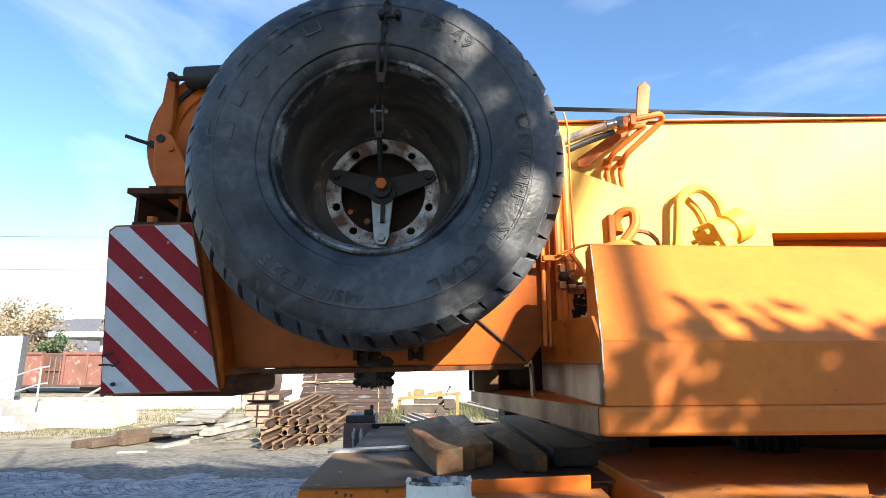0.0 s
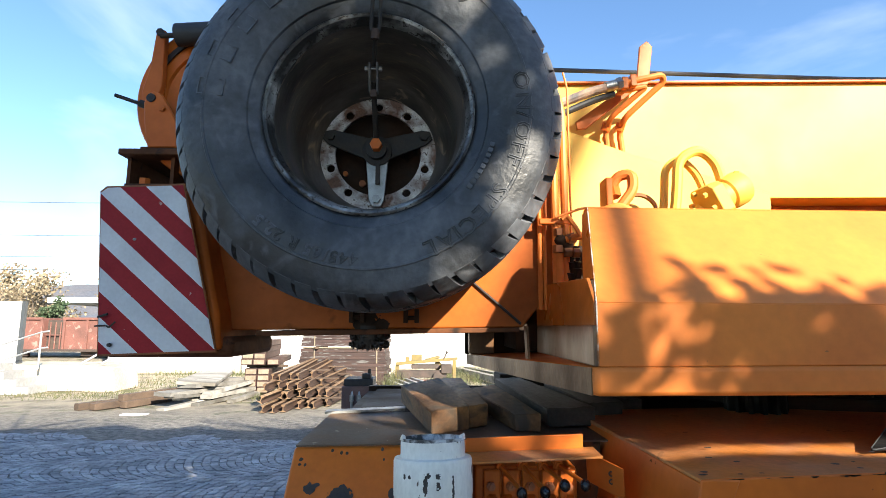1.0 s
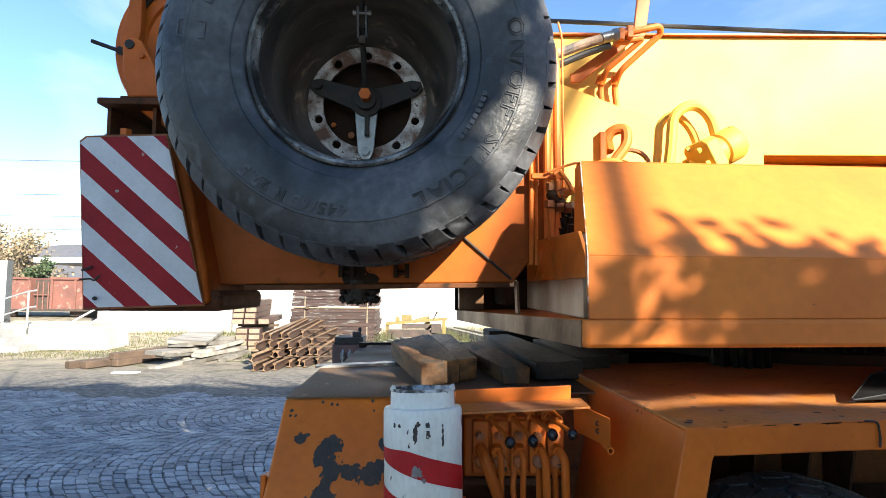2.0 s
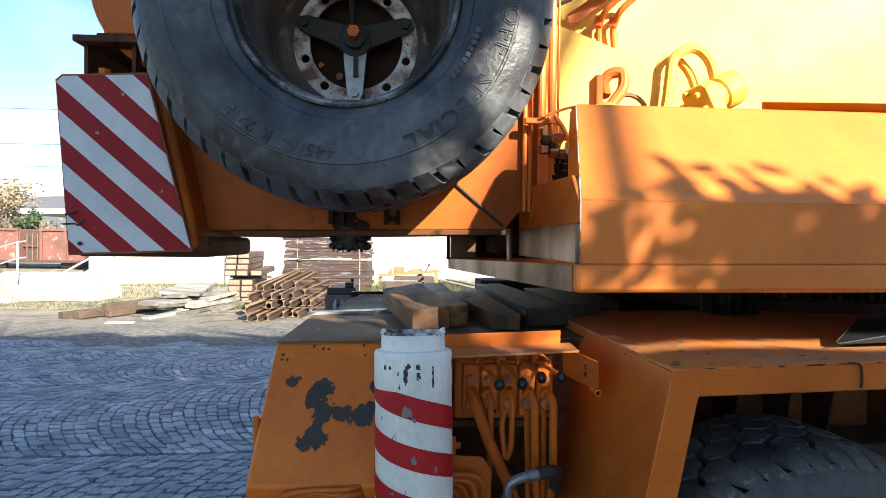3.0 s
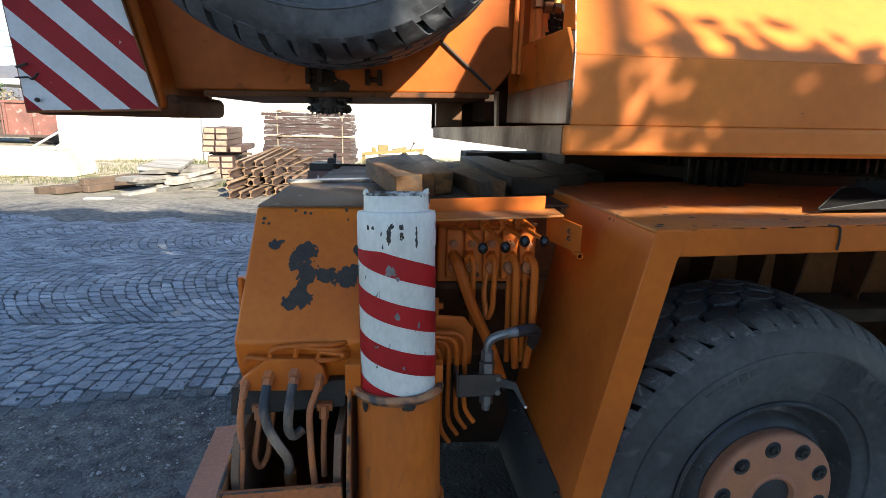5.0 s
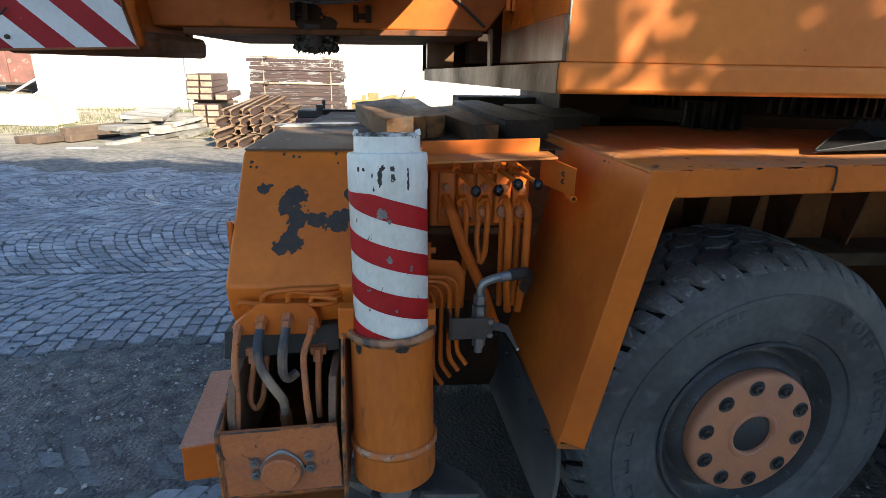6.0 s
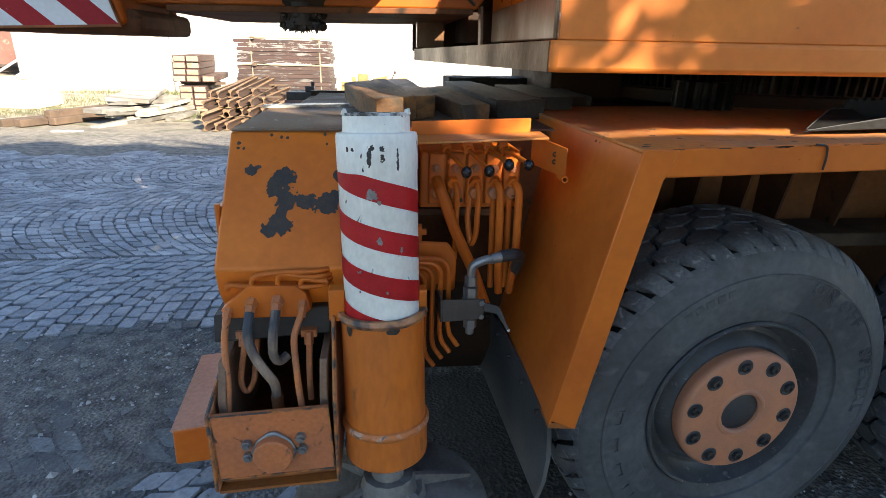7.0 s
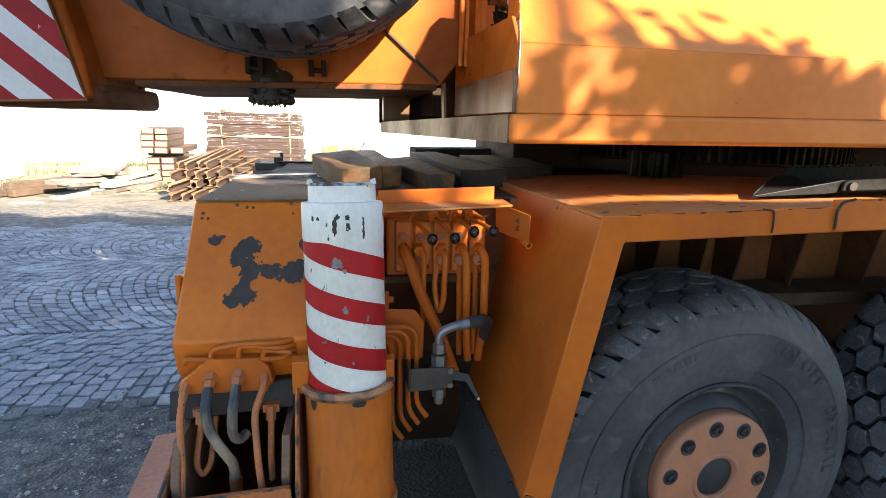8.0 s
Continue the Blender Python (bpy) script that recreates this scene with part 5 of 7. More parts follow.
def wound_drop(deg):
    """How far a band has come down at an angle round the tube: 0.222 a turn, slower along the outer half."""
    turns, rest = divmod(deg - 180.0, 360.0)
    return 0.222 * turns + (rest / 180 * 0.089 if rest < 180 else 0.089 + (rest - 180) / 180 * 0.133)


for start in (0.0, 0.111):
    vv, ff = [], []
    tot = 2 * COLS + COLS // 2
    for i in range(tot + 1):
        a = math.pi / 2 + 2 * math.pi * i / COLS
        zc_ = Z_TOP - start - wound_drop(90 + 360 * i / COLS)
        lo_ = min(1.3365, max(0.928, zc_ - WIDE / 2))
        hi_ = max(0.9285, min(1.337, zc_ + WIDE / 2))
        for h in (lo_, hi_):
            vv.append(JM @ Vector((0.0953 * math.cos(a), 0.0953 * math.sin(a), jh(h))))
    for i in range(tot):
        ff.append((2 * i, 2 * i + 2, 2 * i + 3, 2 * i + 1))
    part("stripe", Shape().add(vv, ff), RED, jack, "red reflective tape")
PRIMER = surf("dark_primer_under_flaked_paint", (0.035, 0.031, 0.028), (0.065, 0.05, 0.038), 40, 0.75, 0.9, bump=0.3, bump_scale=120)


def flakes(place, blobs, cell, seed, rough_edge=0.55):
    """A ragged patch of bare primer: small cells kept where noisy blobs cover them; place(u, v) gives the point."""
    s = Shape()
    us = [b[0] - b[2] * 1.7 for b in blobs] + [b[0] + b[2] * 1.7 for b in blobs]
    vs = [b[1] - b[3] * 1.7 for b in blobs] + [b[1] + b[3] * 1.7 for b in blobs]

    def depth(u, v):
        d = min(((u - b[0]) / b[2]) ** 2 + ((v - b[1]) / b[3]) ** 2 for b in blobs)
        return d + rough_edge * (noise.noise((u / cell / 5, v / cell / 5, seed)) + noise.noise((u / cell / 2, v / cell / 2, seed + 9))) - 1

    nu, nv = math.ceil((max(us) - min(us)) / cell), math.ceil((max(vs) - min(vs)) / cell)
    grid = [[depth(min(us) + i * cell, min(vs) + j * cell) for j in range(nv + 1)] for i in range(nu + 1)]
    for i in range(nu):
        for j in range(nv):
            corners = [(i, j), (i + 1, j), (i + 1, j + 1), (i, j + 1)]
            poly = []
            for k in range(4):
                (ia, ja), (ib, jb) = corners[k], corners[(k + 1) % 4]
                a, b = grid[ia][ja], grid[ib][jb]
                if a < 0:
                    poly.append((ia, ja))
                if (a < 0) != (b < 0):
                    t = a / (a - b)
                    poly.append((ia + (ib - ia) * t, ja + (jb - ja) * t))
            if len(poly) > 2:
                s.add([place(min(us) + p * cell, min(vs) + q * cell) for p, q in poly], [tuple(range(len(poly)))])
    return s


def on_jack(u, v):
    return JM @ Vector((0.0961 * math.cos(u), 0.0961 * math.sin(u), jh(v)))


F0 = -math.pi / 2


def jack_chips(blobs, seed, mat, label=""):
    """Bare spots on the jack tube, each given by (angle, height, half width, half height)."""
    for a, z, w, h in blobs:
        part("flaked_spot", flakes(lambda u, v: on_jack(F0 + u / 0.0955, v), [(a * 0.0955, z, w, h)], 0.0016, seed + 7 * a, 1.1), mat, jack, label, smooth=0)


jack_chips([(-0.18, 1.375, 0.005, 0.02), (-0.1, 1.395, 0.006, 0.005), (0.12, 1.393, 0.006, 0.007), (0.13, 1.372, 0.005, 0.009), (0.5, 1.37, 0.003, 0.026), (-0.33, 1.35, 0.003, 0.006), (-0.75, 1.39, 0.0035, 0.006), (-0.6, 1.39, 0.0035, 0.005)], 3, PRIMER, "dark flaked spot")
jack_chips([(-0.15, 1.292, 0.012, 0.012), (0.02, 1.275, 0.005, 0.005), (0.0, 1.185, 0.006, 0.008), (-0.55, 1.11, 0.006, 0.004), (0.15, 1.06, 0.005, 0.004), (0.55, 1.16, 0.003, 0.008)], 5, surf("worn_tape_grey", (0.16, 0.13, 0.12), (0.22, 0.2, 0.19), 60, 0.8, bump=0.2))
part("dirty_rim", Shape().lathe([(0.0784, jh(1.462)), (0.0786, jh(1.4685)), (0.0706, jh(1.4688)), (0.0704, jh(1.436))], JM, 64), surf("dirty_chipped_rim", (0.5, 0.5, 0.5), (0.05, 0.045, 0.04), 30, 0.7, bump=0.2, split=(0.4, 0.55)), jack)
JACK_PAINT = surf("rust_stained_orange_cylinder_paint", (0.58, 0.142, 0.014), (0.4, 0.11, 0.026), 4, 0.3, 0.55, spots=(16, 0.6, 0.12, (0.12, 0.06, 0.032)), bump=0.1, bump_scale=40, fine=0.12, stretch=(1, 1, 0.3), spec=0.3)
cyl = part("jack_cylinder", Shape().lathe([(0.0005, jh(0.574)), (0.1, jh(0.574)), (0.108, jh(0.582)), (0.11, jh(0.596)), (0.11, jh(0.668)), (0.114, jh(0.673)), (0.1145, jh(0.68)), (0.112, jh(0.689)), (0.106, jh(0.693)), (0.105, jh(0.955)), (0.107, jh(0.972)), (0.098, jh(0.975)), (0.096, jh(0.965))], JM, 64), JACK_PAINT, outrigger, "orange jack cylinder", smooth=30)
part("worn_weld", Shape().lathe([(0.1135, jh(0.672)), (0.1155, jh(0.675)), (0.1155, jh(0.684)), (0.112, jh(0.691)), (0.109, jh(0.687))], JM, 48, closed=True), surf("scuffed_weld_ring", (0.46, 0.13, 0.03), (0.46, 0.36, 0.28), 30, 0.5, 0.6, spots=(30, 0.58, 0.1, (0.1, 0.05, 0.03)), bump=0.3, split=(0.52, 0.72)), cyl, "scuffed bare weld ring")
part("grease_rim", Shape().lathe([(0.104, jh(0.968)), (0.11, jh(0.971)), (0.115, jh(0.981)), (0.111, jh(0.992)), (0.099, jh(0.992)), (0.097, jh(0.968))], JM, 48, closed=True), surf("greasy_orange_collar", (0.4, 0.16, 0.06), (0.05, 0.04, 0.035), 14, 0.4, 0.6, bump=0.2, split=(0.45, 0.6)), cyl, "greasy orange collar")
for blobs_ in ([(0.025, 0.967, 0.017, 0.009), (0.0, 0.976, 0.045, 0.003)], [(-0.09, 0.962, 0.01, 0.016)]):
    part("grease_run", flakes(lambda u, v: JM @ Vector((0.1085 * math.cos(F0 + u / 0.108), 0.1085 * math.sin(F0 + u / 0.108), jh(v))), blobs_, 0.003, 2, 0.4), GREASE, cyl, smooth=0)
part("collar_lug", Shape().box(0.018, 0.058, 1.83, 1.87, 0.965, 1.05), ORANGE, cyl, bevel=0.004)
part("collar_lug", Shape().box(0.235, 0.262, 1.84, 1.88, 0.965, 1.04), ORANGE, cyl, bevel=0.004)
FOOT_MUD = surf("muddy_grey_foot", (0.18, 0.163, 0.145), (0.08, 0.073, 0.066), 6, 0.85, spots=(18, 0.56, 0.1, (0.17, 0.16, 0.15)), bump=0.9, bump_scale=26)
part("foot_stem", Shape().rod((0.157, 1.818, 0.6), (0.16, 1.8, 0.4), 0.045).rod((0.16, 1.81, 0.5), (0.16, 1.8, 0.42), 0.07, 0.085), FOOT_MUD, outrigger)
foot = part("foot_plate", Shape().lathe([(0.0005, 0.10), (0.09, 0.10), (0.1, 0.075), (0.265, 0.05), (0.28, 0.04), (0.28, 0.008), (0.0005, 0.008)], Matrix.Translation((0.165, 1.815, 0.35)), 48), FOOT_MUD, outrigger, "muddy grey round foot plate")
for k in range(6):
    a = k * math.pi / 3 + 0.3
    c, sn = math.cos(a), math.sin(a)
    q = [(0.165 + c * r - sn * w, 1.815 + sn * r + c * w) for r, w in ((0.07, -0.008), (0.25, -0.008), (0.25, 0.008), (0.07, 0.008))]
    part("foot_rib", Shape().hexa([(x, y, 0.39) for x, y in q], [(q[0][0], q[0][1], 0.47), (q[1][0], q[1][1], 0.412), (q[2][0], q[2][1], 0.412), (q[3][0], q[3][1], 0.47)]), FOOT_MUD, foot)
part("wire", Shape().tube([(0.02, 1.8, 0.43), (0.07, 1.7, 0.47), (0.15, 1.66, 0.46), (0.26, 1.69, 0.43)], 0.006, 8, 0.06), RUBBER_DARK, foot)

part("oil_stain", flakes(lambda u, v: Vector((u, 2.5165, v)), [(-0.098, 1.745, 0.05, 0.06), (-0.125, 1.775, 0.035, 0.035), (-0.06, 1.742, 0.04, 0.02)], 0.004, 3.5, 0.6), GRIME_SHADE, upper, "black oil stain", smooth=0)

# open beam end
EDGE_WEAR = surf("edge_paint_worn_to_dark_steel", (0.05, 0.04, 0.033), (0.4, 0.13, 0.03), 26, 0.6, 0.7, bump=0.1, split=(0.45, 0.58))
END_PLATE = surf("grimy_orange_end_plate", (0.46, 0.142, 0.048), (0.36, 0.125, 0.058), 7, 0.55, 0.75, spots=(20, 0.62, 0.08, (0.07, 0.045, 0.032)), bump=0.12, bump_scale=45, fine=0.12, spec=0.3)
part("beam_front_plate", Shape().prism([(-0.272, 0.757), (0.012, 0.772), (0.022, 0.585), (-0.268, 0.565)], "y", 1.748, 1.762), END_PLATE, outrigger, "dusty orange end plate", bevel=0.003)
part("beam_sill", Shape().prism([(-0.27, 0.563), (0.022, 0.583), (0.024, 0.548), (-0.264, 0.528)], "y", 1.775, 1.8), ORANGE_DARK, outrigger)
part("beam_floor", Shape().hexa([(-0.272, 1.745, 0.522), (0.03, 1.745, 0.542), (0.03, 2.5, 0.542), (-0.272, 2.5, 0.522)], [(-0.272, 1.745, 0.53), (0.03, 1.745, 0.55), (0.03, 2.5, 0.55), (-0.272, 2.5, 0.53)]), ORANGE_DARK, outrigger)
part("beam_cheek", Shape().prism([(1.748, 0.528), (1.748, 0.757), (1.78, 0.765), (2.1, 0.86), (2.5, 0.9), (2.5, 0.528)], "x", -0.284, -0.272), ORANGE_DUSTY, outrigger, bevel=0.002)
part("beam_cheek", Shape().prism([(1.75, 0.545), (1.75, 0.772), (1.82, 0.98), (2.5, 0.98), (2.5, 0.545)], "x", 0.024, 0.034), ORANGE_DUSTY, outrigger, bevel=0.002)
for x in (-0.262, -0.012):
    part("inner_flat", Shape().prism([(1.79, 0.6), (1.79, 0.775), (1.83, 0.86), (2.4, 0.86), (2.4, 0.6)], "x", x, x + 0.02), surf("rust_dusted_flat", (0.26, 0.14, 0.08), (0.16, 0.09, 0.055), 8, 0.75, bump=0.2), outrigger, bevel=0.003)
part("cover_shelf", Shape().hexa([(-0.288, 1.9, 0.875), (0.01, 1.92, 0.885), (0.01, 2.4, 0.885), (-0.288, 2.4, 0.875)], [(-0.288, 1.92, 0.945), (0.01, 1.94, 0.955), (0.01, 2.4, 0.955), (-0.288, 2.4, 0.945)]), STEEL_DARK, outrigger, "black oily shelf", bevel=0.004)
# Beam drawn out beneath the carrier so less light gets in.
part("beam_tube", Shape().box(-0.268, 0.02, 2.375, 4.05, 0.53, 0.9), GRIME_SHADE, outrigger, "dark outrigger beam drawn back to block light")
part("beam_back", Shape().box(-0.272, 0.024, 2.35, 2.37, 0.53, 0.9), STEEL_DARK, outrigger)
RIMS = (([(-0.272, 1.747, 0.757), (0.012, 1.747, 0.772), (0.022, 1.747, 0.585), (-0.268, 1.747, 0.565), (-0.272, 1.747, 0.757)], 0.0022), ([(0.029, 1.749, 0.547), (0.029, 1.749, 0.772), (0.029, 1.819, 0.98), (0.029, 2.4, 0.98)], 0.0045), ([(-0.278, 1.747, 0.53), (-0.278, 1.747, 0.757), (-0.278, 2.1, 0.861)], 0.005), ([(-0.266, 1.776, 0.565), (0.02, 1.776, 0.585)], 0.003))
for pts_, r_ in RIMS:
    part("worn_rim", Shape().tube(pts_, r_, 6, 0.003, 2), EDGE_WEAR, outrigger)
flg = part("end_flange", Shape().prism([(-0.183, 0.652), (-0.168, 0.682), (-0.14, 0.705), (-0.125, 0.711), (-0.11, 0.705), (-0.082, 0.682), (-0.067, 0.652), (-0.082, 0.62), (-0.125, 0.602), (-0.168, 0.62)], "y", 1.738, 1.748), STEEL, outrigger, "grey steel flange", bevel=0.003)
part("end_cap", Shape().lathe([(0.048, 0.0), (0.048, 0.022), (0.043, 0.026), (0.0005, 0.026)], along("-y", (-0.125, 1.74, 0.652)), 32), END_PLATE, flg, "dusty orange cap")
for x, z in ((-0.19, 0.675), (-0.19, 0.638), (-0.058, 0.69), (-0.055, 0.655)):
    part("bolt", Shape().hexnut((x, 1.749, z), (x, 1.735, z), 0.013).rod((x, 1.736, z), (x, 1.728, z), 0.007), STEEL, flg)
# Pink tint puts the sky's reflection into the lid's orange.
PINKISH = surf("sky_tinted_orange_lid", (0.5, 0.2, 0.11), (0.44, 0.18, 0.1), 6, 0.6, 0.75, spots=(60, 0.72, 0.03, (0.12, 0.07, 0.05)), bump=0.08)
lamp_box = part("side_box", Shape().hexa([(-0.415, 1.85, 0.53), (-0.29, 1.86, 0.535), (-0.29, 2.2, 0.56), (-0.43, 2.2, 0.56)], [(-0.408, 1.845, 0.645), (-0.29, 1.855, 0.655), (-0.29, 2.2, 0.665), (-0.43, 2.19, 0.655)]), ORANGE, outrigger, "orange side box", bevel=0.006)
part("lid", Shape().hexa([(-0.41, 1.842, 0.646), (-0.29, 1.852, 0.656), (-0.29, 2.21, 0.668), (-0.435, 2.2, 0.658)], [(-0.41, 1.842, 0.65), (-0.29, 1.852, 0.66), (-0.29, 2.21, 0.672), (-0.435, 2.2, 0.662)]), PINKISH, lamp_box, "pinkish lid, sky sheen in its colour")

# manifold and its lines
man = part("manifold", Shape().prism([(-0.262, 0.968), (-0.2, 1.025), (-0.185, 1.034), (-0.07, 1.034), (-0.045, 1.01), (-0.035, 0.965), (-0.06, 0.945), (-0.24, 0.945)], "y", 1.9, 1.94), ORANGE, outrigger, "orange hydraulic manifold plate", bevel=0.003)
for (x, z), r in (((-0.243, 0.97), 0.015), ((-0.183, 0.993), 0.019), ((-0.118, 0.997), 0.019), ((-0.055, 0.985), 0.015)):
    part("hose_nut", Shape().hexnut((x, 1.905, z), (x, 1.885, z - 0.01), r * 0.85).hexnut((x, 1.887, z - 0.008), (x - 0.001, 1.872, z - 0.026), r * 0.7), PIPE_PAINT, man)


def line(points, r, mat, label="", bend=0.04, name="pipe"):
    return part(name, Shape().tube(points, r, 10, bend), mat, outrigger, label)


line([(-0.243, 1.875, 0.955), (-0.247, 1.845, 0.9), (-0.24, 1.82, 0.8), (-0.244, 1.79, 0.7)], 0.0085, PIPE_PAINT)
line([(-0.183, 1.873, 0.975), (-0.188, 1.84, 0.93), (-0.178, 1.84, 0.87), (-0.145, 1.83, 0.82), (-0.132, 1.85, 0.78), (-0.135, 1.87, 0.7)], 0.0122, DUSTY_HOSE, "worn dusty black hose", 0.05, "hydraulic_hose")
line([(-0.118, 1.873, 0.98), (-0.126, 1.84, 0.92), (-0.13, 1.85, 0.86), (-0.12, 1.86, 0.835), (-0.1, 1.88, 0.845)], 0.0122, DUSTY_HOSE, "worn dusty black hose", 0.03, "hydraulic_hose")
line([(-0.055, 1.875, 0.97), (-0.075, 1.845, 0.92), (-0.074, 1.84, 0.87), (-0.066, 1.81, 0.79), (-0.052, 1.79, 0.69)], 0.0085, PIPE_PAINT)
line([(-0.212, 1.9, 0.87), (-0.226, 1.87, 0.77), (-0.212, 1.87, 0.735), (-0.195, 1.89, 0.76), (-0.19, 1.95, 0.86)], 0.0078, PIPE_PAINT)
line([(-0.045, 1.92, 0.9), (-0.046, 1.87, 0.8), (-0.044, 1.86, 0.72)], 0.008, PIPE_PAINT)
for x in (-0.212, -0.045):
    part("hose_nut", Shape().box(x - 0.02, x + 0.02, 1.9, 1.93, 0.885, 0.905).hexnut((x, 1.9, 0.9), (x, 1.888, 0.87), 0.0125), PIPE_PAINT, outrigger)
part("hose_nut", Shape().rod((-0.134, 1.865, 0.735), (-0.135, 1.875, 0.68), 0.016), ORANGE_DUSTY, outrigger)
# four lines from the manifold round behind the jack and down
for i, (x0, zz) in enumerate(((-0.183, 1.056), (-0.118, 1.066), (-0.06, 1.05), (-0.243, 1.035))):
    yb = 1.985 + 0.008 * i
    zt_ = 1.068 - 0.014 * i
    xr = 0.335 - 0.022 * i
    zend = (0.80, 0.775, 0.75, 0.72)[i]
    line([(x0, 1.915, 1.02), (x0 + 0.004, 1.912, zz), (x0 + 0.07, 1.912, zt_), (0.0, 1.91, zt_), (0.06, 2.0, zt_), (xr, yb, zt_), (xr, yb, zend + 0.07), (xr + 0.004, yb - 0.004, zend + 0.035), (xr + 0.03, yb - 0.012, zend)], 0.0072, ORANGE, bend=0.045)
part("pipe_plate", Shape().prism([(0.22, 0.95), (0.36, 0.95), (0.362, 1.06), (0.335, 1.098), (0.22, 1.105)], "y", 2.03, 2.045), ORANGE, outrigger, bevel=0.01)

# ---- hydraulic control valve bank ----
bank = thing("valve_bank", (0.42, 2.2, 1.1), "orange hydraulic control valve bank with four black-knobbed levers", "valve bank")
part("shelf", Shape().hexa([(0.238, 2.0, 1.378), (0.592, 2.0, 1.394), (0.6, 2.12, 1.393), (0.232, 2.12, 1.381)], [(0.238, 2.0, 1.384), (0.592, 2.0, 1.4), (0.6, 2.12, 1.399), (0.232, 2.12, 1.387)]), DECK, bank, bevel=0.0015)
part("shelf_lip", Shape().hexa([(0.236, 2.105, 1.386), (0.568, 2.105, 1.397), (0.568, 2.113, 1.397), (0.236, 2.113, 1.386)], [(0.236, 2.105, 1.424), (0.568, 2.105, 1.437), (0.568, 2.113, 1.437), (0.236, 2.113, 1.424)]), ORANGE, bank, bevel=0.002)
part("body", Shape().box(0.262, 0.555, 2.14, 2.3, 1.165, 1.34), ORANGE, bank, "orange valve body", bevel=0.008)
for i, x in enumerate((0.31, 0.365, 0.42, 0.475, 0.527)):
    sec = part("valve_section", Shape().box(x - 0.024, x + 0.024, 2.118, 2.142, 1.185, 1.335), ORANGE, bank, bevel=0.005)
    part("spool_cap", Shape().lathe([(0.019, 0.0), (0.019, 0.012), (0.014, 0.018), (0.0005, 0.018)], along("-y", (x, 2.12, 1.222)), 16), PIPE_PAINT, sec)
    part("relief_cap", Shape().hexnut((x - 0.004, 2.12, 1.292), (x - 0.004, 2.098, 1.296), 0.013).rod((x - 0.004, 2.1, 1.296), (x - 0.004, 2.085, 1.299), 0.008), PIPE_PAINT, sec)
    part("bolt", Shape().hexnut((x + 0.014, 2.12, 1.2), (x + 0.014, 2.11, 1.2), 0.006), STEEL_DARK, sec)
for x in (0.335, 0.398, 0.455, 0.5):
    part("lever_pivot", Shape().box(x - 0.012, x + 0.012, 2.13, 2.165, 1.33, 1.368).rod((x - 0.017, 2.146, 1.352), (x + 0.017, 2.146, 1.352), 0.007), ORANGE, bank, bevel=0.003)
part("body_foot", Shape().box(0.25, 0.57, 2.12, 2.3, 1.15, 1.172), BAY, bank, bevel=0.004)
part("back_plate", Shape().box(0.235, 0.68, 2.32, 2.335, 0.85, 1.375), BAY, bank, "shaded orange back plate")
part("cheek_plate", Shape().prism([(2.0, 1.382), (2.02, 1.3), (2.04, 1.24), (2.3, 1.24), (2.3, 1.382)], "x", 0.24, 0.247), ORANGE, bank, bevel=0.002)
brk = part("side_bracket", Shape().hexa([(0.575, 2.1, 1.31), (0.632, 1.96, 1.30), (0.634, 1.964, 1.30), (0.578, 2.104, 1.31)], [(0.572, 2.1, 1.392), (0.63, 1.96, 1.378), (0.632, 1.964, 1.378), (0.575, 2.104, 1.392)]), ORANGE, bank, bevel=0.002)
part("tube_end", Shape().lathe([(0.009, 0), (0.009, 0.05), (0.006, 0.05), (0.006, 0.0)], along("-y", (0.628, 2.0, 1.298)), 16, closed=True), ORANGE, brk)
for z in (1.335, 1.355):
    part("hole_bush", Shape().lathe([(0.004, 0), (0.007, 0.0), (0.007, 0.003), (0.004, 0.003)], along("-y", (0.612, 2.004, z)), 12, closed=True), STEEL_DARK, brk)
KN = ((0.375, 1.307, 0.332), (0.436, 1.31, 0.398), (0.488, 1.327, 0.455), (0.542, 1.327, 0.5))
for i, (kx, kz, rx) in enumerate(KN):
    lv = part("lever", Shape().rod((rx, 2.15, 1.345), (kx, 2.005, kz + 0.004), 0.0062).hexnut((rx, 2.155, 1.35), (rx + 0.005, 2.13, 1.342), 0.014), ORANGE, bank)
    part("knob", Shape().ball((kx, 1.998, kz), 0.0145, (1, 1.25, 1.1)), KNOB, lv, "glossy black knob")
for i, x in enumerate((0.31, 0.355, 0.42, 0.478, 0.53)):
    part("port_nut", Shape().hexnut((x, 2.145, 1.265), (x, 2.105, 1.25), 0.018).rod((x, 2.14, 1.31), (x, 2.12, 1.312), 0.015), ORANGE, bank)
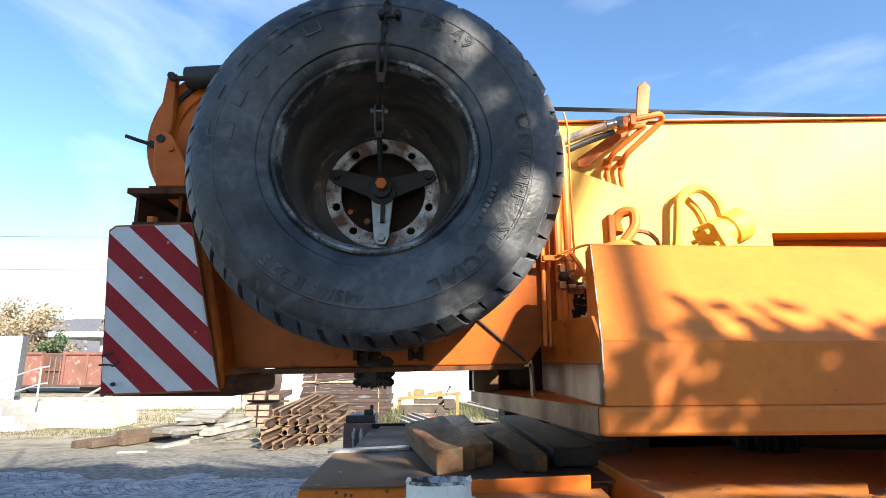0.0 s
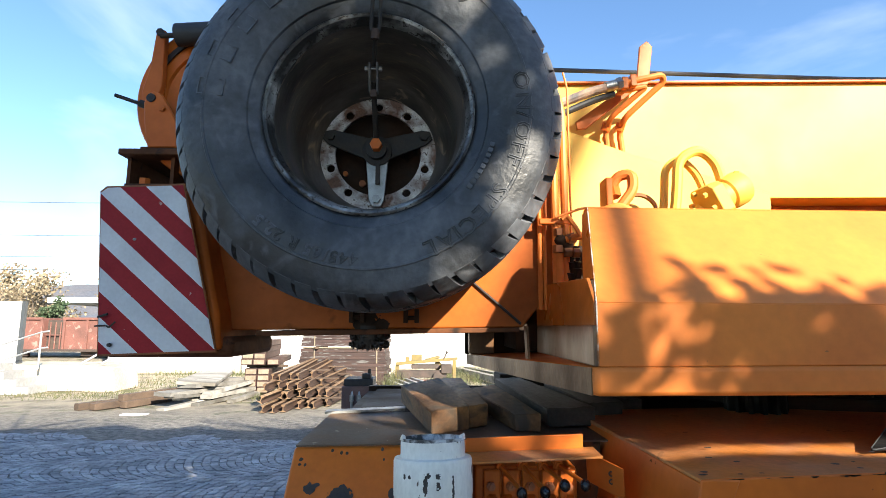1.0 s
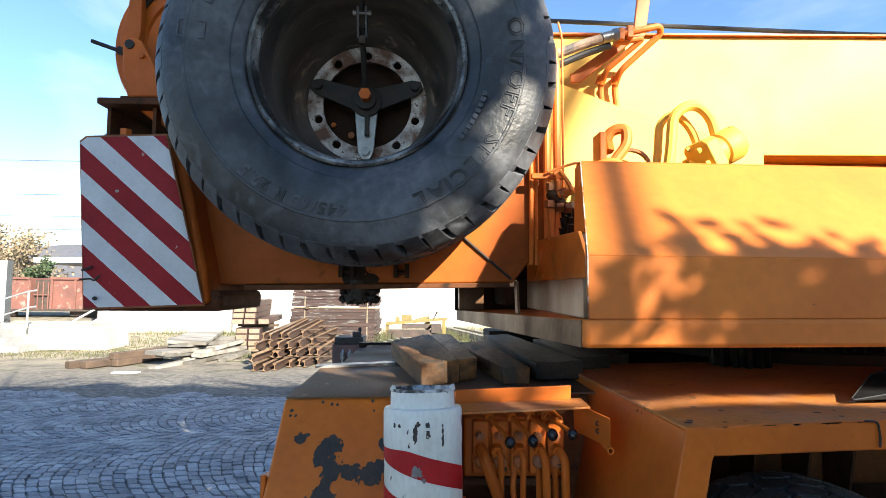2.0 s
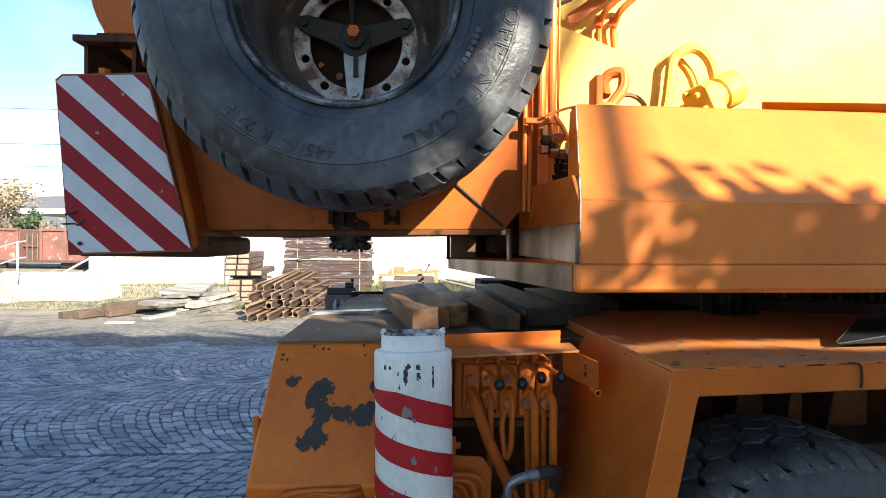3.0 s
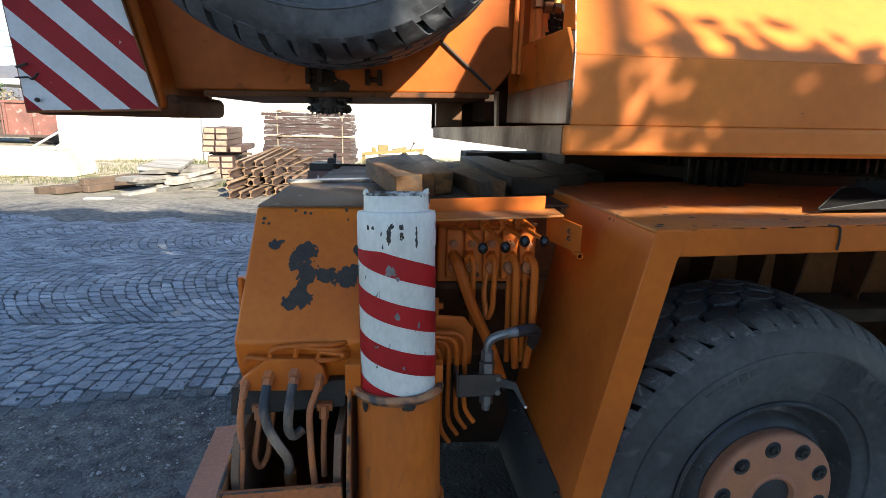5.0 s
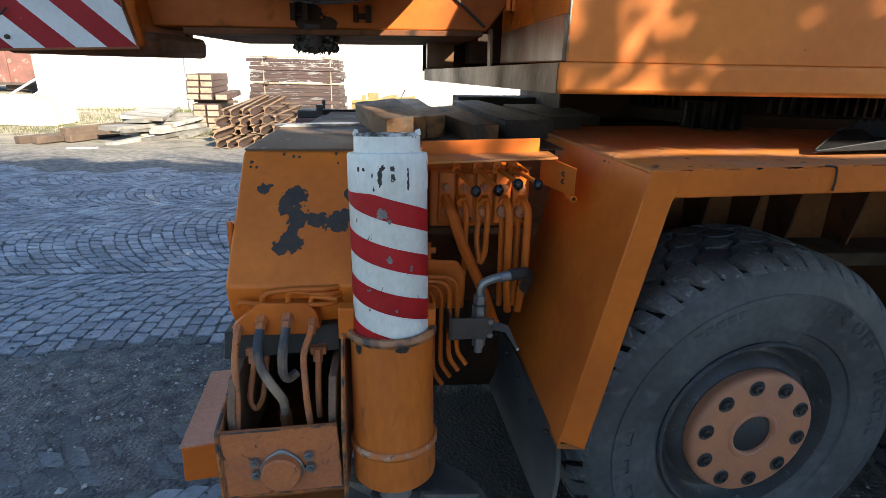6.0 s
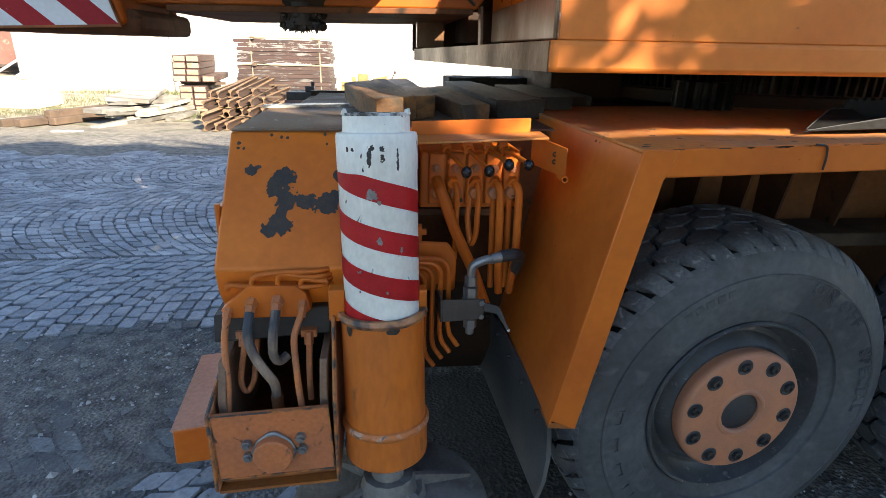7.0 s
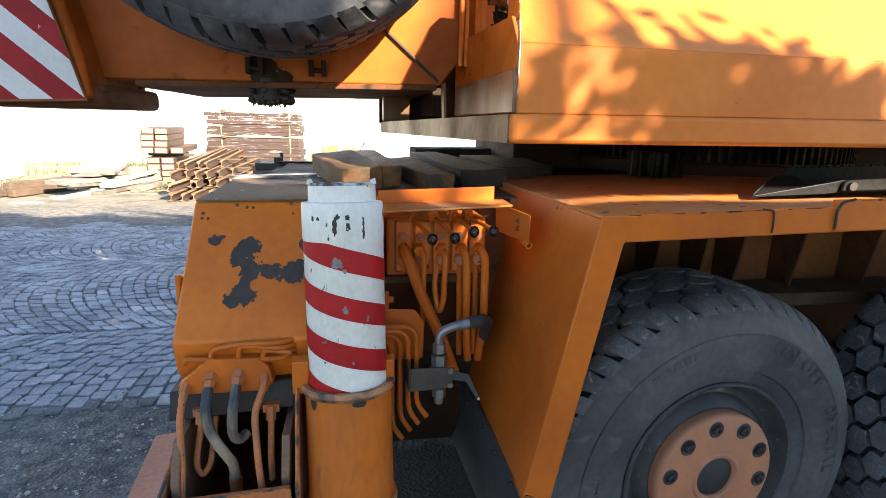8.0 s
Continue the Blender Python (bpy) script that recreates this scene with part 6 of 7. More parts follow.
BPIPES = [([(0.308, 2.12, 1.258), (0.318, 2.07, 1.235), (0.36, 2.07, 1.12), (0.425, 2.09, 0.98), (0.47, 2.12, 0.86)], 0.0165),
          ([(0.355, 2.12, 1.258), (0.365, 2.09, 1.24), (0.366, 2.1, 1.05), (0.355, 2.14, 0.9)], 0.0085),
          ([(0.42, 2.12, 1.258), (0.428, 2.09, 1.24), (0.425, 2.09, 1.1), (0.412, 2.1, 1.06), (0.4, 2.12, 1.15), (0.42, 2.13, 1.25)], 0.0085),
          ([(0.478, 2.12, 1.258), (0.488, 2.08, 1.24), (0.494, 2.08, 1.0), (0.505, 2.1, 0.91)], 0.012),
          ([(0.465, 2.14, 1.24), (0.476, 2.12, 1.2), (0.482, 2.12, 0.92)], 0.009),
          ([(0.53, 2.12, 1.258), (0.543, 2.08, 1.24), (0.545, 2.08, 1.05), (0.537, 2.1, 0.91)], 0.012),
          ([(0.515, 2.14, 1.24), (0.524, 2.12, 1.2), (0.527, 2.12, 0.92)], 0.009)]
for pts_, r_ in BPIPES:
    part("pipe", Shape().tube(pts_, r_, 10, 0.03), ORANGE, bank)
part("small_hook", Shape().box(0.243, 0.262, 2.04, 2.05, 1.1, 1.15).box(0.262, 0.275, 2.04, 2.05, 1.12, 1.135), ORANGE, bank)

# ---- shut-off valve ----
cock = thing("shut_off_valve", (0.39, 1.96, 0.87), "steel shut-off valve with a hose elbow on a grey bracket", "valve")
part("bracket", Shape().prism([(0.312, 0.906), (0.425, 0.912), (0.43, 0.972), (0.312, 0.972)], "y", 1.921, 1.927).box(0.306, 0.312, 1.921, 2.05, 0.906, 0.972), surf("dark_worn_bracket", (0.07, 0.055, 0.045), (0.045, 0.036, 0.031), 12, 0.55, bump=0.1), cock, bevel=0.002)
part("valve_body", Shape().hexnut((0.392, 1.95, 0.96), (0.392, 1.95, 1.0), 0.021).hexnut((0.392, 1.95, 1.005), (0.392, 1.95, 1.03), 0.018).rod((0.392, 1.95, 0.93), (0.392, 1.95, 0.96), 0.024), STEEL, cock, "grey steel valve body")
part("lower_nut", Shape().hexnut((0.394, 1.95, 0.875), (0.394, 1.95, 0.9), 0.019).rod((0.394, 1.95, 0.855), (0.394, 1.95, 0.92), 0.012), STEEL, cock)
part("elbow", Shape().tube([(0.392, 1.95, 1.02), (0.393, 1.95, 1.06), (0.42, 1.95, 1.075), (0.455, 1.955, 1.08)], 0.0125, 10, 0.03).rod((0.445, 1.953, 1.079), (0.475, 1.957, 1.083), 0.015), STEEL, cock)
part("hose", Shape().tube([(0.47, 1.957, 1.083), (0.515, 1.97, 1.085), (0.545, 2.02, 1.06), (0.55, 2.1, 0.98), (0.55, 2.2, 0.9)], 0.017, 10, 0.05), RUBBER_DARK, cock, "black rubber hose")
part("handle", Shape().hexa([(0.425, 1.914, 0.94), (0.46, 1.914, 0.932), (0.46, 1.918, 0.932), (0.425, 1.918, 0.94)], [(0.425, 1.914, 0.966), (0.468, 1.914, 0.952), (0.468, 1.918, 0.952), (0.425, 1.918, 0.966)]).hexa([(0.492, 1.908, 0.882), (0.5, 1.908, 0.88), (0.5, 1.912, 0.88), (0.492, 1.912, 0.882)], [(0.458, 1.914, 0.938), (0.469, 1.914, 0.95), (0.469, 1.918, 0.95), (0.458, 1.918, 0.938)]), RIM_GREY, cock, "flat grey steel handle")
part("handle_tip", Shape().ball((0.497, 1.91, 0.881), 0.0045), CANOPY, cock, "white tip")
for x, z in ((0.419, 0.963), (0.419, 0.922)):
    part("screw", Shape().hexnut((x, 1.922, z), (x, 1.914, z), 0.008), STEEL, cock)

# flaked paint on the cabinet's slanting face
cu, cv = Vector((1, 0, 0)), Vector((0, 0.295, 0.303)).normalized()
nrm = Vector((0, -0.303, 0.295)).normalized()
c0 = Vector((0, 2.22, 1.375)) + nrm * 0.0012


def on_face(u, v):
    """u: metres along x; v: height z on the slope."""
    return c0 + cu * u + cv * ((v - 1.375) / cv.z)


part("bare_primer", flakes(on_face, [(-0.118, 1.268, 0.032, 0.02), (-0.138, 1.245, 0.022, 0.025), (-0.105, 1.215, 0.028, 0.03), (-0.05, 1.212, 0.035, 0.016), (0.0, 1.205, 0.035, 0.022), (0.03, 1.222, 0.03, 0.014), (-0.12, 1.165, 0.03, 0.025), (-0.14, 1.152, 0.03, 0.016), (-0.115, 1.19, 0.014, 0.02)], 0.0028, 1.5, 0.75), PRIMER, cab, "dark bare primer patch", smooth=0)
part("bare_primer", flakes(on_face, [(-0.207, 1.283, 0.016, 0.013), (-0.19, 1.29, 0.012, 0.005)], 0.0028, 7.5, 0.6), PRIMER, cab, smooth=0)
part("bare_primer", flakes(on_face, [(0.03, 1.27, 0.012, 0.014)], 0.0028, 3.5, 0.6), PRIMER, cab, smooth=0)

# paint chipped off the carrier's edges
rnd = random.Random(17)
for i in range(24):
    c = (0.74 + 0.052 * i + rnd.uniform(-0.02, 0.02), 0.0, rnd.uniform(0.006, 0.02), rnd.uniform(0.002, 0.004))
    part("worn_edge", flakes(lambda u, v: Vector((u, 1.7008 if u > 1.297 else 1.7032, fz(u) + (0.015 if u > 1.297 else 0.001) - abs(v))), [c], 0.002, c[0] * 9, 0.7), PRIMER, carrier, "dark chip in the fender edge", smooth=0)
for i in range(16):
    x, y = 0.72 + rnd.random() ** 2 * 0.9, 1.72 + rnd.random() ** 2 * 0.5
    part("worn_spot", flakes(lambda u, v: Vector((u, v, fz(u) + 0.0016)), [(x, y, rnd.uniform(0.004, 0.01), rnd.uniform(0.004, 0.008))], 0.002, i * 3.1, 0.6), PRIMER, fender_top, smooth=0)
for i in range(14):
    x = -0.26 + 0.48 * rnd.random()
    z = 1.372 - rnd.random() ** 3 * 0.24
    part("worn_spot", flakes(on_face, [(x, z, rnd.uniform(0.003, 0.006), rnd.uniform(0.003, 0.005))], 0.0016, i * 2.3, 0.6), PRIMER, cab, smooth=0)

# ---- timbers on the deck ----
def timber(corners_low, corners_high, mat, label):
    s = Shape().hexa(corners_low, corners_high)
    ob = solo("timber_beam", s, mat, label, "timber beam", "timbers on the deck", smooth=20)
    bm = bmesh.new()
    bm.from_mesh(ob.data)
    bmesh.ops.bevel(bm, geom=list(bm.edges), offset=0.004, segments=1, affect="EDGES")
    bmesh.ops.subdivide_edges(bm, edges=[e for e in bm.edges if e.calc_length() > 0.05], cuts=7, use_grid_fill=True)
    for v in bm.verts:
        w = v.co + ob.location
        v.co += Vector([noise.noise((w.x * 14 + k * 9, w.y * 5, w.z * 22)) * 0.003 for k in range(3)])
        v.co.z += 0.0025 * noise.noise((w.x * 60, w.y * 4, 3.0))
    bm.to_mesh(ob.data)
    bm.free()
    return ob


def baulk(near_l, near_r, far_r, far_l, z0, z1, mat, label):
    low = [(*p, z0) for p in (near_l, near_r, far_r, far_l)]
    high = [(near_l[0] - 0.004, near_l[1] + 0.006, z1 - 0.004), (near_r[0] + 0.003, near_r[1] + 0.004, z1), (*far_r, z1 + 0.004), (*far_l, z1)]
    timber(low, high, mat, label)


baulk((0.139, 2.362), (0.268, 2.475), (0.173, 3.486), (-0.01, 3.143), 1.382, 1.461, TIMBER, "thick oil-stained brown timber baulk lying on the deck")
baulk((0.272, 2.479), (0.338, 2.54), (0.29, 3.5), (0.178, 3.48), 1.382, 1.461, TIMBER, "long rough brown timber beam with a blackened top")
baulk((0.422, 2.425), (0.512, 2.43), (0.45, 3.3), (0.31, 3.2), 1.382, 1.443, TIMBER, "oil-stained brown timber beam beside a thicker one")
baulk((0.55, 2.48), (0.72, 2.5), (0.62, 3.6), (0.48, 3.55), 1.39, 1.455, TIMBER_DARK, "near-black timber beam under the slewing deck")
baulk((0.73, 2.6), (0.86, 2.62), (0.88, 3.3), (0.7, 3.3), 1.408, 1.458, TIMBER_DARK, "short near-black timber beside the slew ring")
baulk((0.87, 2.74), (0.985, 2.75), (1.0, 3.18), (0.89, 3.18), 1.406, 1.45, TIMBER_DARK, "short near-black timber block beside the slew ring")
baulk((0.52, 3.63), (1.2, 3.65), (1.2, 3.85), (0.5, 3.8), 1.405, 1.475, TIMBER_DARK, "near-black timber laid across behind the beams")

# ---- black tray-shaped chock on the fender ----
chock = thing("wheel_chock", (1.45, 1.95, fz(1.45)), "black open tray-shaped wheel chock lying on the orange fender", "wheel chock")


def fender_plate(points, y0, y1):
    """An upright plate on the fender: (x, height over the sheet) round its outline."""
    return Shape().prism([(x, fz(x) + h) for x, h in points], "y", y0, y1)


part("cheek", fender_plate([(1.229, 0.0), (1.445, 0.001), (1.49, 0.004), (1.502, 0.036), (1.48, 0.033)], 1.894, 1.902), CHOCK, chock, bevel=0.0015)
part("side_rail", fender_plate([(1.488, 0.008), (1.95, 0.004), (1.95, 0.046), (1.505, 0.038), (1.494, 0.032)], 1.882, 1.894), CHOCK, chock, bevel=0.004)
part("back_wall", fender_plate([(1.47, 0.0), (1.95, 0.0), (1.95, 0.052), (1.506, 0.052), (1.502, 0.034), (1.475, 0.033)], 2.1, 2.108), CHOCK, chock, bevel=0.0015)
part("ramp", Shape().hexa([(1.232, 1.902, fz(1.232) + 0.001), (1.44, 1.902, fz(1.44) + 0.001), (1.53, 2.1, fz(1.53) + 0.001), (1.45, 2.1, fz(1.45) + 0.001)], [(1.234, 1.902, fz(1.232) + 0.005), (1.44, 1.902, fz(1.44) + 0.006), (1.53, 2.1, fz(1.53) + 0.03), (1.455, 2.1, fz(1.45) + 0.028)]), CHOCK, chock, bevel=0.0015)
part("floor_plate", Shape().hexa([(1.44, 1.902, fz(1.44) + 0.001), (1.95, 1.902, fz(1.95) + 0.001), (1.95, 2.1, fz(1.95) + 0.001), (1.53, 2.1, fz(1.53) + 0.001)], [(1.44, 1.902, fz(1.44) + 0.005), (1.95, 1.902, fz(1.95) + 0.005), (1.95, 2.1, fz(1.95) + 0.005), (1.53, 2.1, fz(1.53) + 0.005)]), CHOCK, chock)
part("worn_edge", Shape().tube([(1.231, 1.893, fz(1.231) + 0.003), (1.48, 1.893, fz(1.48) + 0.034), (1.502, 1.893, fz(1.502) + 0.038)], 0.0014, 6, 0.01), RIM_GREY, chock)
part("worn_edge", Shape().tube([(1.236, 1.905, fz(1.236) + 0.005), (1.455, 2.1, fz(1.455) + 0.029), (1.475, 2.1, fz(1.475) + 0.034)], 0.0014, 6, 0.01), RIM_GREY, chock)
for k in range(16):
    x = 1.51 + 0.027 * k
    part("back_tooth", Shape().box(x, x + 0.014, 2.099, 2.109, fz(x) + 0.05, fz(x) + 0.058), CHOCK, chock)
part("bolt", Shape().rod((1.515, 1.884, fz(1.515) + 0.022), (1.515, 1.874, fz(1.515) + 0.022), 0.012), STEEL_DARK, chock)


# ---- yard behind the crane ----
def rail_mesh():
    """One flat-bottomed rail, 3 m, lying along y, origin at the near end's foot."""
    prof = [(-0.0625, 0), (0.0625, 0), (0.0625, 0.01), (0.012, 0.028), (0.008, 0.05), (0.008, 0.1), (0.034, 0.115), (0.036, 0.142), (0.03, 0.149), (-0.03, 0.149), (-0.036, 0.142), (-0.034, 0.115), (-0.008, 0.1), (-0.008, 0.05), (-0.012, 0.028), (-0.0625, 0.01)]
    me = Shape().prism(prof, "y", 0, 3.2).mesh("steel_rail", RUST_RAIL, 30)
    me.materials.append(RAIL_HEAD)
    for p in me.polygons:
        # Tops and near ends coloured lighter, as where sun strikes; sides stay dark.
        if (p.center.z > 0.12 and p.normal.z > 0.2) or p.normal.y < -0.9:
            p.material_index = 1
    return me


RAIL = rail_mesh()
rnd = random.Random(11)


def steel_rail(m):
    ob = new("steel_rail", RAIL)
    ob.matrix_world = m
    return tagged(ob, "rusty brown railway rail in a loose pile", "rail", "pile of rails")


lay = ((0.0, 7, -3.3, 11.75, 0.6), (0.19, 7, -3.35, 12.05, 1.8), (0.36, 6, -3.4, 12.4, 2.8), (0.52, 5, -3.45, 12.75, 3.6))
for k, (z, count, xs_, ys_, rise) in enumerate(lay):
    for i in range(count):
        x = xs_ + 0.19 * i + rnd.uniform(-0.03, 0.03)
        steel_rail(pose(x, ys_ + 0.16 * i + rnd.uniform(-0.3, 0.2), z + 0.012, rise + rnd.uniform(0.0, 0.8), rnd.choice((0, 0, 0, 9, -12, 24)), rnd.uniform(-7, -1)))
    for q in (0.5, 1.7):
        solo("rail_bearer", Shape().block(pose(xs_ + 0.1 * count + 0.1 * q, ys_ + q + 0.5, z + 0.19 - 0.019, 0, 0, 8), 0.22 * count, 0.07, 0.03), BROWN_TIMBER, "thin wooden bearer between layers of rails", "bearer", "rail bearers")


def sleeper(x, y, z, turn=7, length=2.4):
    """A sawn timber seen end on."""
    th = thing("sawn_timber", (x, y, z), "brown stained sawn timber with a pale end in a stack", "timber", "stack of sawn timbers")
    q = pose(x, y + length / 2, z + 0.075, 0, 0, turn)
    part("body", Shape().block(q, 0.29, length, 0.146), SLEEPER, th, bevel=0.006)
    part("end_face", Shape().block(q @ Matrix.Translation((0, -length / 2 - 0.002, 0)), 0.25, 0.008, 0.112), SLEEPER_END, th, "pale sawn end")


for row in range(4):
    for c in range(2):
        sleeper(-4.65 + 0.31 * c, 14.6 + rnd.uniform(-0.03, 0.03), 0.05 + 0.152 * row)
for row in range(4):
    for c in range(2):
        sleeper(-4.8 + 0.31 * c + 0.015 * row, 14.68 + rnd.uniform(-0.03, 0.03), 0.74 + 0.152 * row)
sleeper(-4.15, 14.75, 0.74)
for z in (0.0, 0.67):
    solo("stack_bearer", Shape().box(-4.75, -3.7, 15.0, 15.1, z, z + 0.06), BROWN_TIMBER, "dark wooden bearer under the timber stack", "bearer", "stack bearers")

# tall banded stack of red-brown boards
stack = thing("board_stack", (-2.25, 15.9, 0.0), "tall stack of flaking red-brown boards held by pale straps", "board stack")
zz = 0.08
for layer, (w, n) in enumerate(((2.34, 11), (2.3, 6))):
    for i in range(n):
        h = 0.095
        part("board", Shape().block(pose(-2.3 + rnd.uniform(-0.03, 0.03), 15.9, zz + h / 2, 0, 0, -3), w + rnd.uniform(-0.06, 0.06), 1.0 + rnd.uniform(-0.02, 0.04), h - 0.006), PLANK_FLAKED if layer else PLANK_RED, stack, smooth=0)
        zz += h
    for x in (-3.0, -1.55):
        part("bearer", Shape().block(pose(x, 15.9, zz + 0.03, 0, 0, -3), 0.09, 1.1, 0.06), BROWN_TIMBER, stack)
    part("pale_lath", Shape().block(pose(-2.25, 15.385, zz + 0.03, 0, 0, -3), 2.36, 0.03, 0.035), SLEEPER_END, stack)
    zz += 0.06
for x in (-3.1, -1.4):
    part("strap", Shape().block(pose(x, 15.39 - 0.05 * (x + 2.25), 0.9, 0, 0, -3), 0.03, 0.006, 1.7), SLEEPER_END, stack, "pale strap")

# control pedestal just beyond the carrier
ped = thing("equipment_pedestal", (-0.72, 6.9, 0.0), "dark capped brown equipment box with two pipes", "equipment box")
part("body", Shape().box(-0.9, -0.54, 6.8, 7.2, 0.0, 1.06), surf("brown_grey_sheet", (0.13, 0.06, 0.045), (0.08, 0.045, 0.038), 5, 0.6, bump=0.1), ped, bevel=0.01)
part("cap", Shape().box(-0.88, -0.55, 6.82, 7.2, 1.06, 1.14).box(-0.68, -0.58, 6.85, 6.95, 1.14, 1.2).rod((-0.6, 6.9, 1.2), (-0.6, 6.9, 1.25), 0.02), STEEL_DARK, ped, "black cap", bevel=0.01)
for x in (-0.78, -0.7):
    part("pipe", Shape().tube([(x, 6.78, 0.4), (x, 6.78, 0.94), (x, 6.82, 1.02)], 0.014, 8).hexnut((x, 6.78, 0.9), (x, 6.78, 0.97), 0.026), STEEL, ped)

# heap of grey boards and old beams
for i, (x, y, z, l, w, t) in enumerate(((-5.05, 13.1, 0.06, 2.2, 0.22, 70), (-4.75, 13.55, 0.06, 1.9, 0.22, 73), (-5.1, 13.5, 0.17, 2.3, 0.3, 69), (-4.7, 13.75, 0.17, 1.7, 0.28, 74), (-5.2, 13.35, 0.28, 2.1, 0.5, 68), (-4.8, 13.9, 0.28, 1.7, 0.42, 72), (-5.05, 13.75, 0.36, 1.7, 0.55, 66), (-5.25, 14.1, 0.43, 1.5, 0.6, 64), (-5.3, 13.1, 0.17, 1.1, 0.16, 77), (-4.35, 13.75, 0.06, 1.3, 0.14, 77), (-5.5, 13.3, 0.06, 1.0, 0.14, -45))):
    solo("grey_board", Shape().block(pose(x, y, z, rnd.uniform(-3.5, 3.5), rnd.uniform(-4, 4), t + rnd.uniform(-5, 5)), l, w, 0.085), PLANK_GREY, "weathered grey board in a low heap on the dirt", "board", "heap of boards", bevel=0.003)
TOP_BOARD = [(-5.62, 12.95, 0.43), (-4.78, 13.05, 0.38), (-5.02, 14.75, 0.52), (-5.8, 14.5, 0.5)]
solo("grey_board", Shape().hexa(TOP_BOARD, [(x + 0.01, y, z + 0.075) for x, y, z in TOP_BOARD]), PLANK_GREY, "thick wide weathered grey board lying on a heap", "board", "heap of boards", bevel=0.006)
for i, (x, y, z, t, l) in enumerate(((-6.35, 13.1, 0.08, 66, 2.4), (-6.0, 13.4, 0.08, 70, 2.3), (-6.75, 12.9, 0.07, 62, 1.9), (-6.15, 13.3, 0.21, 68, 1.9))):
    solo("old_beam", Shape().block(pose(x, y, z, 0, 0, t), l, 0.17, 0.14), BROWN_TIMBER, "old cracked brown beam lying on the dirt", "beam", "old beams", bevel=0.012)
solo("white_sheet", Shape().block(pose(-5.7, 11.5, 0.015, 0, 0, 4), 0.5, 0.14, 0.02), CANOPY, "small white sheet lying on the ground", "sheet", bevel=0.004)
for i, (x, y) in enumerate(((-0.62, 15.2), (-0.42, 15.3), (-0.22, 15.4), (-0.05, 15.5))):
    solo("pale_bar", Shape().block(pose(x - 0.15, y, 0.18 + 0.02 * i, 2, 0, 24), 0.09, 1.9, 0.1), GALV, "pale grey steel bar lying on bearers", "bar", "pale bars", bevel=0.006)
for x0, x1, y0, y1 in ((0.95, 2.6, 21.0, 15.0), (1.35, 3.4, 21.0, 14.8)):
    d = Vector((x1 - x0, y1 - y0, 0))
    q = Matrix.Translation(((x0 + x1) / 2, (y0 + y1) / 2, 0.16)) @ d.to_track_quat("X", "Z").to_matrix().to_4x4()
    solo("long_beam", Shape().block(q, d.length, 0.22, 0.2), PLANK_GREY, "long pale grey beam lying along the yard", "beam", "long beams", bevel=0.01)

# yellow rail trolley machine in front of the wall
ym = thing("yellow_machine", (-0.1, 16.3, 0.0), "faded yellow track machine standing among weeds", "machine")
part("top_beam", Shape().block(pose(-0.065, 16.2, 0.752, 0, -4.7, 4), 1.78, 0.1, 0.085), YELLOW, ym, bevel=0.01)
for x in (-0.9, 0.72):
    part("post", Shape().box(x - 0.05, x + 0.05, 16.15, 16.25, 0.0, 0.76 + 0.05 * x), YELLOW, ym, bevel=0.008)
part("housing", Shape().block(pose(-0.36, 16.4, 0.83, 0, 0, 3), 0.3, 0.25, 0.2).block(pose(-0.62, 16.38, 0.78, 0, 0, 3), 0.12, 0.2, 0.16).block(pose(0.1, 16.4, 0.82, 0, -12, 8), 0.42, 0.2, 0.07).rod((0.25, 16.3, 0.62), (0.25, 16.36, 0.62), 0.12), YELLOW, ym, "yellow housing", bevel=0.02)
part("engine", Shape().block(pose(-0.2, 16.3, 0.4, 0, 0, 0), 1.4, 0.35, 0.2).block(pose(-0.1, 16.32, 0.6, 0, 0, 6), 0.8, 0.25, 0.12).rod((-0.65, 16.05, 0.34), (-0.65, 16.3, 0.34), 0.13).rod((0.25, 16.05, 0.34), (0.25, 16.3, 0.34), 0.13).block(pose(0.5, 16.2, 0.55, 0, 0, 0), 0.3, 0.3, 0.25), DARK_METAL, ym, "dark engine and wheels", bevel=0.01)
part("crate", Shape().block(pose(-0.15, 16.1, 0.16, 0, 0, 0), 1.1, 0.3, 0.16), WAGON, ym, "brown crate", bevel=0.01)
part("lever", Shape().rod((0.4, 16.2, 0.78), (0.5, 16.2, 0.98), 0.02).ball((0.51, 16.2, 1.0), 0.04), DARK_METAL, ym)

# white building, platform, ramp wall
hall = thing("white_building", (-1.0, 23.0, 0.0), "long white rendered industrial hall", "building")
part("wall", Shape().box(-11.75, 14.0, 21.0, 21.3, 0.0, 5.4), RENDER, hall)
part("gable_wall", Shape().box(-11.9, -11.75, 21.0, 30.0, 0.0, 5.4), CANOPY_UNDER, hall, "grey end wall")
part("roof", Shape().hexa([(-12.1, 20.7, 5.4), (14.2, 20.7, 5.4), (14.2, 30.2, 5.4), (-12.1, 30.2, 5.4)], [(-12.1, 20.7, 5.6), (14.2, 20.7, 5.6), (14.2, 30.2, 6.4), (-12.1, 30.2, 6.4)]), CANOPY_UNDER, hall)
part("downpipe", Shape().rod((-6.9, 20.93, 0.0), (-6.9, 20.93, 5.3), 0.06), GALV, hall, "grey downpipe")
part("plinth", Shape().box(-11.75, 14.0, 20.97, 21.0, 0.0, 0.3), CONCRETE, hall)

plat = tagged(new("platform"), "low pale concrete loading platform with a ramp end", "platform", kind="structure")
PLACE[plat] = Matrix()
part("deck", Shape().box(-30, -9.1, 15.3, 17.0, 0.0, 0.67), CONCRETE, plat, bevel=0.02)
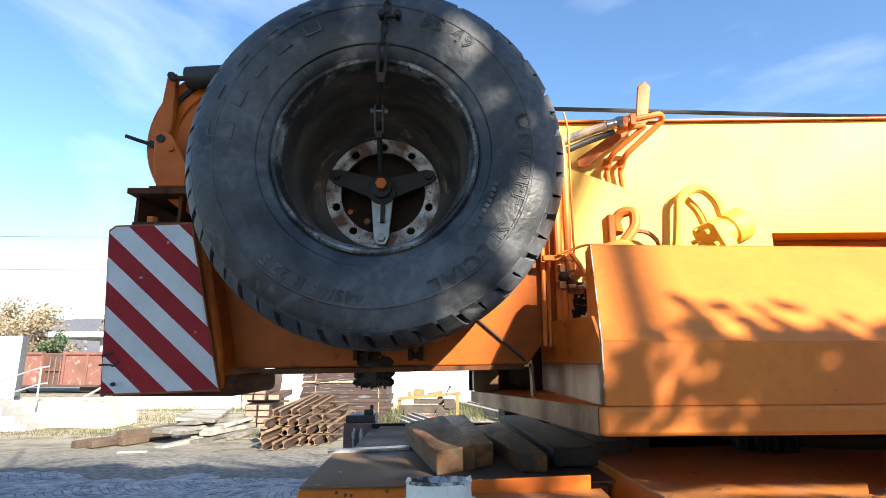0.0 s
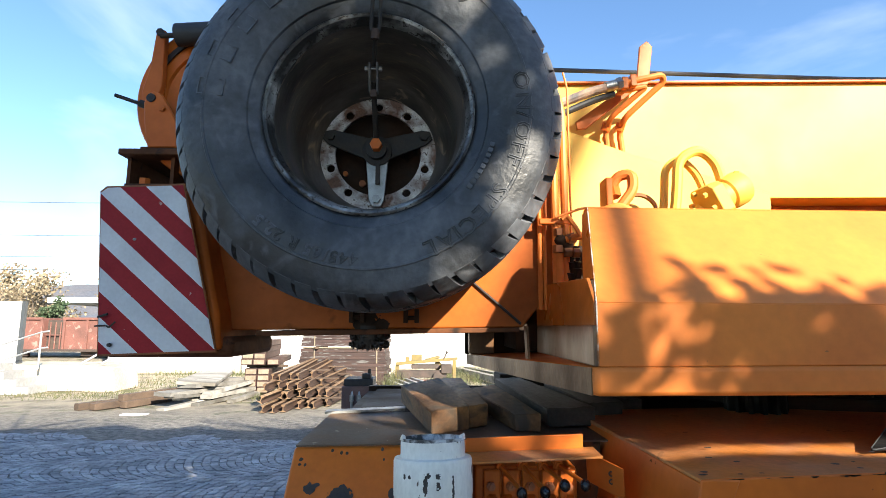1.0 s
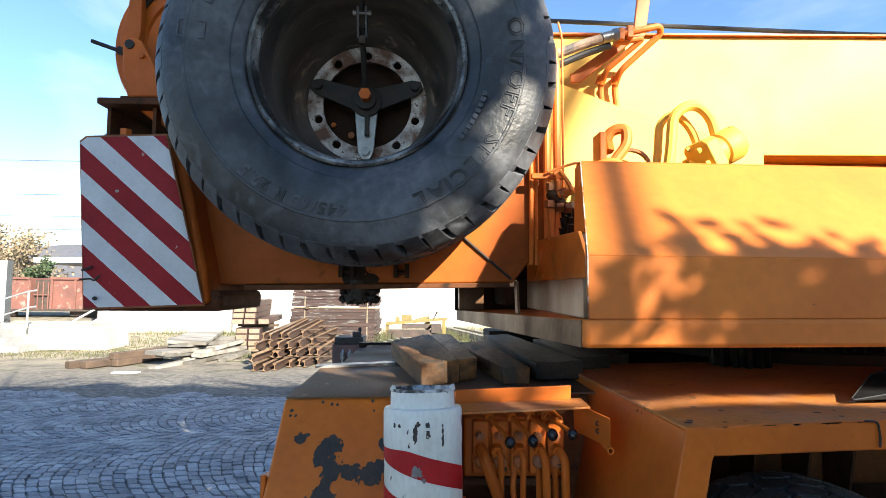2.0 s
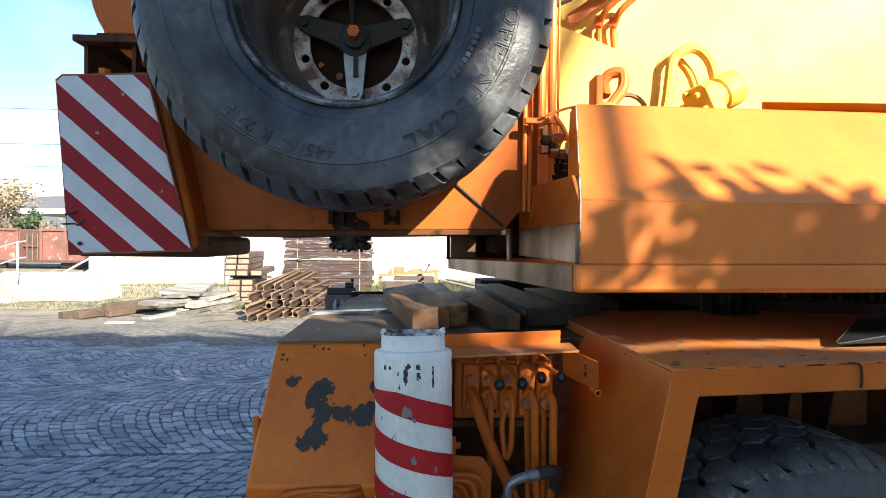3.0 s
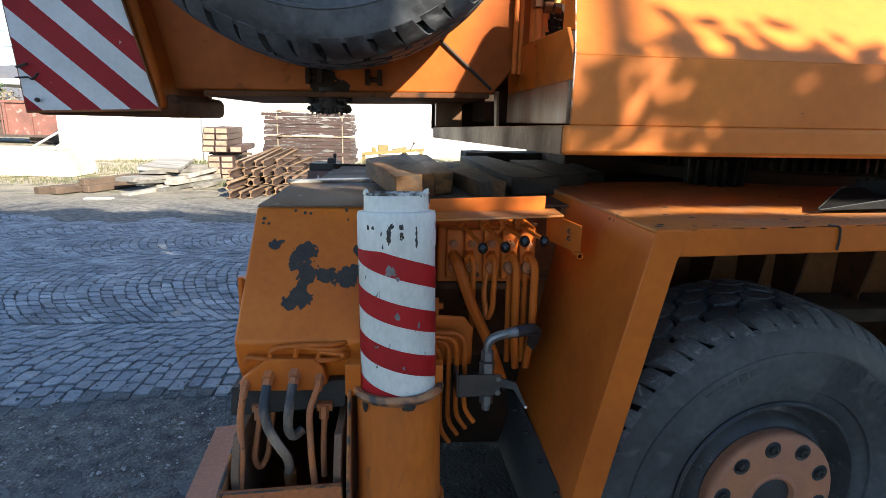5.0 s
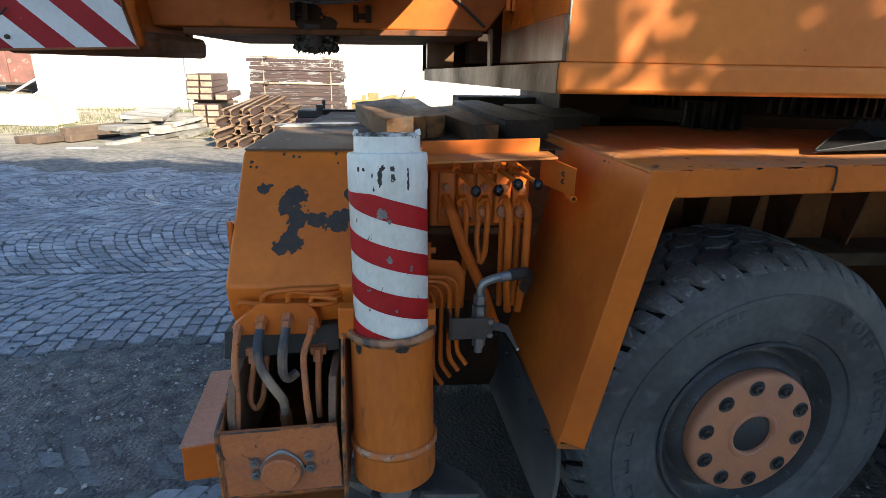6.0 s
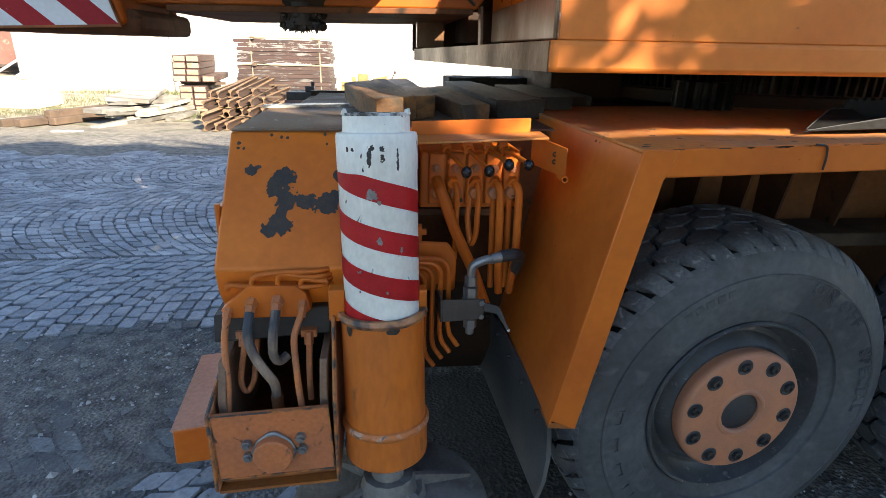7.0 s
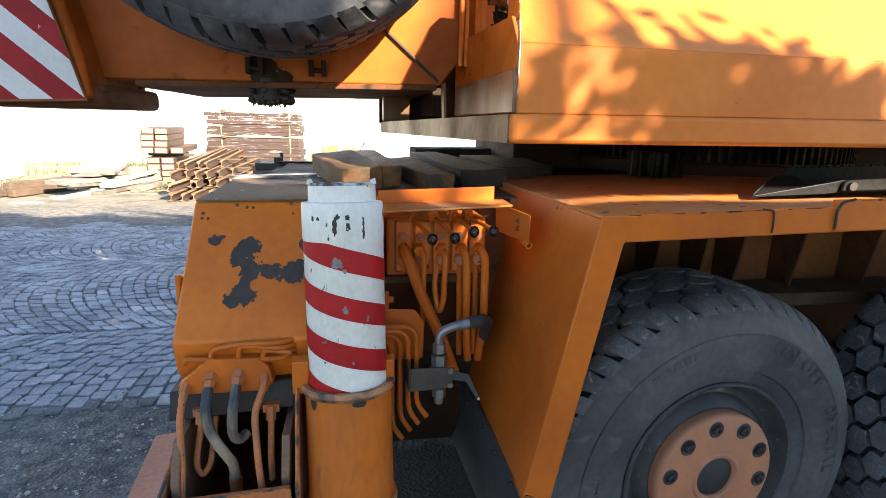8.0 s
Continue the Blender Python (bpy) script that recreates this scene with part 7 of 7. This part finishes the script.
part("end_block", Shape().hexa([(-9.1, 15.2, 0), (-8.25, 15.2, 0), (-8.25, 16.4, 0), (-9.1, 16.4, 0)], [(-9.1, 15.2, 0.67), (-8.35, 15.2, 0.62), (-8.35, 16.4, 0.64), (-9.1, 16.4, 0.67)]), CONCRETE, plat, bevel=0.02)
for i in range(4):
    part("step", Shape().box(-12.5, -10.05 - 0.32 * i, 14.6, 15.28, 0.185 * i, 0.185 * (i + 1)), CANOPY_UNDER, plat)
pw = thing("panel_wall", (-11.4, 16.2, 0.74), "white flat wall panel with a dark grey edge", "wall")
part("panel", Shape().box(-20, -11.48, 16.0, 16.15, 0.3, 2.4), RENDER, pw)
part("edge", Shape().box(-11.48, -11.38, 15.98, 16.08, 0.3, 2.4), surf("slate_grey_edge", (0.05, 0.057, 0.065), (0.04, 0.045, 0.05), 2, 0.6, bump=0.05), pw, "slate grey edge")
rl = thing("handrail", (-9.9, 15.0, 0.74), "galvanised tubular stair handrail", "handrail")
for x in (-10.15, -11.3):
    part("post", Shape().rod((x, 15.0, 0.6 if x > -11 else 0.2), (x, 15.0, 1.55 if x > -11 else 1.15), 0.025), GALV, rl)
for dz in (0.0, -0.42):
    part("rail", Shape().tube([(-12.6, 15.0, 0.75 + dz), (-10.15, 15.0, 1.55 + dz), (-9.95, 15.0, 1.58 + dz)], 0.022, 8, 0.05), GALV, rl)
for dx in (0.0, 0.55):
    part("brace", Shape().rod((-9.3 + dx, 15.4, 0.72), (-8.55 + dx, 15.9, 1.3), 0.03), GALV, rl)

# freight wagon on the track beyond the platform
wag = thing("freight_wagon", (-17.0, 31.0, 0.0), "faded rust-red open freight wagon with a ladder end", "freight wagon")
part("body", Shape().box(-24.5, -20.75, 30.0, 32.7, 0.42, 2.1), WAGON, wag, bevel=0.02)
part("body", Shape().box(-19.7, -12.0, 30.0, 32.7, 0.42, 2.1), WAGON, wag, bevel=0.02)
part("end_recess", Shape().box(-20.75, -19.7, 30.35, 32.4, 0.42, 2.0), DARK_METAL, wag, "dark gap between the wagon bodies")
for x in (-24.2, -22.9, -22.0, -20.82, -19.62, -18.4, -17.0, -15.8, -14.6, -13.4):
    part("post", Shape().box(x - 0.06, x + 0.06, 29.92, 30.0, 0.42, 2.1), WAGON, wag, bevel=0.01)
part("top_rail", Shape().box(-24.5, -20.75, 29.9, 30.0, 2.02, 2.14).box(-19.7, -12.0, 29.9, 30.0, 2.02, 2.14), WAGON, wag)
part("sill", Shape().box(-24.5, -12.0, 29.9, 30.05, 0.34, 0.46), DARK_METAL, wag)
for x in (-20.5, -20.22, -19.95):
    part("ladder_bar", Shape().rod((x, 30.2, 0.4), (x, 30.2, 1.9), 0.035), WAGON, wag)
part("ladder_rung", Shape().rod((-20.7, 30.2, 1.2), (-19.75, 30.2, 1.2), 0.03), WAGON, wag)
for x in (-23.6, -22.0, -18.4, -16.8, -15.0, -13.5):
    part("wheel", Shape().rod((x, 30.4, 0.14), (x, 30.55, 0.14), 0.3, seg=20), DARK_METAL, wag)
for x in (-22.8, -17.6, -14.2):
    part("bogie_frame", Shape().box(x - 1.2, x + 1.2, 30.25, 30.4, 0.1, 0.34), DARK_METAL, wag)
part("white_plate", Shape().box(-14.2, -13.8, 29.88, 29.92, 1.1, 1.45), CANOPY, wag, "small white plate")

can = thing("canopy_building", (-26.0, 45.0, 0.0), "white flat-roofed station canopy on a round post", "canopy")
part("roof", Shape().box(-30.6, -18.0, 44.0, 52.0, 3.5, 3.92), CANOPY, can, bevel=0.02)
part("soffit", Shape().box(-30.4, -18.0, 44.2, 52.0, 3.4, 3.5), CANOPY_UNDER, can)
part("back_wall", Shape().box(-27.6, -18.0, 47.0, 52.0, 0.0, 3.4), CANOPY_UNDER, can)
part("post", Shape().rod((-26.9, 45.4, 0.0), (-26.9, 45.4, 3.4), 0.35, seg=20), GALV, can)

# overhead wires far off
for x in (-75.0, 20.0):
    solo("wire_mast", Shape().box(x - 0.12, x + 0.12, 41.9, 42.1, 0.0, 12.0), DARK_METAL, "grey steel mast of the overhead wires", "mast", "wire masts")
for i, (z0_, z1_) in enumerate(((11.6, 11.2), (9.0, 8.6), (7.2, 7.1), (6.2, 6.1))):
    solo("overhead_wire", Shape().tube([(-75, 42, z0_), (-30, 42, (z0_ + z1_) / 2 - 0.25), (20, 42, z1_)], 0.022, 5, 5), CABLE, "thin dark overhead railway wire against the sky", "wire", "overhead wires")


# ---- trees ----
def tree(name, x, y, height, spread, crown_low, leaves, size, leaf_mat, label, seed, limbs=9, trunk=0.16, deep=1.0, bare=None):
    r = random.Random(seed)
    th = thing(name, (x, y, 0), label, "tree")
    tr = Shape().rod((x, y, -0.1), (x + r.uniform(-0.2, 0.2), y, height * 0.55), trunk, trunk * 0.55, 12)
    tr.rod((x, y, height * 0.5), (x + r.uniform(-0.3, 0.3), y, height * 0.93), trunk * 0.58, 0.02, 10)
    tips = []
    for i in range(limbs):
        a = 6.283 * i / limbs + r.uniform(-0.4, 0.4)
        z = crown_low + (height * 0.86 - crown_low) * (i + 0.5) / limbs
        reach = spread * (0.65 + 0.35 * math.sin(math.pi * min(1, (z - crown_low) / (height - crown_low) + 0.2))) * r.uniform(0.7, 1.05)
        tip = Vector((x + reach * math.cos(a), y + deep * reach * math.sin(a), z + reach * 0.35))
        tr.tube([(x, y, z - 0.3), (x + 0.4 * reach * math.cos(a), y + 0.4 * deep * reach * math.sin(a), z), tip], trunk * 0.22, 6, 0.3)
        tips += [Vector((x, y, z)).lerp(tip, k) for k in (0.45, 0.7, 0.9, 1.0)]
    tips += [Vector((x, y, height * k)) for k in (0.7, 0.8, 0.9, 0.97)]
    part("trunk", tr, BARK, th)
    lv, lf = [], []
    for i in range(leaves):
        c = r.choice(tips)
        p = c + Vector([max(-1.3, min(1.3, r.gauss(0, 0.8))) for _ in range(3)]) * spread * 0.22
        p.y = c.y + deep * (p.y - c.y)
        if p.z < crown_low * 0.8 or (bare and bare(p)):
            continue
        u = Vector((r.gauss(0, 1), r.gauss(0, 1), r.gauss(0, 1))).normalized()
        w = u.orthogonal().normalized()
        s_ = size * r.uniform(0.6, 1.3)
        k = len(lv)
        lv += [p - u * s_ * 0.6, p + w * s_ * 0.35, p + u * s_ * 0.6, p - w * s_ * 0.35]
        lf.append((k, k + 1, k + 2, k + 3))
    cr = Shape()
    cr.v, cr.f = lv, lf
    crown = part("crown", cr, leaf_mat, th, smooth=0)
    tagged(crown, kind="stuff")
    return th


tree("birch_tree", -27.3, 38.0, 5.0, 1.6, 1.2, 900, 0.16, LEAF_AUTUMN, "thin autumn birch with yellowing leaves behind the wagon", 3, 12, 0.1)
tree("birch_tree", -34.5, 44.0, 4.6, 2.4, 0.8, 900, 0.16, LEAF_AUTUMN, "bushy autumn birch with yellowing leaves", 8, 12, 0.1)
tree("bushy_tree", -19.0, 60.0, 7.0, 5.0, 1.0, 2500, 0.5, LEAF_AUTUMN, "bare brownish tree behind the canopy", 9, 10, 0.14)
for i, (x, y, hh) in enumerate(((-47, 66, 7.5), (-38, 70, 7.0), (-29, 68, 6.5), (-56, 72, 9.0))):
    tree("bushy_tree", x, y, hh, 4.2, 0.8, 2200, 0.34, LEAF_AUTUMN, "brown autumn tree below the hills", 40 + i, 12, 0.14)
tree("conifer", -25.6, 38.0, 3.5, 1.0, 0.6, 2600, 0.16, NEEDLE, "small dark green conifer behind the wagon", 5, 12, 0.1)
def crown_light_gap(p):
    """Ragged thin places cut into the crowns along the sunlight to light chosen spots, and the open sky beside the last
    tree.
    """
    u, w = p.x + 0.624 * (p.y + 5.2), p.z + 0.6 * (p.y + 5.2)
    rag = noise.noise((u * 7.0, w * 7.0, 2.0))
    if u > 5.02 + 0.14 * rag and 6.12 < w < 7.68:
        return True
    if 4.55 < u < 5.35 and 5.7 < w < 6.12 and rag + 0.5 * noise.noise((u * 17.0, w * 17.0, 4.0)) > 0.02:
        return True
    for cu_, cw_, ru_, rw_ in ((4.31, 7.1, 0.12, 0.2), (4.67, 7.02, 0.14, 0.12), (4.9, 6.42, 0.14, 0.16), (4.7, 6.2, 0.13, 0.1)):
        if ((u - cu_) / ru_) ** 2 + ((w - cw_) / rw_) ** 2 < 1.0 + 0.8 * rag:
            return True
    return False


def too_high(p):
    """Above the ragged top to which the row is trimmed, so the far yard stays lit."""
    return p.z > 9.15 + 0.3 * noise.noise((p.x * 1.1, p.y, 5.0)) - 0.45 * (p.y + 5.2)


# trees added unseen behind the walk, to shade the crane and the yard
tree("broadleaf_tree", 2.5, -5.2, 11.0, 2.05, 4.4, 46000, 0.12, LEAF_GREEN, "tall unseen leafy tree added to shade the yard", 21, 22, 0.17, bare=lambda p: crown_light_gap(p) or too_high(p))
tree("broadleaf_tree", -1.2, -5.3, 9.6, 2.2, 4.4, 30000, 0.13, LEAF_GREEN, "unseen leafy tree added to shade the yard's edge", 23, 22, 0.17, bare=too_high)
def spreading_tree(x0, x1, y, low, top, leaves, size, seed, label="low spreading tree added to dapple the engine cover", thin=0.0, fall=0.0, grain=(0.0, 0.0)):
    """A low wide tree added for its shade: trunk, level limbs and a dense ragged crown up to the height top."""
    r = random.Random(seed)
    mid = (x0 + x1) / 2
    th = thing("spreading_tree", (mid, y, 0), label, "tree")
    tr = Shape().rod((mid, y, -0.1), (mid, y, top - 0.8), 0.12, 0.07, 12)
    for i in range(10):
        x = x0 + (x1 - x0) * (i + 0.5) / 10
        tr.tube([(mid, y, low - 0.6), (mid + 0.5 * (x - mid), y + r.uniform(-0.1, 0.1), low + 0.1), (x, y + r.uniform(-0.2, 0.2), top - 0.45 + r.uniform(-0.1, 0.1))], 0.022, 6, 0.3)
    part("trunk", tr, BARK, th)
    cr = Shape()
    while len(cr.f) < leaves:
        p = Vector((r.uniform(x0, x1), y + r.gauss(0, 0.16), r.uniform(low, top + 0.35)))
        q = Vector((p.x + 0.624 * (p.y - y), 0.0, p.z + 0.6 * (p.y - y)))
        n = q + Vector((grain[0], 0.0, grain[1]))
        clump = 0.5 * noise.noise((n.x * 4.6, seed, n.z * 4.6)) + 0.8 * noise.noise((n.x * 12.5, seed + 3, n.z * 9.5)) + 0.5 * noise.noise((n.x * 24, seed + 5, n.z * 24))
        if (q.z - top - 0.03 + fall * max(0.0, p.x - x0 - 0.72)) / 0.24 > clump or (q.z > low + 0.92 and clump < -0.62) or (low + 0.97 < q.z < low + 1.13 and noise.noise((n.x * 1.6, 0.0, n.z * 9)) > 0.0):
            continue
        if q.z > low + 1.0 and r.random() < thin * (x0 + 0.68 - p.x):
            continue
        u = Vector((r.gauss(0, 1), r.gauss(0, 1), r.gauss(0, 1))).normalized()
        w = u.orthogonal().normalized()
        s_ = size * r.uniform(0.6, 1.3)
        cr.add([p - u * s_ * 0.6, p + w * s_ * 0.35, p + u * s_ * 0.6, p - w * s_ * 0.35], [(0, 1, 2, 3)])
    tagged(part("crown", cr, LEAF_GREEN, th, smooth=0), kind="stuff")
    return th


spreading_tree(3.425, 7.965, -2.9, 3.32, 4.72, 36000, 0.048, 4, thin=2.4, fall=0.42, grain=(1.435, 1.38))
spreading_tree(3.5, 10.4, -9.0, 10.15, 11.2, 9000, 0.13, 6, "high flat-crowned tree added to shade the far yard")
# Unseen tree whose limb casts a soft band on the engine cover.
old = thing("bare_tree", (9.35, -14.0, 0.0), "bare tree added for its limb's soft shade", "tree")
part("trunk", Shape().tube([(9.35, -14, -0.1), (9.55, -14, 6.0), (9.98, -14, 9.6), (10.5, -14, 11.1), (10.78, -14, 11.7), (11.5, -14, 13.2)], 0.066, 10, 1.2), BARK, old)
part("limb", Shape().tube([(9.6, -14, 7.2), (8.9, -14, 9.0), (8.5, -14, 10.0)], 0.05, 8, 0.6), BARK, old)
tree("broadleaf_tree", 8.4, -5.3, 10.5, 2.9, 8.9, 16000, 0.12, LEAF_GREEN, "tall high-crowned tree added to shade the yard", 27, 16, 0.11, 0.35, bare=lambda p: too_high(p) or p.z < 7.95)
tree("broadleaf_tree", 4.35, -5.4, 8.5, 0.8, 7.15, 5500, 0.12, LEAF_GREEN, "young slim tree added to close a gap of light", 33, 10, 0.07, bare=crown_light_gap)
tree("broadleaf_tree", 4.6, -5.5, 10.7, 1.6, 8.0, 15000, 0.12, LEAF_GREEN, "slim high-crowned tree added to shade the cobbles", 31, 14, 0.09, 0.6, bare=lambda p: crown_light_gap(p) or too_high(p))
# plain shed that closes the yard behind the walk, added unseen to block low sun
back = thing("yard_building", (4.0, -6.0, 0.0), "plain brown brick shed added unseen to block low sun", "building")
part("wall", Shape().box(3.0, 9.4, -6.3, -5.9, 0, 5.7), surf("brown_brick_wall", (0.3, 0.19, 0.14), (0.24, 0.15, 0.11), 1.0, 0.85, bump=0.2), back)
part("roof", Shape().box(2.8, 9.6, -9.5, -5.8, 5.7, 5.86), CANOPY_UNDER, back)

# ---- wooded hills on the horizon ----
h = Shape()
nx, ny = 60, 8
hv = []
for j in range(ny + 1):
    for i in range(nx + 1):
        x = -900 + 1500 * i / nx
        y = 420 + 330 * j / ny
        ridge = 46 + 16 * noise.noise((x / 160, 0.3, 1.0)) + 7 * noise.noise((x / 40, 2.0, 0))
        hv.append((x, y, -2 + ridge * math.sin(math.pi / 2 * j / ny) ** 1.2 + 3.0 * noise.noise((x / 13, y / 13, 4))))
h.add(hv, [(j * (nx + 1) + i, j * (nx + 1) + i + 1, (j + 1) * (nx + 1) + i + 1, (j + 1) * (nx + 1) + i) for j in range(ny) for i in range(nx)])
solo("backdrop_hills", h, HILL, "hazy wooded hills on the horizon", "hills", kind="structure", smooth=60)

# ---- weeds ----
def tufts(spots, seed):
    r = random.Random(seed)
    s = Shape()
    for x, y, w, d, n, hh in spots:
        for i in range(n):
            p = Vector((x + r.gauss(0, w), y + r.gauss(0, d), 0))
            a = r.uniform(0, 6.28)
            u = Vector((math.cos(a), math.sin(a), 0)) * 0.008
            tip = p + Vector((r.gauss(0, 0.3), r.gauss(0, 0.3), 1)) * hh * r.uniform(0.5, 1.3)
            s.add([p - u, p + u, tip], [(0, 1, 2)])
    return s


solo("weeds", tufts([(-7.2, 17.5, 1.6, 1.0, 1500, 0.1), (-6.2, 20.2, 2.2, 0.3, 1500, 0.16), (-0.9, 16.5, 0.25, 0.4, 500, 0.45), (1.0, 18.2, 0.5, 1.0, 600, 0.3), (-9.5, 14.3, 1.6, 0.4, 900, 0.07), (-7.5, 14.6, 1.0, 0.5, 500, 0.08), (-4.3, 14.0, 0.5, 0.3, 300, 0.12), (2.6, 19.0, 1.2, 1.0, 700, 0.3), (2.0, 20.0, 0.9, 0.5, 1100, 0.34), (-1.05, 15.6, 0.2, 0.5, 350, 0.5)], 6), GRASS, "dry yellow-green weeds along the wall", "weeds", kind="stuff", smooth=0)

# ---- cobbles in segmental arcs ----
COURSE = 0.1
rnd = random.Random(2)


def dirt(x, y):
    """Where dirt hides the cobbles: 0 free, 1 buried."""
    d = max(0.0, min(1.25, (3.75 - y - 0.05 * x) / 0.4))
    d = max(d, min(1.0, max(0.0, (y - 8.2) / 1.4)))
    if y < 2.95:
        d -= 0.75 * min(1.0, (2.95 - y) / 0.35)
    d += 0.8 * noise.noise((x * 0.55, y * 0.55, 3)) + 0.35 * noise.noise((x * 2.1, y * 2.1, 7))
    return d


def cobble(outline, h, r):
    """One worn stone: a ring at the foot, a shoulder and a slightly domed top."""
    n = len(outline)
    cx = sum(p[0] for p in outline) / n
    cy = sum(p[1] for p in outline) / n
    v = [(x, y, -0.03) for x, y in outline]
    v += [(cx + (x - cx) * 0.985, cy + (y - cy) * 0.985, h - 0.005) for x, y in outline]
    v += [(cx + (x - cx) * 0.92, cy + (y - cy) * 0.92, h + r.uniform(-0.002, 0.002)) for x, y in outline]
    f = [(i, (i + 1) % n, n + (i + 1) % n, n + i) for i in range(n)] + [(n + i, n + (i + 1) % n, 2 * n + (i + 1) % n, 2 * n + i) for i in range(n)]
    f.append(tuple(range(2 * n, 3 * n)))
    return v, f


# band edges: y at x = -2 and slope; bands: lean of their courses and the arcs' rise
EDGES = ((0.1, 0.0), (2.42, 0.02), (4.83, 0.04), (7.24, 0.2), (8.75, 0.3), (10.2, 0.3), (11.6, 0.3))
BANDS = ((0.05, 0.4), (0.1, 0.46), (0.24, 0.44), (0.3, 0.34), (0.3, 0.32), (0.3, 0.3))
stones = []
for b, (lean, rise) in enumerate(BANDS):
    (ya, sa), (yb, sb) = EDGES[b], EDGES[b + 1]
    deep = yb - ya
    n = round(deep / 0.125)
    for c in range(-24, 122):
        x_base = -9.6 + COURSE * c
        ts = [0.0]
        for k in range(n):
            ts.append(ts[-1] + rnd.uniform(0.75, 1.25))
        start = rnd.uniform(0, 0.35) / n
        ts = [start + (1 - start) * t / ts[-1] for t in ts]
        for k in range(n):
            q = []
            g = 0.0046
            for (dx, t) in ((g, ts[k] + 0.0036), (COURSE - g, ts[k] + 0.0036), (COURSE - g, ts[k + 1] - 0.0036), (g, ts[k + 1] - 0.0036)):
                x = x_base + dx - lean * deep * (t - 0.5) - rise * (1 - abs(2 * t - 1) ** 2.3) + rnd.uniform(-0.009, 0.009)
                x += 0.05 * noise.noise((x * 0.8, 3 * t + b, 1.0))
                lo, hi = ya + sa * (x + 2), yb + sb * (x + 2)
                q.append((x, lo + (hi - lo) * t + rnd.uniform(-0.009, 0.009)))
            mx_, my_ = sum(p[0] for p in q) / 4, sum(p[1] for p in q) / 4
            if not (-9 < mx_ < 0.7 and 1.6 < my_ < 9.7):
                continue
            if mx_ > 0.1 and my_ < 3.2:
                continue
            d = dirt(mx_, my_)
            if d > 0.95 or (my_ < 3.6 and rnd.random() < 0.35):
                continue
            o = []
            for i in range(4):
                a_, b_ = q[i], q[(i + 1) % 4]
                o += [(a_[0] + (b_[0] - a_[0]) * u, a_[1] + (b_[1] - a_[1]) * u) for u in (rnd.uniform(0.08, 0.16), rnd.uniform(0.84, 0.92))]
            stones.append((mx_, my_, o, 0.008 - 0.008 * min(1.0, max(0.0, d - 0.25)) + rnd.uniform(-0.004, 0.004) - (0.008 if my_ < 3.6 else 0.0)))
near = sorted(range(len(stones)), key=lambda i: (stones[i][0] + 1.3) ** 2 + (stones[i][1] - 3.6) ** 2)[:290]
near_set = set(near)
rest = Shape()
for i, (x, y, o, h_) in enumerate(stones):
    v, f = cobble(o, h_, rnd)
    if i in near_set:
        me = bpy.data.meshes.new("cobblestone")
        me.from_pydata([(a - x, b - y, c) for a, b, c in v], [], f)
        me.materials.append(COBBLE_DUSTY if dirt(x, y) > 0.5 or y < 3.5 else COBBLE)
        ob = new("cobblestone", me)
        ob.location = (x, y, 0)
        ob.parent = ground
        ob.matrix_parent_inverse = PLACE[ground].inverted()
    else:
        rest.add(v, f)
far_cobbles = part("cobblestones", rest, COBBLE, ground, "worn grey granite cobbles in arcs", smooth=0)
tagged(far_cobbles, kind="stuff")

# loose gravel over the dirt
gv = Shape()
for i in range(14000):
    x, y = rnd.uniform(-3.6, 2.6), rnd.uniform(1.0, 5.2)
    if (dirt(x, y) < 0.35 and rnd.random() < 0.85) or (0.15 < x < 0.85 and y > 1.95):
        continue
    r_ = rnd.uniform(0.004, 0.012) * (2.2 if rnd.random() < 0.08 else 1)
    a = rnd.uniform(0, 6.28)
    c, s_ = math.cos(a), math.sin(a)
    z = 0.006
    gv.add([(x + c * r_, y + s_ * r_, z), (x - s_ * r_ * 0.8, y + c * r_ * 0.8, z), (x - c * r_, y - s_ * r_, z), (x + s_ * r_ * 0.8, y - c * r_ * 0.8, z), (x + rnd.uniform(-0.3, 0.3) * r_, y, z + r_ * 0.8)], [(0, 1, 4), (1, 2, 4), (2, 3, 4), (3, 0, 4)])
GRAVEL = surf("grey_gravel", (0.3, 0.295, 0.285), (0.1, 0.097, 0.092), 8, 0.85, bump=0, per_island=0.6)
solo("gravel", gv, GRAVEL, "loose grey gravel on trodden dirt", "gravel", kind="stuff", smooth=0)
